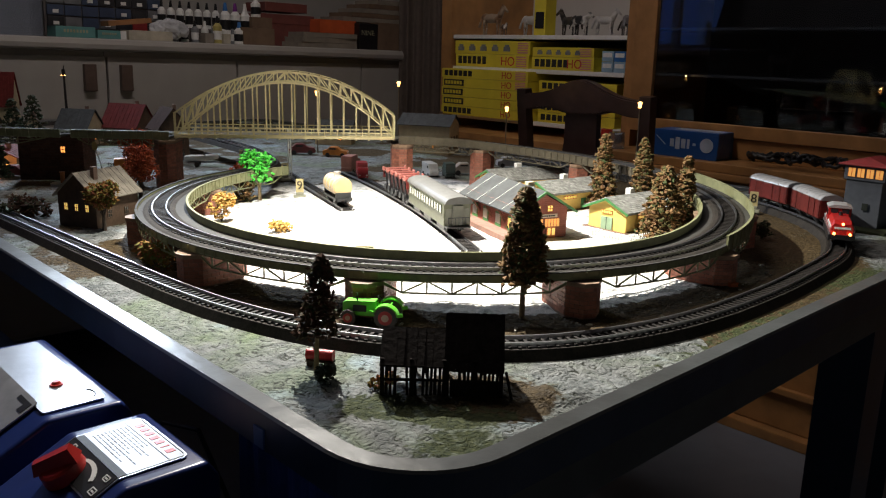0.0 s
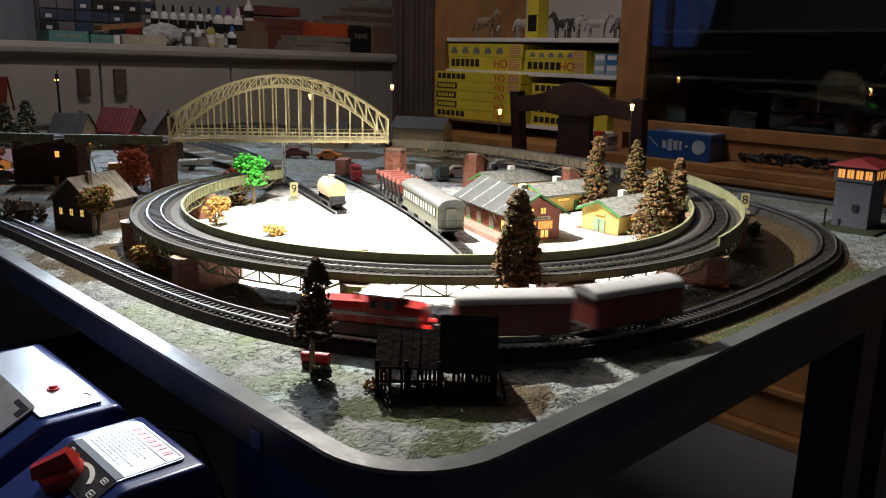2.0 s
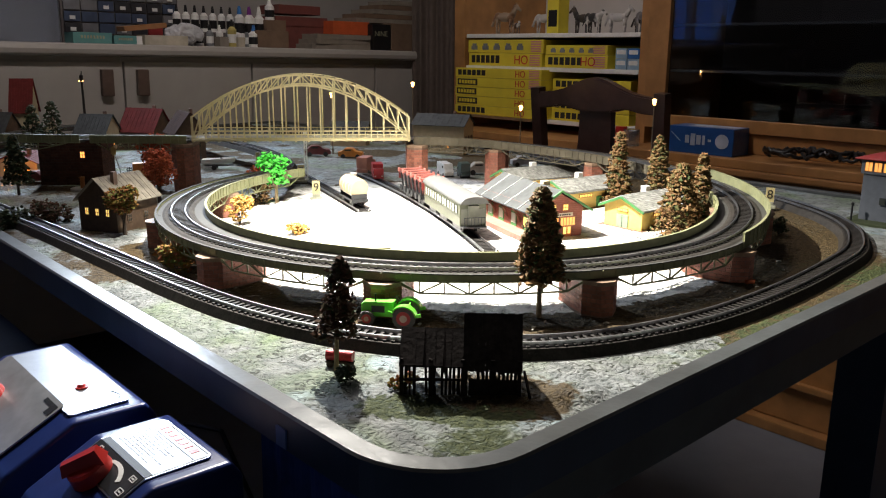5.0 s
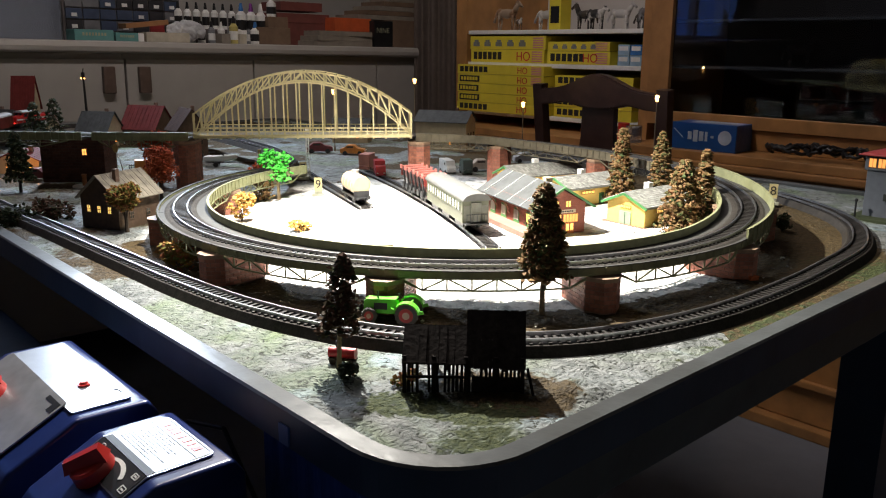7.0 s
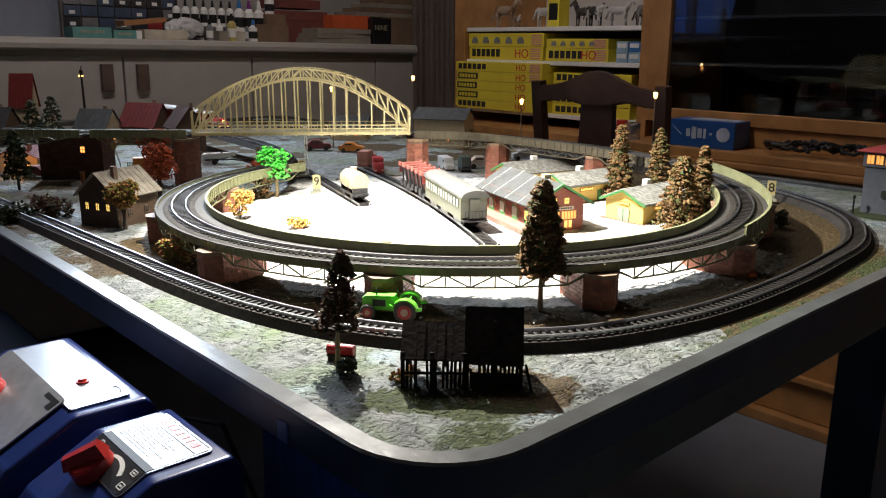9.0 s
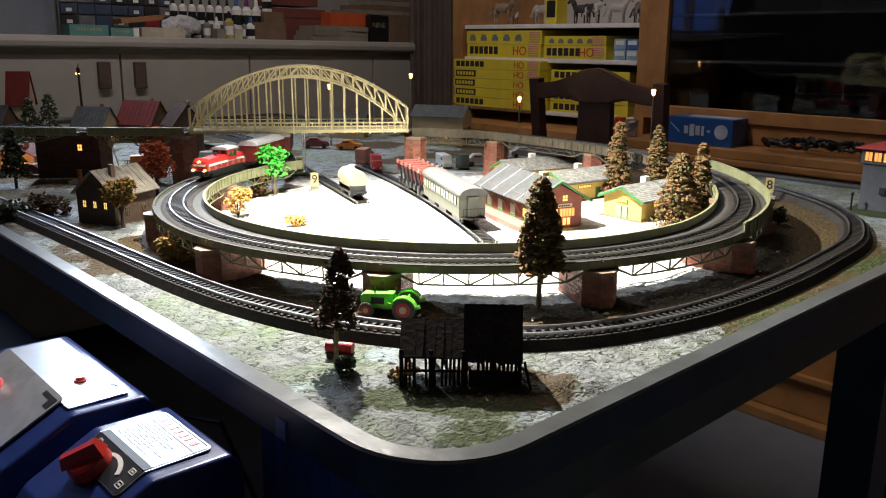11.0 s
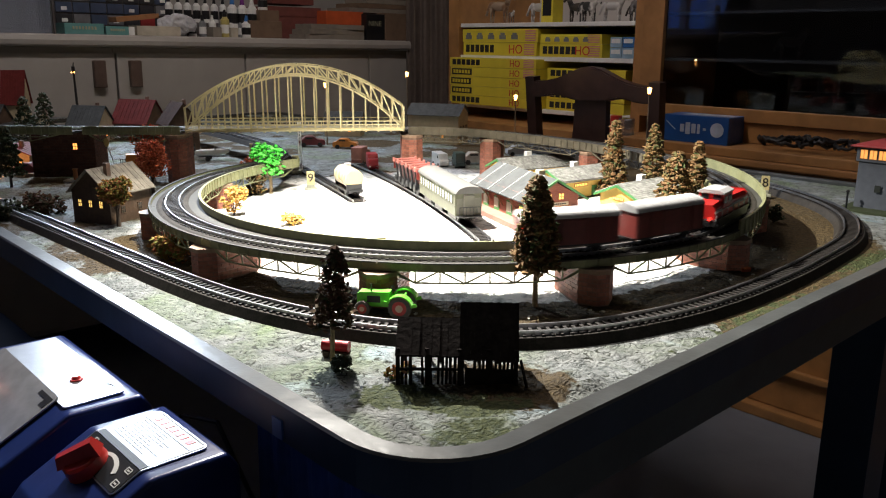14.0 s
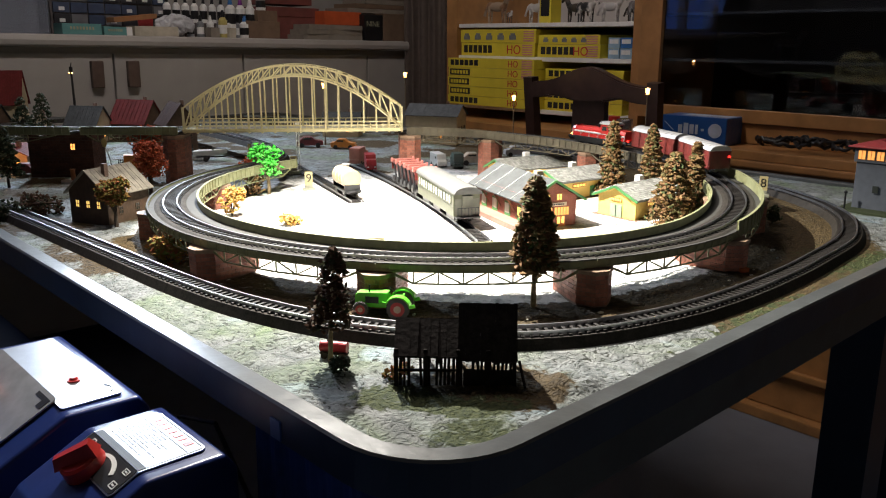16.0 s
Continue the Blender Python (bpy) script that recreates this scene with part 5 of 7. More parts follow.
def tractor():
    t = thing("toy_tractor", place(-.046, .699, .001, 170), "bright green toy tractor with red wheel rims", "toy tractor")
    GR = mat("tractor_green", (.14, .66, .04), .35, vary=.1, scale=100, bump=.03)
    bm = B()
    prism(bm, [(-.006, .0085), (.024, .0085), (.0255, .011), (.0255, .0185), (.023, .0205), (-.004, .0215)], -.0052, .0052)
    part("bonnet", bm, GR, t, "green bonnet")
    bm = B()
    box(bm, .0, 0, .0065, .045, .005, .005, bev=.0006)
    box(bm, -.012, 0, .0085, .013, .010, .006, bev=.001)
    part("chassis", bm, GR, t)
    for s in (-1, 1):
        bm = B()
        pts = [(.0115 * math.cos(radians(a)), .0115 * math.sin(radians(a))) for a in range(10, 176, 15)]
        for (xa, za), (xb, zb) in zip(pts, pts[1:]):
            bar(bm, (xa - .015, s * .0115, za + .0095), (xb - .015, s * .0115, zb + .0095), .008, .0012)
        part("mudguard", bm, GR, t)
        bm = B()
        box(bm, .010, s * .0054, .0115, .012, .0006, .006)
        part("engine_grille", bm, mat("engine_black", (.03, .03, .035), .5, scale=100), t)
        for x, r, w in ((-.015, .0098, .0055), (.0195, .0066, .0032)):
            y = s * (.0115 if r > .008 else .0095)
            bm = B()
            rod(bm, (x, y - w / 2, r), (x, y + w / 2, r), r, 24)
            for k in range(18):
                a = k * math.pi / 9
                box(bm, x + r * math.cos(a), y, r + r * math.sin(a) - .0006, .0012, w * 1.02, .0012, ry=-math.degrees(a))
            wh = part("wheel", bm, mat("tyre_grey", (.10, .095, .09), .8, scale=200), t)
            bm = B()
            rod(bm, (x, y + s * w * .46, r), (x, y + s * w * .56, r), r * .66, 20)
            rim_ = part("rim", bm, mat("rim_red", (.55, .05, .05), .4, scale=100), wh, "red wheel rim")
            bm = B()
            rod(bm, (x, y + s * w * .56, r), (x, y + s * w * .66, r), r * .34, 14)
            part("hub", bm, mat("hub_pale", (.65, .45, .35), .4, scale=100), wh)
    bm = B()
    rod(bm, (.013, .002, .020), (.013, .002, .0275), .0007, 8)
    part("exhaust", bm, BLACK, t)
    bm = B()
    box(bm, -.014, 0, .0145, .007, .008, .0015, bev=.0004)
    box(bm, -.0175, 0, .0155, .0012, .008, .004, bev=.0003)
    part("seat", bm, GR, t)
    bm = B()
    rod(bm, (-.004, 0, .0195), (-.0075, 0, .0235), .0004, 6)
    ring = [(.003 * math.cos(a), .003 * math.sin(a)) for a in np.linspace(0, 2 * math.pi, 13)]
    for (xa, ya), (xb, yb) in zip(ring, ring[1:]):
        rod(bm, (-.0075 + xa * .7, ya, .0235 + xa * .7), (-.0075 + xb * .7, yb, .0235 + xb * .7), .0004, 5)
    part("steering_wheel", bm, BLACK, t)


tractor()


def barrel_cart():
    t = thing("barrel_cart", place(-.079, .600, .0, -12), "red barrel lying on a small dark cart", "model cart")
    bm = B()
    rod(bm, (-.0105, 0, .0085), (.0105, 0, .0085), .0042, 18)
    for x in (-.0105, -.004, .004, .0102):
        rod(bm, (x - .0004, 0, .0085), (x + .0004, 0, .0085), .0044, 18)
    part("barrel", bm, mat("barrel_red", (.5, .02, .03), .4, scale=100), t, "red painted barrel")
    bm = B()
    box(bm, 0, 0, .003, .022, .007, .0014)
    for x in (-.007, .007):
        for s in (-1, 1):
            rod(bm, (x, s * .004, .0022), (x, s * .005, .0022), .0028, 12)
    part("cart_bed", bm, DARKBARK, t)
    bm = B()
    rod(bm, (-.004, 0, .012), (-.004, 0, .0155), .0016, 8)
    ball(bm, -.004, 0, .0165, .0018, 2)
    part("valve", bm, IRON, t)


barrel_cart()


def number_sign(x, y, z, rz, text):
    t = thing("number_sign", place(x, y, z, rz), "cream board with a black number on a concrete foot", "sign", "number signs")
    bm = B()
    box(bm, 0, 0, .008, .0125, .0014, .022, bev=.0003)
    board = part("board", bm, mat("cream_board", (.62, .52, .26), .5, scale=100), t)
    letters(text, .019, pose(0, -.0010, .019, 90, 0, 0), BLACK, board, "numeral", .0002)
    bm = B()
    box(bm, 0, 0, -.002, .020, .014, .005, bev=.0012)
    box(bm, 0, 0, .003, .012, .008, .005, bev=.001)
    part("foot", bm, mat("mossy_concrete", (.32, .32, .24), .8, vary=.3, scale=200), t)


number_sign(-.2065, 1.3217, 0, 12, "9")
number_sign(-.257, 1.475, .004, 20, "7")
number_sign(.505, 1.245, .006, -24, "8")
number_sign(-.36, 1.60, .01, 20, "6")


def mast(x, y, h, label, arm=0.0, name="lattice_mast"):
    t = thing(name, place(x, y, 0), label, "model mast")
    bm = B()
    w = .0028
    for sx in (-1, 1):
        for sy in (-1, 1):
            bar(bm, (sx * w, sy * w, 0), (sx * w * .5, sy * w * .5, h), .0008, .0008)
    n = int(h / .006)
    for k in range(n):
        z0, z1 = h * k / n, h * (k + 1) / n
        s = 1 if k % 2 else -1
        for sy in (-1, 1):
            bar(bm, (s * w, sy * w, z0), (-s * w, sy * w, z1), .0006, .0006)
            bar(bm, (sy * w, s * w, z0), (sy * w, -s * w, z1), .0006, .0006)
    part("lattice", bm, WHITE, t)
    bm = B()
    box(bm, 0, 0, -.002, .009, .009, .008, bev=.0006)
    part("foot", bm, mat("mossy_concrete", (.32, .32, .24), .8, vary=.3, scale=200), t)
    bm = B()
    box(bm, 0, 0, h, .007, .005, .004, bev=.0006)
    part("head", bm, WHITE, t)


mast(-.250, 1.490, .088, "pale lattice floodlight mast beside the number sign")


def street_lamp(x, y, h, label, hood=True, watts=.02, lit=True, color=(1, .55, .2)):
    t = thing("street_lamp", place(x, y, 0), label, "street lamp", "street lamps")
    bm = B()
    rod(bm, (0, 0, -.002), (0, 0, h - .008), .0011, 8)
    rod(bm, (0, 0, -.002), (0, 0, .012), .0022, 8)
    part("pole", bm, mat("lamp_pole", (.22, .17, .11), .5, scale=100), t)
    bm = B()
    rod(bm, (0, 0, h - .011), (0, 0, h), .0026, 12, .0046)
    part("lantern", bm, WARM, t, "glowing lantern")
    bm = B()
    rod(bm, (0, 0, h), (0, 0, h + .0018), .0062, 12, .0010)
    part("cap", bm, BLACK, t)
    if watts:
        bulb("street_lamp_light", (x, y, h + .006), watts, color, .004)


street_lamp(.172, 1.83, .118, "slender street lamp with a glowing lantern at the layout edge", watts=.05)
street_lamp(-.075, 2.05, .158, "slender street lamp glowing before the grey wall", watts=.06)
street_lamp(.405, 1.59, .148, "slender street lamp glowing beside the dark chair", watts=.05)
street_lamp(-.255, 1.90, .140, "street lamp glowing behind the arched bridge", watts=.03)


def signal_post():
    t = thing("signal_post", place(-.94, 2.17, 0), "tall dark light signal with two small lamps", "model signal")
    bm = B()
    rod(bm, (0, 0, 0), (0, 0, .158), .0042, 8, .0026)
    box(bm, 0, 0, .150, .008, .006, .016, bev=.001)
    rod(bm, (0, 0, .166), (.002, 0, .176), .0014, 6)
    part("post", bm, BLACK, t)
    for s in (-1, 1):
        bm = B()
        ball(bm, s * .004, -.004, .151, .0017, 2)
        part("lamp", bm, WARM, t)


signal_post()


def car(x, y, z, rz, paint, label, L=.050, kind="saloon", group="model cars"):
    t = thing("model_car", place(x, y, z, rz), label, "model car", group)
    W, H = L * .40, L * .14
    bm = B()
    if kind == "saloon":
        prof = [(-.5, .08), (.5, .08), (.5, .2), (.46, .26), (.2, .29), (.06, .41), (-.22, .41), (-.36, .29), (-.49, .27), (-.5, .2)]
    elif kind == "van":
        prof = [(-.5, .08), (.5, .08), (.5, .26), (.42, .36), (.34, .56), (-.48, .58), (-.5, .5)]
    else:
        prof = [(-.5, .10), (.5, .10), (.5, .3), (.46, .50), (.24, .52), (.2, .26), (-.5, .24)]
    prism(bm, [(px * L, pz * L) for px, pz in prof], -W / 2, W / 2)
    bmesh.ops.recalc_face_normals(bm, faces=bm.faces)
    bmesh.ops.bevel(bm, geom=[e for e in bm.edges], offset=L * .012, segments=1, affect="EDGES")
    part("body", bm, paint, t)
    for s in (-1, 1):
        for px in (-.3, .3):
            bm = B()
            rod(bm, (px * L, s * W * .40, .09 * L), (px * L, s * W * .52, .09 * L), .09 * L, 14)
            part("wheel", bm, BLACK, t)
        bm = B()
        q = (-.10 * L, .34 * L, .26 * L, .055 * L) if kind == "saloon" else ((.22 * L, .42 * L, .12 * L, .1 * L) if kind == "van" else (.34 * L, .36 * L, .12 * L, .1 * L))
        box(bm, q[0], s * W / 2, q[1] - q[3] / 2, q[2], .0008, q[3])
        part("side_window", bm, DARKPANE, t)
    for s in (-1, 1):
        bm = B()
        box(bm, .5 * L, s * W * .35, .19 * L, .0012, .003, .0022)
        part("headlight", bm, WHITE, t)
    if kind == "truck":
        bm = B()
        box(bm, -.16 * L, 0, .25 * L, .66 * L, W * 1.05, .42 * L, bev=.0008)
        part("cargo_box", bm, paint, t)
    return t


car(-.150, 1.60, 0, 75, mat("salmon_paint", (.46, .22, .18), .45, scale=80), "salmon pink box truck under the arched bridge", .052, "truck")
car(-.122, 1.525, 0, -80, mat("fire_red_paint", (.40, .03, .04), .35, scale=80), "dark red pickup truck behind the tank wagon", .046, "truck")
car(-.285, 1.86, 0, 10, mat("maroon_paint", (.14, .02, .025), .3, scale=80), "maroon saloon car parked behind the bridge", .060)
car(.075, 1.60, 0, 8, mat("silver_beige_paint", (.42, .39, .34), .3, .2, scale=80), "beige saloon car parked behind the sheds", .058)
car(.005, 1.575, 0, -70, mat("white_paint", (.6, .6, .58), .35, scale=80), "white delivery van behind the goods wagon", .046, "van")
car(.040, 1.56, 0, 100, mat("dark_green_paint", (.03, .06, .05), .35, scale=80), "dark green lorry behind the coach", .044, "truck")
car(-.205, 1.83, 0, -5, mat("orange_paint", (.55, .20, .03), .35, scale=80), "orange car behind the arched bridge", .055)
car(-.545, 1.50, 0, 20, mat("orange_paint", (.55, .20, .03), .35, scale=80), "orange delivery truck behind the red trees", .050, "truck")
car(-.735, 1.47, 0, 5, mat("maroon_paint", (.14, .02, .025), .3, scale=80), "dark red car by the lit cottage", .052)


def boat_trailer(x, y, rz):
    """An open motor boat on a two-wheeled trailer."""
    t = thing("boat_trailer", place(x, y, 0, rz), "white open motor boat on a small two wheeled trailer", "model boat", "model cars")
    L, W = .066, .022
    bm = B()
    ribs = []
    for k in range(9):
        q = k / 8
        w = W / 2 * (1 - max(0, (q - .45) / .55) ** 2.2)
        keel = .010 + .006 * max(0, (q - .6) / .4) ** 2
        gun = .0205 + .003 * q
        ribs.append([bm.verts.new((-L / 2 + L * q, yy, zz)) for yy, zz in ((-w, gun), (-w * .8, keel + .004), (0, keel), (w * .8, keel + .004), (w, gun), (w * .82, gun), (0, keel + .003), (-w * .82, gun))])
    for a, b in zip(ribs, ribs[1:]):
        for i in range(8):
            bm.faces.new((a[i], a[(i + 1) % 8], b[(i + 1) % 8], b[i]))
    bm.faces.new(ribs[0])
    bmesh.ops.recalc_face_normals(bm, faces=bm.faces)
    part("hull", bm, WHITE, t, "white hull")
    bm = B()
    box(bm, .006, 0, .019, .0012, .016, .0075, ry=-22)
    part("windscreen", bm, DARKPANE, t)
    for xx in (-.006, -.018):
        bm = B()
        box(bm, xx, 0, .0145, .005, .014, .004, bev=.0006)
        part("bench", bm, GREY, t)
    bm = B()
    box(bm, -L / 2 - .002, 0, .013, .004, .006, .013, bev=.001)
    part("outboard_motor", bm, BLACK, t)
    bm = B()
    for sy in (-1, 1):
        bar(bm, (-.028, sy * .007, .0085), (.030, sy * .004, .0085), .0012, .0014)
    bar(bm, (.030, 0, .0085), (.046, 0, .007), .0014, .0014)
    bar(bm, (-.008, -.012, .006), (-.008, .012, .006), .0012, .0012)
    part("trailer_frame", bm, IRON, t)
    for sy in (-1, 1):
        bm = B()
        rod(bm, (-.008, sy * .0115, .005), (-.008, sy * .0140, .005), .005, 16)
        part("wheel", bm, BLACK, t)
    return t


boat_trailer(-.452, 1.645, 8)
car(.15, 1.52, 0, 12, mat("fire_red_paint", (.40, .03, .04), .35, scale=80), "red car parked behind the back shed", .050)
car(.262, 1.60, 0, 25, mat("grey_paint", (.35, .36, .38), .35, scale=80), "grey saloon car under the far viaduct", .052)
car(.335, 1.56, 0, 25, mat("grey_paint", (.35, .36, .38), .35, scale=80), "grey saloon car under the far viaduct", .052)
car(.17, 1.72, 0, 10, mat("grey_paint", (.35, .36, .38), .35, scale=80), "grey saloon car beyond the far viaduct", .052)


def picket_fence(x, y, rz, n, step, label, material, h=.010):
    t = thing("picket_fence", place(x, y, 0, rz), label, "fence", "model fences")
    for k in range(n):
        bm = B()
        bar(bm, (k * step, 0, -.001), (k * step, 0, h), .0009, .0014)
        part("picket", bm, material, t)
    for z in (h * .3, h * .75):
        bm = B()
        bar(bm, (0, .0008, z), ((n - 1) * step, .0008, z), .0008, .0010)
        part("fence_rail", bm, material, t)
    return t


picket_fence(.222, 1.070, -38, 12, .0042, "white picket fence before the yellow shed", WHITE)
picket_fence(.263, 1.035, 34, 12, .0042, "white picket fence before the yellow shed", WHITE)
picket_fence(-.405, 1.155, 40, 9, .0042, "dark picket fence at the end of the viaduct", BROWNWALL)
picket_fence(-.62, 1.60, 4, 22, .0046, "dark picket fence behind the brick building", BLACK)


def buffer_block(x, y, z, rz, label):
    t = thing("stone_block", place(x, y, z, rz), label, "model block", "small blocks")
    bm = B()
    box(bm, 0, 0, -.002, .016, .008, .014, bev=.0015)
    box(bm, 0, 0, .010, .018, .010, .003, bev=.001)
    part("block", bm, mat("pale_block", (.55, .45, .25), .7, vary=.2, scale=150), t)


buffer_block(-.245, 1.016, 0, -20, "pale yellow stone block on the bright plaster")
buffer_block(-.060, .795, .036, 0, "pale stone block at the viaduct edge")
buffer_block(.115, .955, 0, 20, "pale stone block beside the platform")


def fuel_pump(x, y):
    t = thing("fuel_pump", place(x, y, 0), "small orange fuel pump on a pale island", "model pump")
    bm = B()
    rod(bm, (0, 0, .002), (0, 0, .020), .0038, 14)
    rod(bm, (0, 0, .020), (0, 0, .0215), .0046, 14)
    part("pump", bm, mat("pump_orange", (.45, .16, .05), .5, scale=100), t)
    bm = B()
    rod(bm, (0, 0, -.001), (0, 0, .0022), .020, 24)
    part("island", bm, WHITE, t)


fuel_pump(-.622, 1.40)
fuel_pump(-.655, 1.47)


def oval_sign():
    t = thing("station_sign", place(-.552, 1.372, 0), "oval yellow sign on a curved post", "sign")
    bm = B()
    pts = [(.012 - .012 * (k / 9) ** 2, 0, .066 * k / 9) for k in range(10)]
    for a, b in zip(pts, pts[1:]):
        rod(bm, a, b, .0008, 6)
    part("post", bm, WHITE, t)
    bm = B()
    bmesh.ops.create_cone(bm, cap_ends=True, segments=24, radius1=.0055, radius2=.0055, depth=.0014, matrix=pose(0, -.001, .070, 90, 0, 0) @ Matrix.Diagonal((.8, 1.35, 1, 1)))
    part("disc", bm, mat("ochre_sign", (.50, .36, .12), .5, scale=100), t)


oval_sign()
leafy(.452, 1.075, 0, .030, .014, 0, DARKFIR, 41, "dark stump with twigs beside the viaduct", 6, .0020, 220, "moss_bush", "model bush", .9)


def red_crate():
    t = thing("small_crate", place(.327, .838, 0, 20), "tiny red crate beside the track", "crate")
    bm = B()
    box(bm, 0, 0, -.001, .010, .008, .005, bev=.0005)
    part("box", bm, REDLEAF, t)
    bm = B()
    box(bm, 0, 0, .004, .0105, .0085, .001, 4, bev=.0002)
    part("lid", bm, REDLEAF, t)


red_crate()


def flat_stone(x, y, r, seed):
    rnd = random.Random(seed)
    bm = B()
    bmesh.ops.create_icosphere(bm, subdivisions=2, radius=1, matrix=place(x, y, .001, rnd.uniform(0, 90)) @ Matrix.Diagonal((r, r * .7, r * .45, 1)))
    for v in bm.verts:
        v.co += Vector((rnd.uniform(-1, 1), rnd.uniform(-1, 1), rnd.uniform(-1, 1))) * r * .14
    tagged(part("plaster_lump", bm, mat("loose_plaster", (.34, .33, .28), .85, vary=.3, scale=200)), "small loose lump of grey plaster on the ground", "stone", "plaster lumps")


rnd = random.Random(77)
for k in range(46):
    a = rnd.uniform(205, 335)
    rr = rnd.uniform(.41, .445)
    flat_stone(RING[0] + rr * math.cos(radians(a)), RING[1] + rr * math.sin(radians(a)), rnd.uniform(.0012, .003), k)

# ---- transformers beside the table ----
NAVY = mat("navy_bakelite", (.012, .025, .12), .28, vary=.15, scale=60, bump=.04)
PLATE = mat("brushed_plate", (.42, .43, .46), .30, .9, vary=.08, scale=60, bump=.04)
LABEL = mat("white_label", (.36, .37, .38), .30, vary=.05, scale=60, bump=.02)
REDKNOB = mat("red_knob", (.50, .03, .025), .35, vary=.1, scale=60, bump=.03)

bm = B()
x, y, _ = at(.13, .75)
box(bm, x, y, -.125, .27, 1.0, .018, TURN, bev=.002)
tagged(part("side_shelf", bm, SIDE), "dark side shelf along the table for the transformers", "shelf")


SLOPE = 27.0


def transformer_body(u, v, label, flat, sv):
    """A housing with a flat top of the given depth, sloping down at a gentle angle on the driver's side; local x = 0 is the bend."""
    t = thing("transformer", onto(u, v, -.107, 0), label, "transformer", "transformers")
    bm = B()
    prism(bm, [(-.062, 0), (flat + .014, 0), (flat + .014, .060), (flat + .006, .0725), (0, .0735), (-.050, .048), (-.062, .034)], -sv / 2, sv / 2)
    bmesh.ops.recalc_face_normals(bm, faces=bm.faces)
    bmesh.ops.bevel(bm, geom=list(bm.edges), offset=.004, segments=3, affect="EDGES", profile=.6)
    part("housing", bm, NAVY, t, "dark navy blue housing", True).data.set_sharp_from_angle(angle=radians(50))
    return t


def round_plate(bm, x0, x1, y0, y1, r, z0, z1, corners=(1, 1, 1, 1)):
    """A thin sheet with rounded corners, (x0,y0) first and then counter-clockwise."""
    pts = []
    for (cx, cy, a0), c in zip(((x0 + r, y0 + r, 180), (x1 - r, y0 + r, 270), (x1 - r, y1 - r, 0), (x0 + r, y1 - r, 90)), corners):
        if c:
            pts += [(cx + r * math.cos(radians(a0 + 15 * k)), cy + r * math.sin(radians(a0 + 15 * k))) for k in range(7)]
        else:
            pts.append((x0 if a0 in (180, 90) else x1, y0 if a0 in (180, 270) else y1))
    a = [bm.verts.new((x, y, z0)) for x, y in pts]
    b = [bm.verts.new((x, y, z1)) for x, y in pts]
    bm.faces.new(a[::-1]), bm.faces.new(b)
    for i in range(len(pts)):
        bm.faces.new((a[i], a[(i + 1) % len(pts)], b[(i + 1) % len(pts)], b[i]))


DIALBLACK = mat("dial_black", (.012, .012, .014), .5, scale=60, bump=.02, spec=.25)


def speed_knob(parent, x, y, r, turn):
    """A round red knob with a wedge-shaped grip across it."""
    bm = B()
    rod(bm, (x, y, .0004), (x, y, .009), r, 36, r * .94)
    rod(bm, (x, y, .009), (x, y, .0105), r * .94, 36, r * .80)
    w = pose(x, y, 0, 0, 0, turn)
    for side in (-1, 1):
        v = [bm.verts.new(w @ Vector(p)) for p in ((-r * 1.12, side * .0052, .009), (r * 1.0, side * .0060, .009), (r * .9, side * .0030, .0205), (-r * .95, side * .0022, .0170))]
        if side < 0:
            low_side = v
        else:
            bm.faces.new(v), bm.faces.new(low_side[::-1])
            for i in range(4):
                bm.faces.new((low_side[i], low_side[(i + 1) % 4], v[(i + 1) % 4], v[i]))
    bmesh.ops.recalc_face_normals(bm, faces=bm.faces)
    k = part("knob", bm, REDKNOB, parent, "red speed knob", True)
    k.data.set_sharp_from_angle(angle=radians(35))


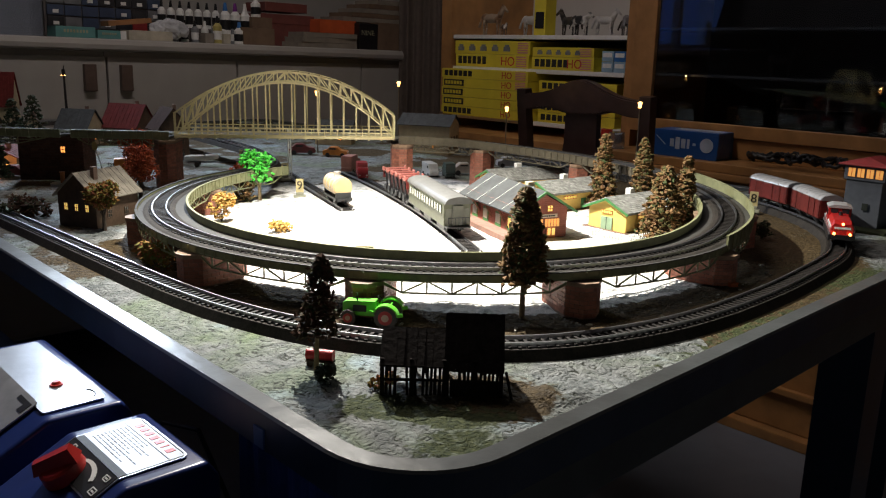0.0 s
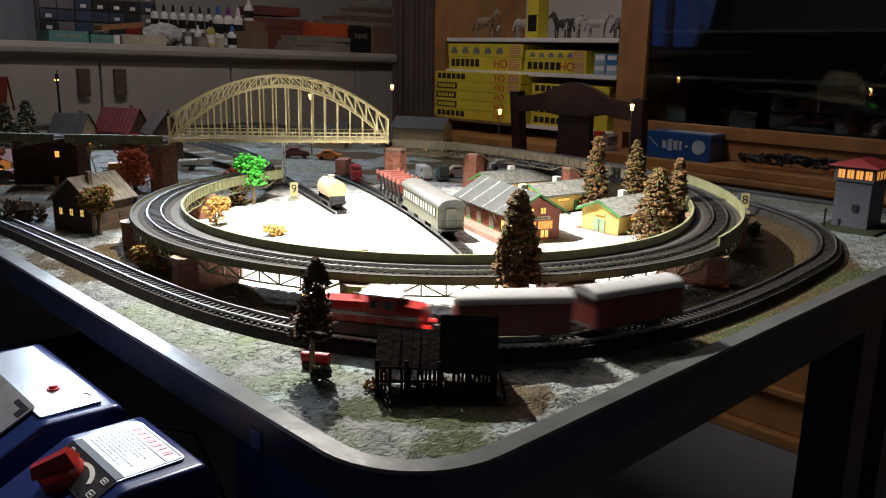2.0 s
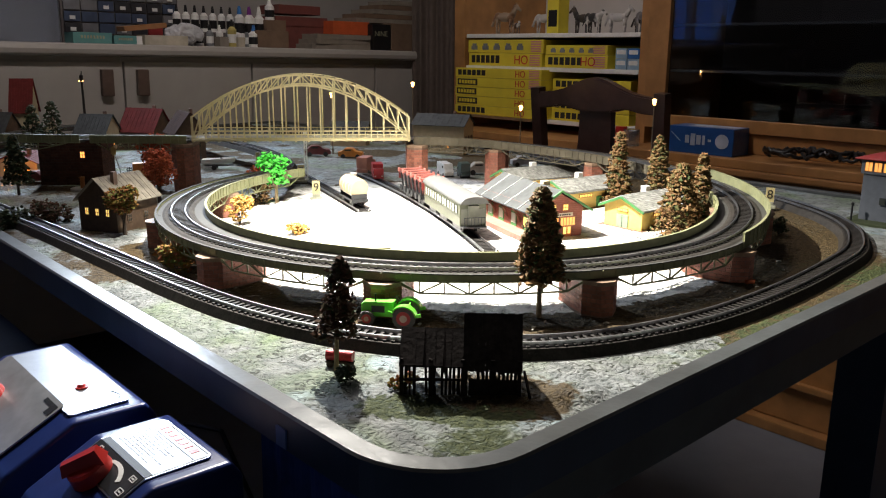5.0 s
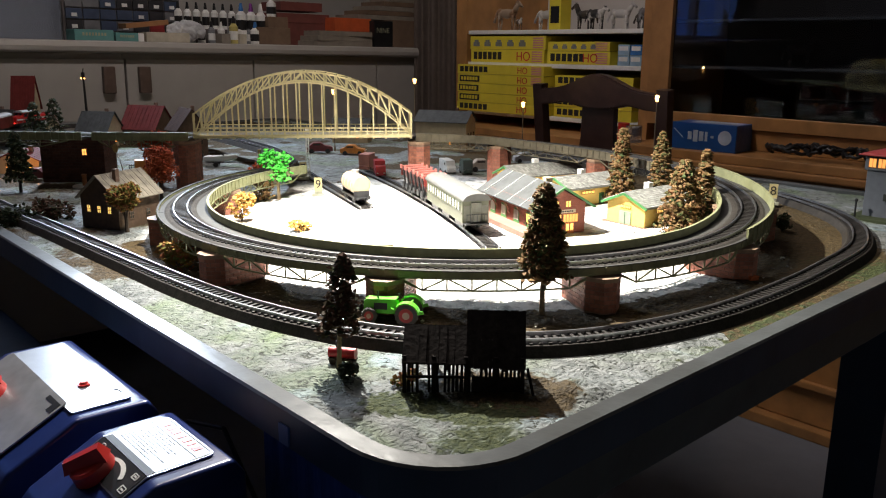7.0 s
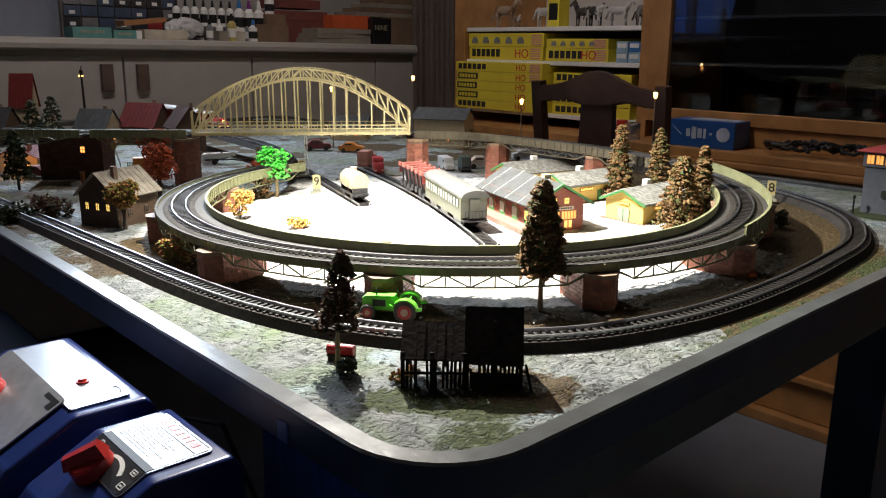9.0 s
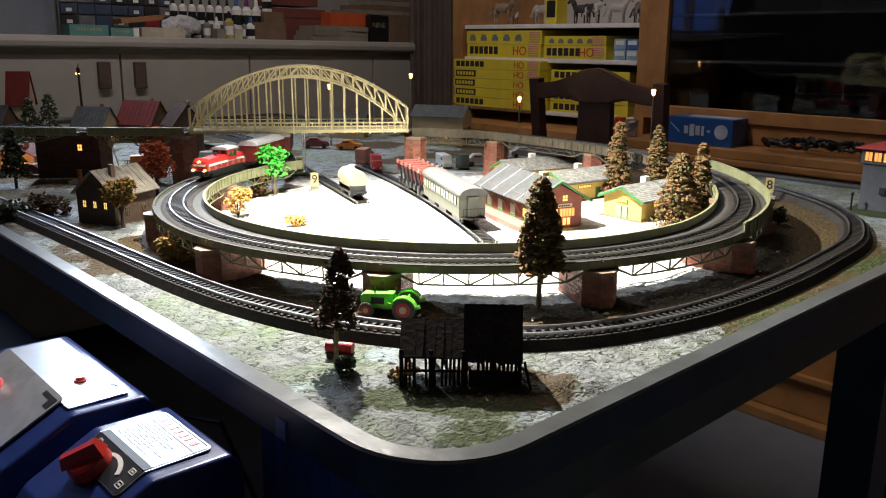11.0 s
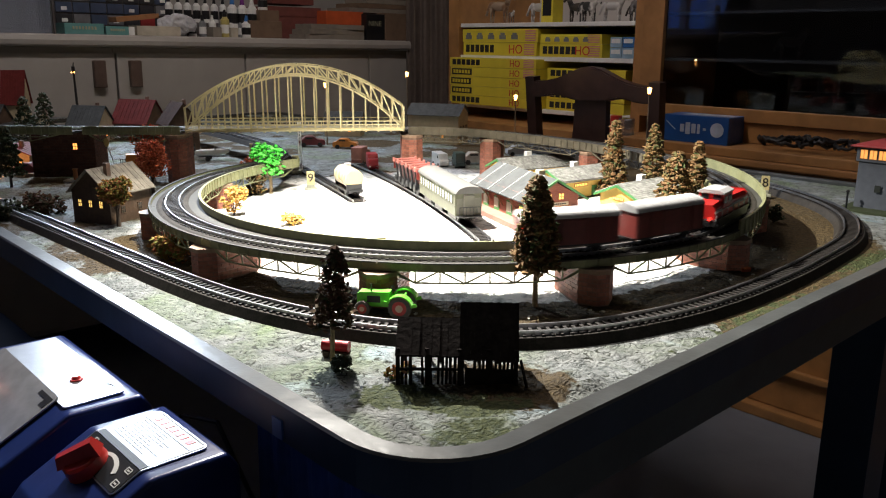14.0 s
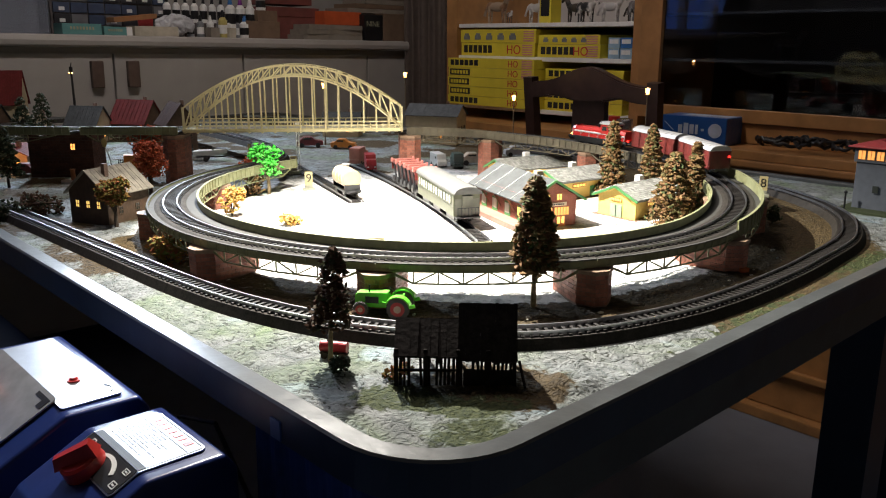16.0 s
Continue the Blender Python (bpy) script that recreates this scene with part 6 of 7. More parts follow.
def trafo_near():
    t = transformer_body(.1815, .5245, "navy blue toy train transformer with a red speed knob", .050, .104)
    bm = B()
    round_plate(bm, .0, .0485, -.0385, .0385, .005, 0, .0010, (0, 1, 1, 0))
    p = part("plate", bm, PLATE, t, "bright metal plate with a printed label")
    p.matrix_basis = pose(0, 0, .0738, 0, 0, 0)
    bm = B()
    round_plate(bm, -.0225, .0, -.0385, .0385, .005, 0, .0010, (1, 0, 0, 1))
    q = part("dial_plate", bm, PLATE, t, "bright metal edge of the dial")
    q.matrix_basis = pose(0, 0, .0738, 0, -SLOPE, 0)
    bm = B()
    round_plate(bm, .006, .0470, -.0370, .0370, .004, .0010, .0014, (0, 1, 1, 0))
    part("label", bm, LABEL, p, "white printed label")
    bm = B()
    box(bm, .003, 0, .0010, .006, .074, .0004)
    part("dial_edge", bm, DIALBLACK, p)
    bm = B()
    round_plate(bm, -.0213, .0, -.0370, .0370, .004, .0010, .0014, (1, 0, 0, 1))
    part("dial", bm, DIALBLACK, q, "black dial field")
    rb = mat("label_red", (.55, .06, .05), .4, scale=60)
    ink = mat("label_ink", (.05, .05, .06), .5, scale=60)
    # the maker's name as plain uprights
    for k in range(7):
        bm = B()
        box(bm, .0410, .0245 - k * .0082, .0014, .0062, .0050 if k != 5 else .0018, .0003)
        part("maker_mark", bm, rb, p)
    bm = B()
    box(bm, .0350, 0, .0014, .0006, .072, .0003)
    box(bm, .0462, 0, .0014, .0005, .068, .0003)
    part("label_line", bm, ink, p)
    rnd = random.Random(3)
    for k in range(9):
        w = rnd.uniform(.034, .056)
        yy = .031
        bm = B()
        while yy > .031 - w:
            ln = rnd.uniform(.0022, .006)
            box(bm, .0322 - k * .0028, yy - ln / 2, .0014, .0009, ln, .0002)
            yy -= ln + .0014
        ob = part("text_line", bm, ink, p)
        ob["kind"] = "stuff"
    bm = B()
    pts = [(-.0165 + .0125 * math.cos(radians(a)), -.004 + .0175 * math.sin(radians(a))) for a in range(-70, 76, 10)]
    for k, ((xa, ya), (xb, yb)) in enumerate(zip(pts, pts[1:])):
        bar(bm, (xa, ya, .0016), (xb, yb, .0016), .0042 - .0032 * k / 14, .0004)
    part("speed_arc", bm, WHITE, q, "white speed arc")
    for cx, cy, w, h in ((-.005, .027, .0050, .0040), (-.0045, -.0300, .0036, .0060), (-.0155, -.0310, .0044, .0062)):
        bm = B()
        for a, b in (((cx - w / 2, cy - h / 2), (cx - w / 2, cy + h / 2)), ((cx + w / 2, cy - h / 2), (cx + w / 2, cy + h / 2)), ((cx - w / 2, cy - h / 2), (cx + w / 2, cy - h / 2)), ((cx - w / 2, cy + h / 2), (cx + w / 2, cy + h / 2))):
            bar(bm, (*a, .0016), (*b, .0016), .0007, .0004)
        bar(bm, (cx, cy - h * .25, .0016), (cx, cy + h * .25, .0016), .0012, .0004)
        part("symbol", bm, WHITE, q)
    bm = B()
    for side in (-1, 1):
        bar(bm, (-.010, .032, .0016), (-.0130, .032 + side * .0025, .0016), .0009, .0004)
    bar(bm, (-.010, .032, .0016), (-.015, .032, .0016), .0007, .0004)
    part("arrow", bm, WHITE, q)
    speed_knob(q, -.0190, .0085, .0150, -38)


def trafo_far():
    t = transformer_body(.1770, .6975, "navy blue toy train transformer with a bright metal top", .050, .186)
    bm = B()
    round_plate(bm, .0, .0470, -.0815, .0815, .003, 0, .0012)
    p = part("plate", bm, PLATE, t, "bright worn metal plate")
    p.matrix_basis = pose(0, 0, .0738, 0, 0, 0)
    bm = B()
    rod(bm, (.026, -.0335, .0012), (.026, -.0335, .0026), .0052, 20, .0050)
    rod(bm, (.026, -.0335, .0026), (.026, -.0335, .0046), .0038, 20, .0026)
    part("lamp", bm, REDKNOB, p, "small red pilot lamp")
    bm = B()
    pts = [(.040 + .004 * math.cos(radians(a)), -.066 + .008 * math.sin(radians(a))) for a in range(-80, 81, 20)]
    for a, b in zip(pts, pts[1:]):
        bar(bm, (*a, .0016), (*b, .0016), .0009, .0006)
    part("clip", bm, IRON, p)
    bm = B()
    round_plate(bm, -.056, .004, -.066, .078, .005, 0, .0014)
    q = part("control_plate", bm, mat("grey_control_plate", (.40, .41, .42), .35, .6, vary=.25, scale=60, bump=.05), t, "grey metal control plate")
    q.matrix_basis = pose(-.001, 0, .0748, 0, -SLOPE, 0)
    bm = B()
    box(bm, -.005, -.0585, .0012, .010, .009, .0006, 0)
    box(bm, -.002, -.046, .0012, .004, .016, .0006, 0)
    part("worn_patch", bm, BLACK, q)
    speed_knob(q, -.034, .030, .0170, -20)


trafo_near()
trafo_far()
bm = B()
p = [at(.24, .62, -.095), at(.262, .60, -.06), at(.268, .55, -.05), at(.266, .50, -.09), at(.27, .45, -.12)]
for a, b in zip(p, p[1:]):
    rod(bm, a, b, .0018, 6)
tagged(part("cable", bm, BLACK), "black cable hanging along the table side", "cable")
bm = B()
x, y, _ = at(.285, .412)
box(bm, *at(.2604, 0.446)[:2], -0.0205, .0015, .012, .014, TURN)
tagged(part("tape_mark", bm, mat("blue_tape", (.08, .16, .42), .5, scale=60)), "piece of blue tape on the table side", "tape")
bm = B()
folds = []
for k in range(81):
    v = .335 + .002 * k
    o = .0035 * math.sin(k * .55) + .0015 * math.sin(k * 1.43)
    folds.append([[bm.verts.new(at(.272 + o * q + d, v, z)) for z, q in ((-.0225, .3), (-.12, .8), (-.30, 1.1), (-.55, 1.3))] for d in (0, .0025)])
for a, b in zip(folds, folds[1:]):
    for d in (0, 1):
        for i in range(3):
            f = (a[d][i], b[d][i], b[d][i + 1], a[d][i + 1])
            bm.faces.new(f if d else f[::-1])
tagged(part("blue_curtain", bm, mat("blue_cloth", (.02, .06, .26), .8, vary=.3, scale=80)), "dark blue cloth hanging under the table", "cloth")

# ---- counter along the back wall, a little out of level with the layout ----
BEFORE = set(bpy.data.objects)
CV, CZ = 2.42, .232
counter = thing("worktop", onto(0, 0, 0), "grey laminate worktop with a rounded front edge", "worktop")
bm = B()
outline = [(CV - .02, CZ - .034), (CV - .026, CZ - .028), (CV - .028, CZ - .016), (CV - .024, CZ - .004), (CV - .014, CZ), (CV + .6, CZ), (CV + .6, CZ - .034)]
a = [bm.verts.new((-1.2, v, z)) for v, z in outline]
b = [bm.verts.new((2.13, v, z)) for v, z in outline]
bm.faces.new(a), bm.faces.new(b[::-1])
for i in range(len(outline)):
    bm.faces.new((a[i], b[i], b[(i + 1) % len(outline)], a[(i + 1) % len(outline)]))
bmesh.ops.recalc_face_normals(bm, faces=bm.faces)
part("slab", bm, CABPAINT, counter)
seams = [-.10, .43, .95, 1.367, 1.869, 2.13]
HANDLE = mat("brown_handle", (.10, .065, .05), .5, scale=60)
for k, (u0, u1) in enumerate(zip(seams, seams[1:])):
    t = thing("base_cabinet", onto((u0 + u1) / 2, CV, 0), "grey laminate base cabinet under the worktop", "cabinet", "base cabinets")
    w = u1 - u0
    bm = B()
    box(bm, 0, .30, FLOOR_Z + .08, w - .002, .56, CZ - .036 - FLOOR_Z - .08)
    part("carcass", bm, CABPAINT, t)
    bm = B()
    box(bm, 0, .009, FLOOR_Z + .10, w - .006, .018, CZ - .05 - FLOOR_Z - .10, bev=.002)
    d = part("door", bm, CABPAINT, t)
    side = 1 if k in (0, 1) else (-1 if k == 2 else 1)
    bm = B()
    off = (w / 2 - .052) * side
    box(bm, off, -.008, .085, .034, .018, .076, bev=.003)
    if k in (1, 2):
        part("handle", bm, HANDLE, d, "brown wooden handle")
    else:
        bm.free()


def carton(u, v, z, su, sv, sz, material, label, cat="box", name="cardboard_box", lid=False, rz=0.0):
    t = thing(name, onto(u, v, z, rz), label, cat)
    bm = B()
    box(bm, 0, 0, 0, su, sv, sz, bev=min(su, sv, sz) * .03)
    part("body", bm, material, t)
    if lid:
        bm = B()
        box(bm, 0, 0, sz * .72, su + .004, sv + .004, sz * .30, bev=.001)
        part("lid", bm, material, t)
    return t


TEAL = mat("teal_carton", (.10, .26, .25), .6, vary=.15, scale=40)
BROWNCARD = mat("brown_cardboard", (.17, .11, .07), .75, vary=.2, scale=40)
GREYCARD = mat("grey_board", (.24, .21, .17), .8, vary=.2, scale=40)
ORANGEBOX = mat("orange_carton", (.55, .10, .03), .5, vary=.15, scale=40)
CRATE = mat("red_brown_crate", (.17, .05, .04), .6, vary=.2, scale=40)
CLEAR = bpy.data.materials.new("clear_plastic")
CLEAR.use_nodes = True
CLEAR.node_tree.nodes["Principled BSDF"].inputs["Transmission Weight"].default_value = .9
CLEAR.node_tree.nodes["Principled BSDF"].inputs["Roughness"].default_value = .12
CLEAR.node_tree.nodes["Principled BSDF"].inputs["Base Color"].default_value = (.7, .75, .85, 1)


def storage_box():
    t = thing("storage_box", onto(.60, CV + .15, CZ, 0), "clear plastic storage box filled with dark parts", "storage box")
    w, d, h = .38, .26, .17
    for a in ((-w / 2, 0, .003, d), (w / 2, 0, .003, d), (0, -d / 2, w - .004, .003), (0, d / 2, w - .004, .003)):
        bm = B()
        box(bm, a[0], a[1], .0, a[2], a[3], h)
        part("wall", bm, CLEAR, t)
    bm = B()
    box(bm, 0, 0, h, w + .012, d + .012, .010, bev=.003)
    part("lid", bm, CLEAR, t)
    rnd = random.Random(8)
    for k in range(9):
        bm = B()
        box(bm, rnd.uniform(-.12, .12), rnd.uniform(-.08, .08), .004 + .012 * k, rnd.uniform(.05, .12), rnd.uniform(.04, .1), .014, rnd.uniform(0, 90), bev=.002)
        part("content", bm, BLACK, t)


storage_box()


def teal_box(u, w, h):
    t = carton(u, CV + .05, CZ, w, .07, h, TEAL, "flat teal toy train carton on the worktop", name="flat_carton")
    bm = B()
    for k in range(8):
        box(bm, -w * .28 + k * w * .08, -.0355, h * .45, w * .05, .0008, h * .28)
    part("lettering_bars", bm, mat("dull_gold", (.30, .30, .2), .5, scale=40), t)["kind"] = "stuff"


teal_box(.875, .108, .030)
teal_box(.968, .066, .024)
carton(1.012, CV + .05, CZ, .020, .05, .024, WHITE, "small white and black carton on the worktop")
carton(1.095, CV + .05, CZ, .135, .06, .028, mat("cream_carton", (.46, .42, .33), .6, scale=40), "long cream carton on the worktop")
bm = B()
p0, p1 = at(.985, CV + .09, CZ + .044), at(1.12, CV + .10, CZ + .060)
bar(bm, p0, p1, .05, .014)
tagged(part("wooden_offcut", bm, mat("raw_orange_wood", (.32, .15, .06), .6, vary=.3, scale=30)), "flat orange wooden offcut on the cartons", "wood")


def plastic_bag():
    rnd = random.Random(4)
    bm = B()
    bmesh.ops.create_icosphere(bm, subdivisions=4, radius=1, matrix=onto(1.17, CV + .06, CZ + .034) @ Matrix.Diagonal((.060, .03, .034, 1)))
    for v in bm.verts:
        k = noise.noise(v.co * 40) * .010 + noise.noise(v.co * 110) * .004
        v.co += v.normal * k
    tagged(part("plastic_bag", bm, mat("grey_white_film", (.52, .53, .55), .2, vary=.2, scale=60), smooth_shade=False), "crumpled clear grey plastic bag", "bag")


plastic_bag()


def drawer_rack():
    t = thing("drawer_rack", onto(1.02, CV + .17, CZ, 0), "small parts rack with rows of dark drawers", "drawer rack")
    bm = B()
    box(bm, 0, .04, 0, .36, .10, .16, bev=.002)
    part("case", bm, mat("rack_grey", (.10, .085, .08), .6, scale=40), t)
    rnd = random.Random(2)
    cols = [mat("drawer_dark", (.03, .03, .035), .4, scale=40), mat("drawer_grey", (.16, .16, .17), .4, scale=40), mat("drawer_blue", (.05, .07, .12), .4, scale=40), mat("drawer_red", (.28, .03, .03), .4, scale=40)]
    for r in range(4):
        for c in range(7):
            bm = B()
            box(bm, -.150 + c * .05, -.0135, .030 + r * .033, .046, .008, .029, bev=.001)
            d = part("drawer", bm, cols[3] if (r, c) == (0, 5) else rnd.choice(cols[:3]), t)
            bm = B()
            box(bm, -.150 + c * .05, -.0185, .036 + r * .033, .016, .003, .010)
            if rnd.random() < .5:
                part("label", bm, WHITE, d)
            else:
                bm.free()


drawer_rack()


def bottle(u, v, z, h, r, body, cap, label, group="paint bottles"):
    t = thing("paint_bottle", onto(u, v, z), label, "bottle", group)
    bm = B()
    rod(bm, (0, 0, 0), (0, 0, h * .62), r, 16)
    rod(bm, (0, 0, h * .62), (0, 0, h * .74), r, 16, r * .45)
    part("body", bm, body, t, smooth_shade=False)
    bm = B()
    rod(bm, (0, 0, h * .74), (0, 0, h), r * .48, 12, r * .25)
    part("cap", bm, cap, t)
    bm = B()
    rod(bm, (0, 0, h * .14), (0, 0, h * .46), r * 1.02, 16)
    part("label", bm, BLACK if body == WHITE else WHITE, t)
    return t


BLUECAP = mat("blue_cap", (.04, .16, .42), .4, scale=40)
PURPLE = mat("purple_cap", (.18, .03, .22), .4, scale=40)
OCHRE = mat("ochre_bottle", (.45, .38, .12), .4, scale=40)
bm = B()
x, y, _ = at(1.30, CV + .14)
box(bm, x, y, CZ, .26, .06, .045, TURN, bev=.002)
tagged(part("bottle_stand", bm, mat("rack_grey", (.10, .085, .08), .6, scale=40)), "low dark stand for paint bottles", "stand")
for k in range(8):
    bottle(1.185 + k * .031, CV + .14, CZ + .045, .082, .012, WHITE, BLACK, "white dropper bottle of model paint with a black label")
for k in range(7):
    bottle(1.20 + k * .034, CV + .085, CZ, .068, .0115, WHITE if k % 2 else GREY, BLACK if k % 3 else WHITE, "white dropper bottle of model paint with a black label")
for k in range(4):
    bottle(.90 + k * .06, CV + .20, CZ + .16, .07, .018, WHITE, WHITE, "wide white jar of model paint")
bottle(1.325, CV + .045, CZ, .085, .014, OCHRE, BLACK, "ochre yellow glue bottle on the worktop")
for k in range(3):
    bottle(1.378 + k * .036, CV + .09, CZ + .03, .10, .017, WHITE, (BLUECAP, PURPLE, WHITE)[k], "white plastic bottle with a coloured cap")
bottle(1.408, CV + .055, CZ, .070, .016, WHITE, BLUECAP, "small white bottle with a bright blue cap")
carton(1.29, CV + .05, CZ, .030, .04, .030, GREYCARD, "small grey carton on the worktop")
carton(1.345, CV + .04, CZ, .024, .04, .030, mat("cream_carton", (.46, .42, .33), .6, scale=40), "small cream carton on the worktop")
carton(1.47, CV + .10, CZ, .125, .12, .055, BROWNCARD, "brown cardboard box on the worktop")
carton(1.495, CV + .11, CZ + .055, .075, .11, .035, BROWNCARD, "stepped brown cardboard box on the worktop")
bottle(1.485, CV + .08, CZ + .09, .07, .016, WHITE, WHITE, "white bottle standing on a brown cardboard box")
carton(1.63, CV + .20, CZ, .21, .18, .105, CRATE, "red brown lidded wooden crate on the worktop", "crate", "wooden_crate", True)
carton(1.64, CV + .20, CZ + .117, .17, .13, .03, CRATE, "flat red brown case on the crate", "case", "flat_case")
for k in range(3):
    carton(1.73 + .006 * k, CV + .07, CZ + .017 * k, .25 - .012 * k, .12, .0165, GREYCARD, "flat grey cardboard sleeve in a stack", name="flat_board", rz=(0, 2, -1)[k])
carton(1.80, CV + .10, CZ + .052, .16, .10, .046, ORANGEBOX, "bright orange carton on the cardboard stack")
t = carton(1.915, CV + .08, CZ, .085, .12, .092, BLACK, "black carton with gold lettering")
letters("NINE", .026, pose(-.004, -.0608, .058, 90, 0, 0), mat("dull_gold", (.30, .30, .2), .5, scale=40), t, "lettering", .0003)
carton(2.035, CV + .10, CZ, .15, .16, .098, BROWNCARD, "brown cardboard box at the end of the worktop")
for k in range(5):
    carton(1.97 + .02 * k, CV + .14, CZ + .098 + .017 * k, .27 - .04 * k, .14, .016, BROWNCARD if k % 2 else GREYCARD, "brown stepped wooden board in a stack", name="flat_board")

LEAN = onto(1.75, CV, CZ) @ pose(0, 0, 0, 0, .95, 0) @ onto(1.75, CV, CZ).inverted()
for ob in [o for o in bpy.data.objects if o not in BEFORE and o.parent is None]:
    ob.matrix_basis = LEAN @ ob.matrix_basis

# curtain in the corner
bm = B()
n = 40
cols = []
for k in range(n + 1):
    q = k / n
    u, v = 2.03 + .12 * q, 2.40 - .22 * q
    o = .012 * math.sin(q * 38) + .004 * math.sin(q * 91)
    cols.append([bm.verts.new(at(u + o, v + o, z)) for z in (FLOOR_Z + .02, -.2, .4, 1.6)])
for a, b in zip(cols, cols[1:]):
    for i in range(3):
        bm.faces.new((a[i], b[i], b[i + 1], a[i + 1]))
ob = part("curtain", bm, mat("brown_curtain", (.11, .085, .07), .9, vary=.2, scale=60), smooth_shade=True)
so = ob.modifiers.new("thick", "SOLIDIFY")
so.thickness = .003
tagged(ob, "brown curtain hanging in the room corner", "curtain")

# ---- wall unit on the right: open shelves and a glazed part ----
unit = thing("wall_unit", onto(0, 0, 0), "orange oak wall unit with open shelves and a glass door", "wall unit")


def uvbox(name, u0, u1, v0, v1, z0, z1, material, parent=unit, bev=.002, label=""):
    bm = B()
    box(bm, (u0 + u1) / 2, (v0 + v1) / 2, z0, u1 - u0, v1 - v0, z1 - z0, bev=bev)
    return part(name, bm, material, parent, label)


uvbox("side_panel", 1.985, 2.40, 2.075, 2.125, FLOOR_Z, 1.2, OAK)
uvbox("divider", 1.990, 2.40, 1.340, 1.372, FLOOR_Z, 1.2, OAK)
uvbox("door_stile", 1.975, 2.00, 1.272, 1.338, .030, 1.2, OAK, label="oak stile of the glass door")
uvbox("door_rail", 1.975, 2.00, -.10, 1.270, .034, .066, OAK, label="oak bottom rail of the glass door")
uvbox("back_panel", 2.40, 2.41, -.2, 2.125, FLOOR_Z, 1.2, mat("pale_back_panel", (.50, .48, .45), .7, vary=.06, scale=15, bump=.03))
for z in (.273, .170, .010):
    uvbox("shelf_board", 1.992, 2.40, 1.374, 2.073, z, z + .013, WHITE, label="white shelf board")
uvbox("apron_board", 1.985, 2.0, -.20, 1.270, -.018, .032, OAK)
uvbox("ledge", 1.86, 2.40, -.20, 2.07, -.040, -.019, OAK, label="protruding oak ledge")
uvbox("ledge_moulding", 1.852, 1.872, -.20, 2.07, -.058, -.041, OAK, bev=.004)
uvbox("lower_front", 1.93, 1.95, -.20, 2.07, FLOOR_Z + .030, -.060, OAK)
for z in (-.30, -.575):
    uvbox("moulding", 1.912, 1.929, -.20, 2.07, z, z + .018, OAK, bev=.004)
uvbox("plinth_board", 1.90, 1.949, -.20, 2.07, FLOOR_Z, FLOOR_Z + .028, OAK, bev=.004)
uvbox("interior_shelf", 2.02, 2.395, -.1, 1.338, .18, .188, mat("glass_shelf_grey", (.06, .07, .08), .1, scale=40, bump=0))
uvbox("interior_shelf", 2.02, 2.395, -.1, 1.338, .30, .308, mat("glass_shelf_grey", (.06, .07, .08), .1, scale=40, bump=0))
# added near-black sheet: paints in the unlit depth behind the glass
uvbox("interior_lining", 2.385, 2.398, -.1, 1.338, .0, 1.2, mat("unlit_inside", (.008, .008, .01), .7, scale=20))
GLASS = bpy.data.materials.new("door_glass")
GLASS.use_nodes = True
g = GLASS.node_tree.nodes["Principled BSDF"]
g.inputs["Base Color"].default_value = (.35, .37, .4, 1)
g.inputs["Transmission Weight"].default_value = 1
g.inputs["Roughness"].default_value = .0
g.inputs["IOR"].default_value = 1.5
pane = uvbox("glass_pane", 1.986, 1.991, -.10, 1.270, .068, 1.2, GLASS, bev=0, label="dark reflecting glass pane")
pane.visible_shadow = False


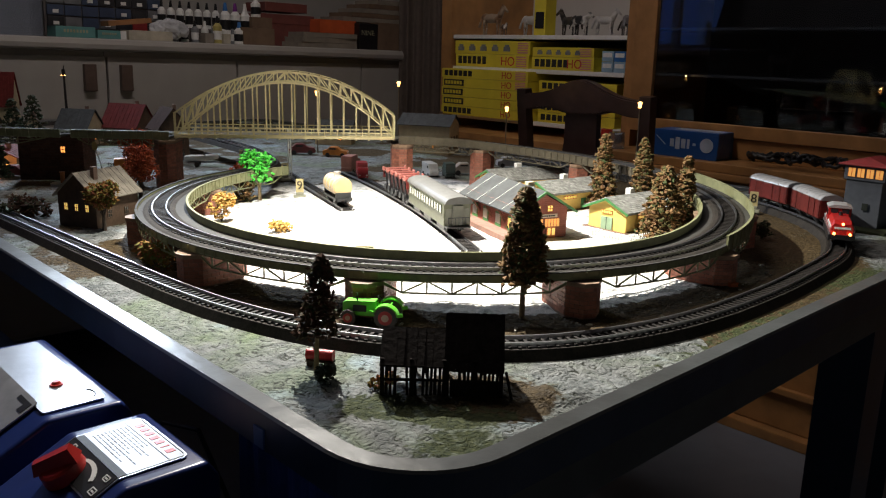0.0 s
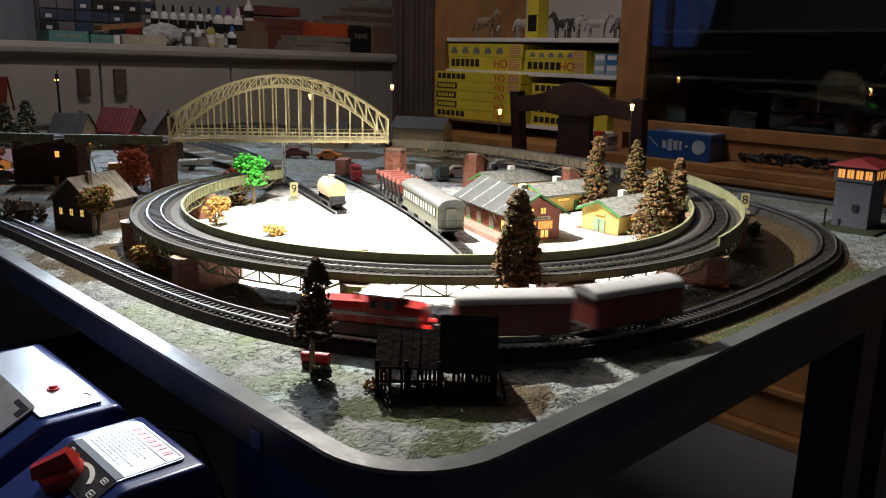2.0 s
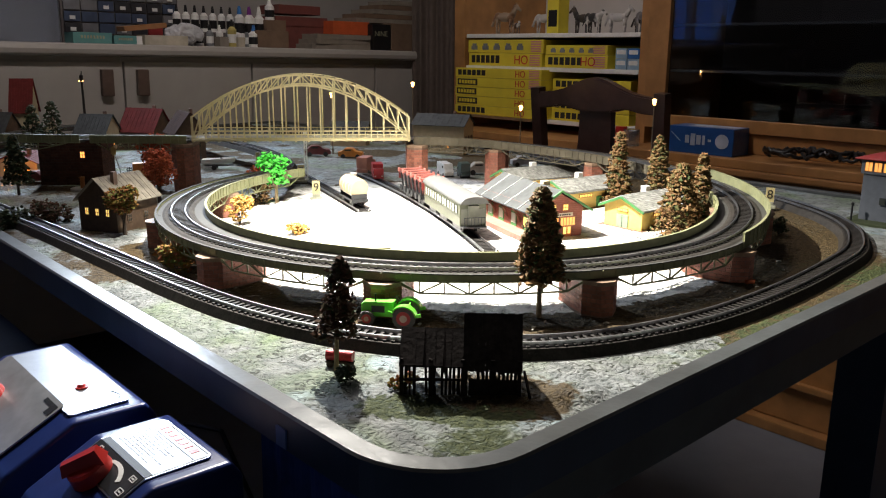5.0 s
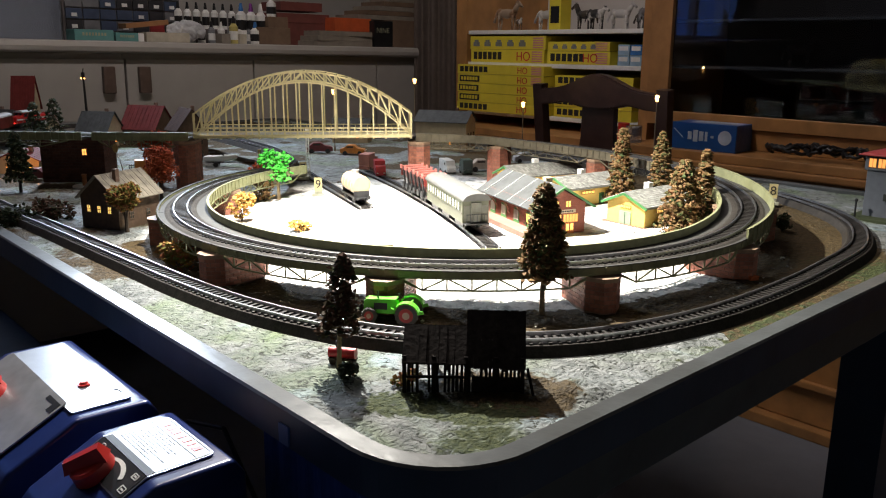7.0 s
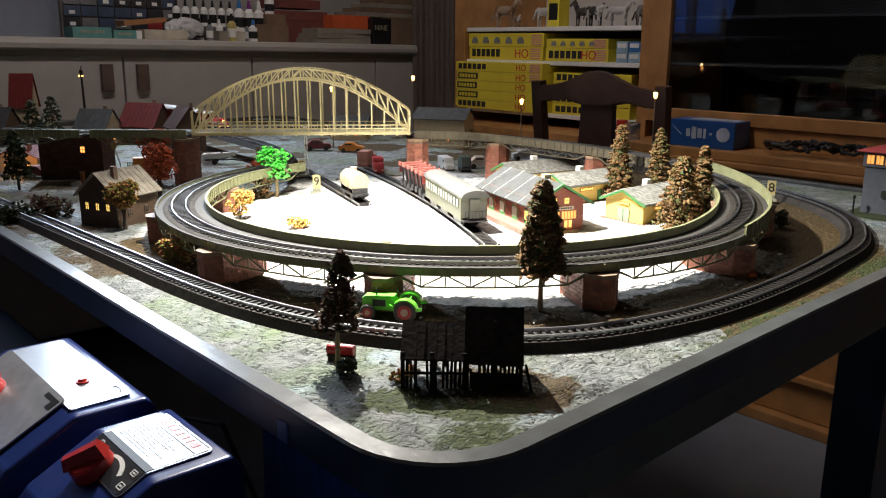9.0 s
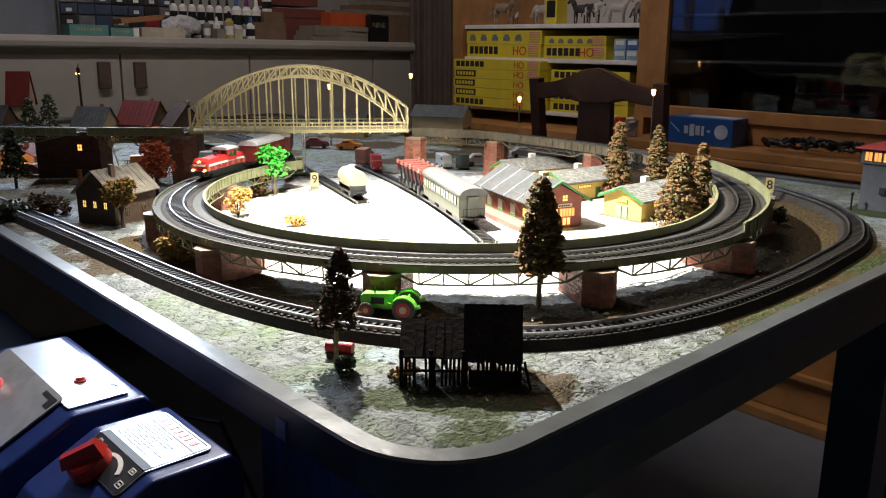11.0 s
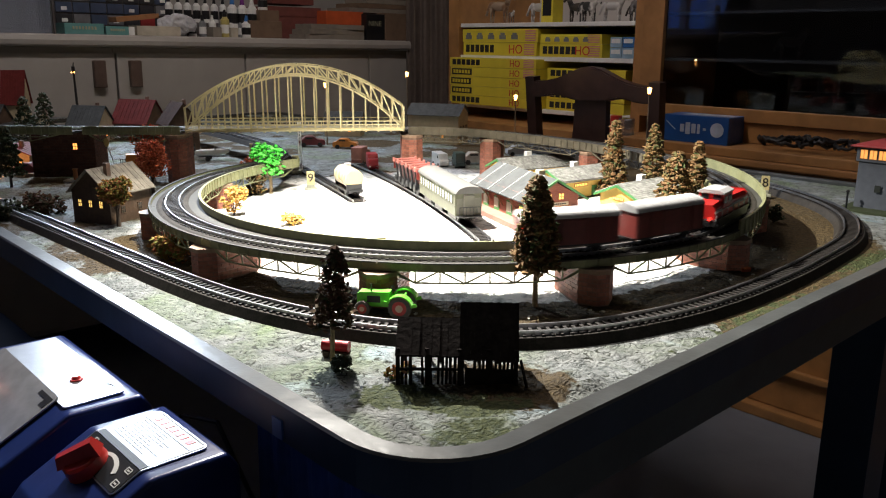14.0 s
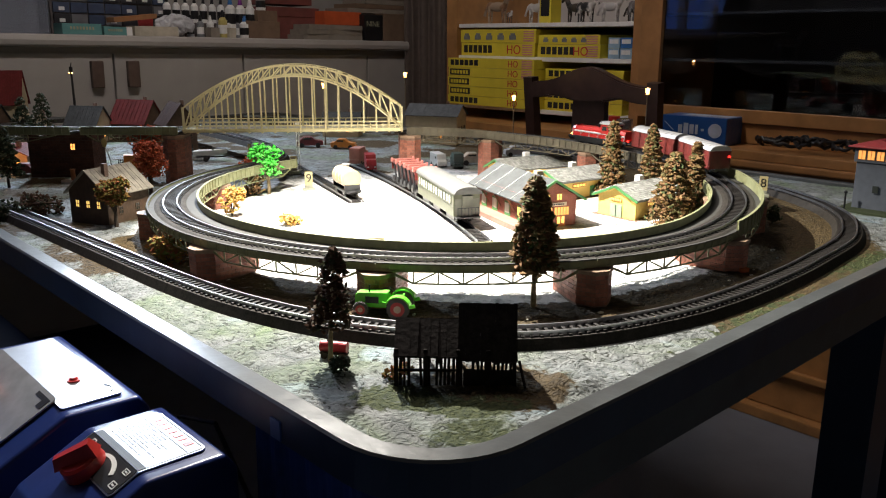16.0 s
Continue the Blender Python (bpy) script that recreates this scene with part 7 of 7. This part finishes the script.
def toy_animal(name, u, v, z, rz, L, body, patch, label, horse=True):
    """A standing toy animal, one plain mesh."""
    bm = B()
    L = L * .78
    h = L * .55
    ball(bm, 0, 0, h, L * .17, 3, 1.9, .82, .95)
    ball(bm, L * .24, 0, h * 1.02, L * .145, 2, 1, .8, 1)
    ball(bm, -L * .26, 0, h * 1.03, L * .155, 2, 1, .85, 1)
    for sx in (-1, 1):
        for s in (-1, 1):
            rod(bm, (sx * L * .27, s * L * .07, h * .9), (sx * L * .27 + L * .02 * s, s * L * .065, h * .42), L * .055, 8, L * .032)
            rod(bm, (sx * L * .27 + L * .02 * s, s * L * .065, h * .44), (sx * L * .28, s * L * .065, 0), L * .030, 8, L * .036)
    rod(bm, (L * .30, 0, h * 1.08), (L * .47, 0, h * (1.62 if horse else 1.35)), L * .10, 10, L * .062)
    rod(bm, (L * .45, 0, h * (1.66 if horse else 1.38)), (L * .63, 0, h * (1.38 if horse else 1.16)), L * .068, 10, L * .042)
    ball(bm, L * .45, 0, h * (1.64 if horse else 1.36), L * .07, 2)
    for s in (-1, 1):
        rod(bm, (L * .44, s * L * .04, h * (1.72 if horse else 1.42)), (L * .43, s * L * .05, h * (1.87 if horse else 1.5)), L * .02, 6, L * .005)
    rod(bm, (-L * .40, 0, h * 1.1), (-L * .52, 0, h * .45), L * .035, 8, L * .05 if horse else L * .015)
    if horse:
        for k in range(6):
            q = k / 5
            ball(bm, L * (.30 + .13 * q) - L * .05, 0, h * (1.22 + .45 * q), L * .045, 1, 1, .5, 1.2)
    m = bpy.data.materials.new(name + "_coat")
    m.use_nodes = True
    n, l = m.node_tree.nodes, m.node_tree.links
    co, tx, rp = n.new("ShaderNodeTexCoord"), n.new("ShaderNodeTexNoise"), n.new("ShaderNodeValToRGB")
    tx.inputs["Scale"].default_value = 22
    l.new(co.outputs["Object"], tx.inputs["Vector"])
    l.new(tx.outputs["Fac"], rp.inputs[0])
    rp.color_ramp.elements[0].position, rp.color_ramp.elements[1].position = .48, .54
    rp.color_ramp.elements[0].color, rp.color_ramp.elements[1].color = (*patch, 1), (*body, 1)
    l.new(rp.outputs[0], n["Principled BSDF"].inputs["Base Color"])
    n["Principled BSDF"].inputs["Roughness"].default_value = .5
    ob = part(name, bm, m, smooth_shade=True)
    ob.matrix_world = onto(u, v, z, rz)
    tagged(ob, label, "toy animal", "toy animals on the shelf")


SZ = .2865
toy_animal("toy_horse", 2.06, 1.96, SZ, -80, .125, (.22, .12, .06), (.30, .22, .15), "brown toy horse with a pale mane on the shelf")
toy_animal("toy_calf", 2.04, 1.885, SZ, -120, .062, (.55, .53, .5), (.10, .06, .04), "small spotted toy calf on the shelf", False)
toy_animal("toy_horse", 2.08, 1.80, SZ, -75, .110, (.58, .56, .53), (.40, .38, .35), "white toy horse on the shelf")
toy_animal("toy_horse", 2.10, 1.66, SZ, 100, .105, (.03, .028, .027), (.05, .04, .03), "black toy horse on the shelf")
toy_animal("toy_cow", 2.05, 1.585, SZ, -95, .105, (.58, .56, .53), (.03, .03, .03), "black and white toy cow on the shelf", False)
toy_animal("toy_horse", 2.05, 1.495, SZ, -75, .100, (.52, .50, .47), (.42, .41, .40), "pale grey toy horse on the shelf")
toy_animal("toy_horse", 2.11, 1.45, SZ, -75, .085, (.03, .028, .027), (.05, .04, .03), "black toy pony on the shelf")
toy_animal("toy_horse", 2.05, 1.405, SZ, -110, .105, (.25, .25, .26), (.14, .13, .13), "dark grey toy horse on the shelf")
toy_animal("toy_horse", 2.15, 1.00, .188, -75, .10, (.03, .028, .027), (.05, .04, .03), "black toy horse inside the glass cabinet")
toy_animal("toy_horse", 2.18, .70, .188, -75, .09, (.45, .43, .4), (.2, .2, .2), "pale toy horse inside the glass cabinet")


def kit_box(v0, v1, z, h, label, u=1.995, depth=.24, pictures=False, stripes=True, half=False):
    """A yellow model kit carton: dark maker mark, red scale letters, striped end."""
    t = thing("kit_box", onto(u + depth / 2, (v0 + v1) / 2, z), label, "model kit box", "yellow kit boxes")
    w = abs(v0 - v1)
    bm = B()
    box(bm, 0, 0, 0, depth, w, h - .0008, bev=.0012)
    part("carton", bm, YELLOW, t)
    x = -depth / 2 - .0004
    ink = mat("kit_black", (.02, .02, .02), .5, scale=40)
    red = mat("kit_red", (.55, .04, .03), .5, scale=40)
    # +v is to the viewer's left
    if pictures:
        rnd = random.Random(int(v0 * 1000))
        for k in range(5):
            bm = B()
            yy = w / 2 - .030 - k * w * .155
            box(bm, x, yy, h * .22, .0008, w * .085, h * .32)
            box(bm, x, yy, h * .54, .0008, w * .055, h * .16)
            part("picture", bm, GREY, t, "small grey printed building")
    elif half:
        bm = B()
        box(bm, x, w / 2 - .055, h * .16, .0008, .095, h * .66)
        b_ = part("mark_panel", bm, ink, t)
        for k in range(6):
            bm = B()
            box(bm, x - .0006, w / 2 - .020 - k * .0138, h * .30, .0008, .0100, h * .38)
            part("maker_mark", bm, YELLOW, b_)
    else:
        for k in range(6):
            bm = B()
            box(bm, x, w / 2 - .022 - k * .0225, h * .22, .0008, .0170, h * .58)
            part("maker_mark", bm, ink, t)
    if not pictures:
        letters("HO", h * .95, pose(x - .0002, -w / 2 + min(.088, w * .30), h * .46, 90, 0, -90), red, t, "scale_letters", .0003)
    if stripes:
        for k in range(5):
            bm = B()
            box(bm, x, -w / 2 + .030, h * (.10 + .17 * k), .0008, .042, h * .09)
            part("stripe", bm, mat("kit_stripe", (.62, .25, .30), .5, scale=40), t)
    return t


kit_box(2.062, 1.735, .1835, .042, "yellow model kit box with a striped end")
kit_box(2.066, 1.731, .2255, .0425, "yellow model kit box with printed little houses", pictures=True)
kit_box(1.722, 1.484, .1835, .039, "short yellow model kit box with a striped end")
kit_box(1.720, 1.486, .2225, .0285, "short yellow model kit box with printed buildings", pictures=True)
zz = .0235
for k in range(5):
    kit_box(2.086 - .004 * (k % 2), 1.700, zz, .0305, "yellow model kit box in the tall stack", u=1.955, depth=.26, stripes=k > 2, half=k in (1, 2, 3))
    zz += .0305
for k in range(4):
    kit_box(1.690, 1.40, .0235 + .032 * k, .0315, "yellow model kit box behind the chair", u=1.998, stripes=False)
t = carton(2.055, 1.727, SZ, .05, .046, .16, YELLOW, "tall yellow carton with a black panel on the shelf", name="tall_carton")
bm = B()
box(bm, -.0255, 0, .02, .0008, .034, .05)
part("panel", bm, BLACK, t)
LTB = mat("pale_blue_carton", (.30, .45, .58), .5, vary=.2, scale=60)
for k, (v, z) in enumerate(((1.437, .1835), (1.437, .2135), (1.395, .1835), (1.395, .2135))):
    t = carton(2.02, v, z, .05, .039, .029, LTB if k < 3 else BLUECAP, "small pale blue and white carton on the shelf", name="small_carton")
    bm = B()
    box(bm, -.0255, 0, .012, .0008, .030, .012)
    part("panel", bm, WHITE, t)


def cotton_box():
    t = thing("blue_carton", onto(1.935, 1.108, -.019, 2), "blue cotton bud carton standing upside down on the ledge", "carton")
    bm = B()
    box(bm, 0, 0, 0, .085, .180, .068, bev=.002)
    part("body", bm, mat("deep_blue_carton", (.012, .07, .25), .35, vary=.12, scale=40), t)
    pale = mat("pale_blue_print", (.40, .45, .55), .5, scale=40)
    x = -.0432
    for k, (y, w, h) in enumerate(((-.060, .034, .036), (-.026, .008, .006), (-.010, .007, .024), (.004, .012, .024), (.020, .013, .030), (.036, .011, .020))):
        bm = B()
        rod(bm, (x, y, .036), (x - .0006, y, .036), h / 2, 24) if k == 0 else box(bm, x, y, .036 - h / 2, .0008, w, h)
        part("print_shape", bm, pale, t)
    bm = B()
    bar(bm, (x, .055, .030), (x, .082, .052), .0008, .002)
    part("print_shape", bm, pale, t)
    bm = B()
    box(bm, 0, -.02, .0682, .045, .13, .0006)
    part("top_print", bm, pale, t)


cotton_box()


def cable_heap():
    rnd = random.Random(9)
    cu = bpy.data.curves.new("cable_heap", "CURVE")
    cu.dimensions, cu.bevel_depth, cu.bevel_resolution = "3D", .0042, 2
    sp = cu.splines.new("POLY")
    n = 260
    sp.points.add(n - 1)
    for k in range(n):
        q = k / n
        a = q * 60
        u, v = 1.915 + .026 * math.sin(a * 1.3), .93 - .30 * q + .035 * math.sin(a)
        z = -.012 + .016 * abs(math.sin(a * .5)) + .010 * rnd.random() + .008 * (1 - abs(2 * q - 1))
        sp.points[k].co = (*at(u, v, z), 1)
    ob = new("cable_heap", cu)
    me = bpy.data.meshes.new_from_object(ob)
    bpy.data.objects.remove(ob)
    me.materials.append(BLACK)
    tagged(new("cable_heap", me), "tangled heap of black cables on the ledge", "cables")


cable_heap()


def red_torch():
    t = thing("plastic_jar", onto(1.915, 1.33, -.019), "clear plastic jar with a red lid on the ledge", "jar")
    bm = B()
    rod(bm, (0, 0, 0), (0, 0, .045), .022, 20)
    part("jar", bm, CLEAR, t)
    bm = B()
    rod(bm, (0, .035, .0), (0, .035, .05), .016, 16)
    part("lid", bm, REDKNOB, t)


red_torch()

# ---- chair between the table and the wall unit ----


def chair():
    t = thing("dining_chair", onto(1.70, 1.268, FLOOR_Z, 0), "dark carved wooden chair with a wavy top rail", "chair")
    zt = -FLOOR_Z - .018
    # local y runs along v, the back faces the table
    for s, y in ((-1, -.190), (1, .190)):
        bm = B()
        bar(bm, (.0, y * .92, 0), (.0, y * .95, .46), .036, .042)
        bar(bm, (.0, y * .95, .455), (-.035, y, zt + .160), .026, .030)
        part("back_post", bm, DARKOAK, t)
        bm = B()
        bar(bm, (.40, y * .95, 0), (.40, y * .95, .44), .04, .04)
        part("leg", bm, DARKOAK, t)
    bm = B()
    box(bm, .20, 0, .44, .44, .44, .03, bev=.008)
    part("seat", bm, DARKOAK, t)
    n = 40
    top = []
    for k in range(n + 1):
        q = -1 + 2 * k / n
        y = q * .176
        hi = .152 + .039 * math.exp(-(q / .48) ** 2) - .003 * abs(q)
        lo = .109 + .008 * math.exp(-((abs(q) - .55) / .2) ** 2) - .004 * math.exp(-(q / .35) ** 2)
        top.append((y, lo + zt, hi + zt))
    bm = B()
    fr = [[bm.verts.new((x, y, z)) for y, lo, hi in top for z in (lo, hi)] for x in (-.048, -.018)]
    for k in range(n):
        a = 2 * k
        for r in fr:
            f = (r[a], r[a + 1], r[a + 3], r[a + 2])
            bm.faces.new(f if r is fr[0] else f[::-1])
        bm.faces.new((fr[0][a + 1], fr[1][a + 1], fr[1][a + 3], fr[0][a + 3]))
        bm.faces.new((fr[0][a], fr[0][a + 2], fr[1][a + 2], fr[1][a]))
    bmesh.ops.recalc_face_normals(bm, faces=bm.faces)
    bmesh.ops.bevel(bm, geom=[e for e in bm.edges if e.is_manifold and e.calc_face_angle(0) > 1], offset=.004, segments=2, affect="EDGES")
    part("top_rail", bm, DARKOAK, t, "wavy carved top rail")
    bm = B()
    prism(bm, [(-.085, .47), (.085, .47), (.050, zt + .03), (.048, zt + .115), (-.048, zt + .115), (-.050, zt + .03)], -.034, -.016)
    sp = part("splat", bm, DARKOAK, t, "dark central back splat")
    sp.matrix_basis = pose(-.050, 0, 0, 0, 0, 90)


chair()


# ---- what moves ----
NOSE = [(0, .921), (.3, 1.028), (.7, 1.177), (1.5, 1.474), (3.0, 2.12), (3.5, 2.325), (4.0, 2.534), (5.2, 2.942), (7.0, 3.464), (7.9, 3.757), (8.7, 4.008),
        (9.2, 4.189), (10.2, 4.54), (11.3, 4.938), (12.1, 5.218), (12.5, 5.352), (12.9, 5.487), (13.5, 5.691), (14.5, 5.993), (15.5, 6.257), (16.0, 6.408)]


def nose_at(t):
    """Where the loco's nose stands along the line, gliding between the known times."""
    ts, ss = [a for a, _ in NOSE], [b for _, b in NOSE]
    return sum(np.interp(min(16.0, max(0.0, t + d)) + (t + d - min(16.0, max(0.0, t + d))), ts, ss) for d in (-.15, -.05, .05, .15)) / 4


def vehicle_rows(back, half):
    rows = []
    for k in range(81):
        t = k * 0.2
        s = nose_at(t) - back
        p, a, b = on_line(s), on_line(s - half), on_line(s + half)
        mid = (a + b) / 2
        d = b - a
        rows.append((t, pose(mid[0], mid[1], mid[2], 0, -math.degrees(math.atan2(d[2], math.hypot(d[0], d[1]))), math.degrees(math.atan2(d[1], d[0])))))
    return rows


def motions():
    walk(LOCO, vehicle_rows(.058, .034))
    walk(WAGON_1, vehicle_rows(.178, .030))
    walk(WAGON_2, vehicle_rows(.288, .030))


motions()
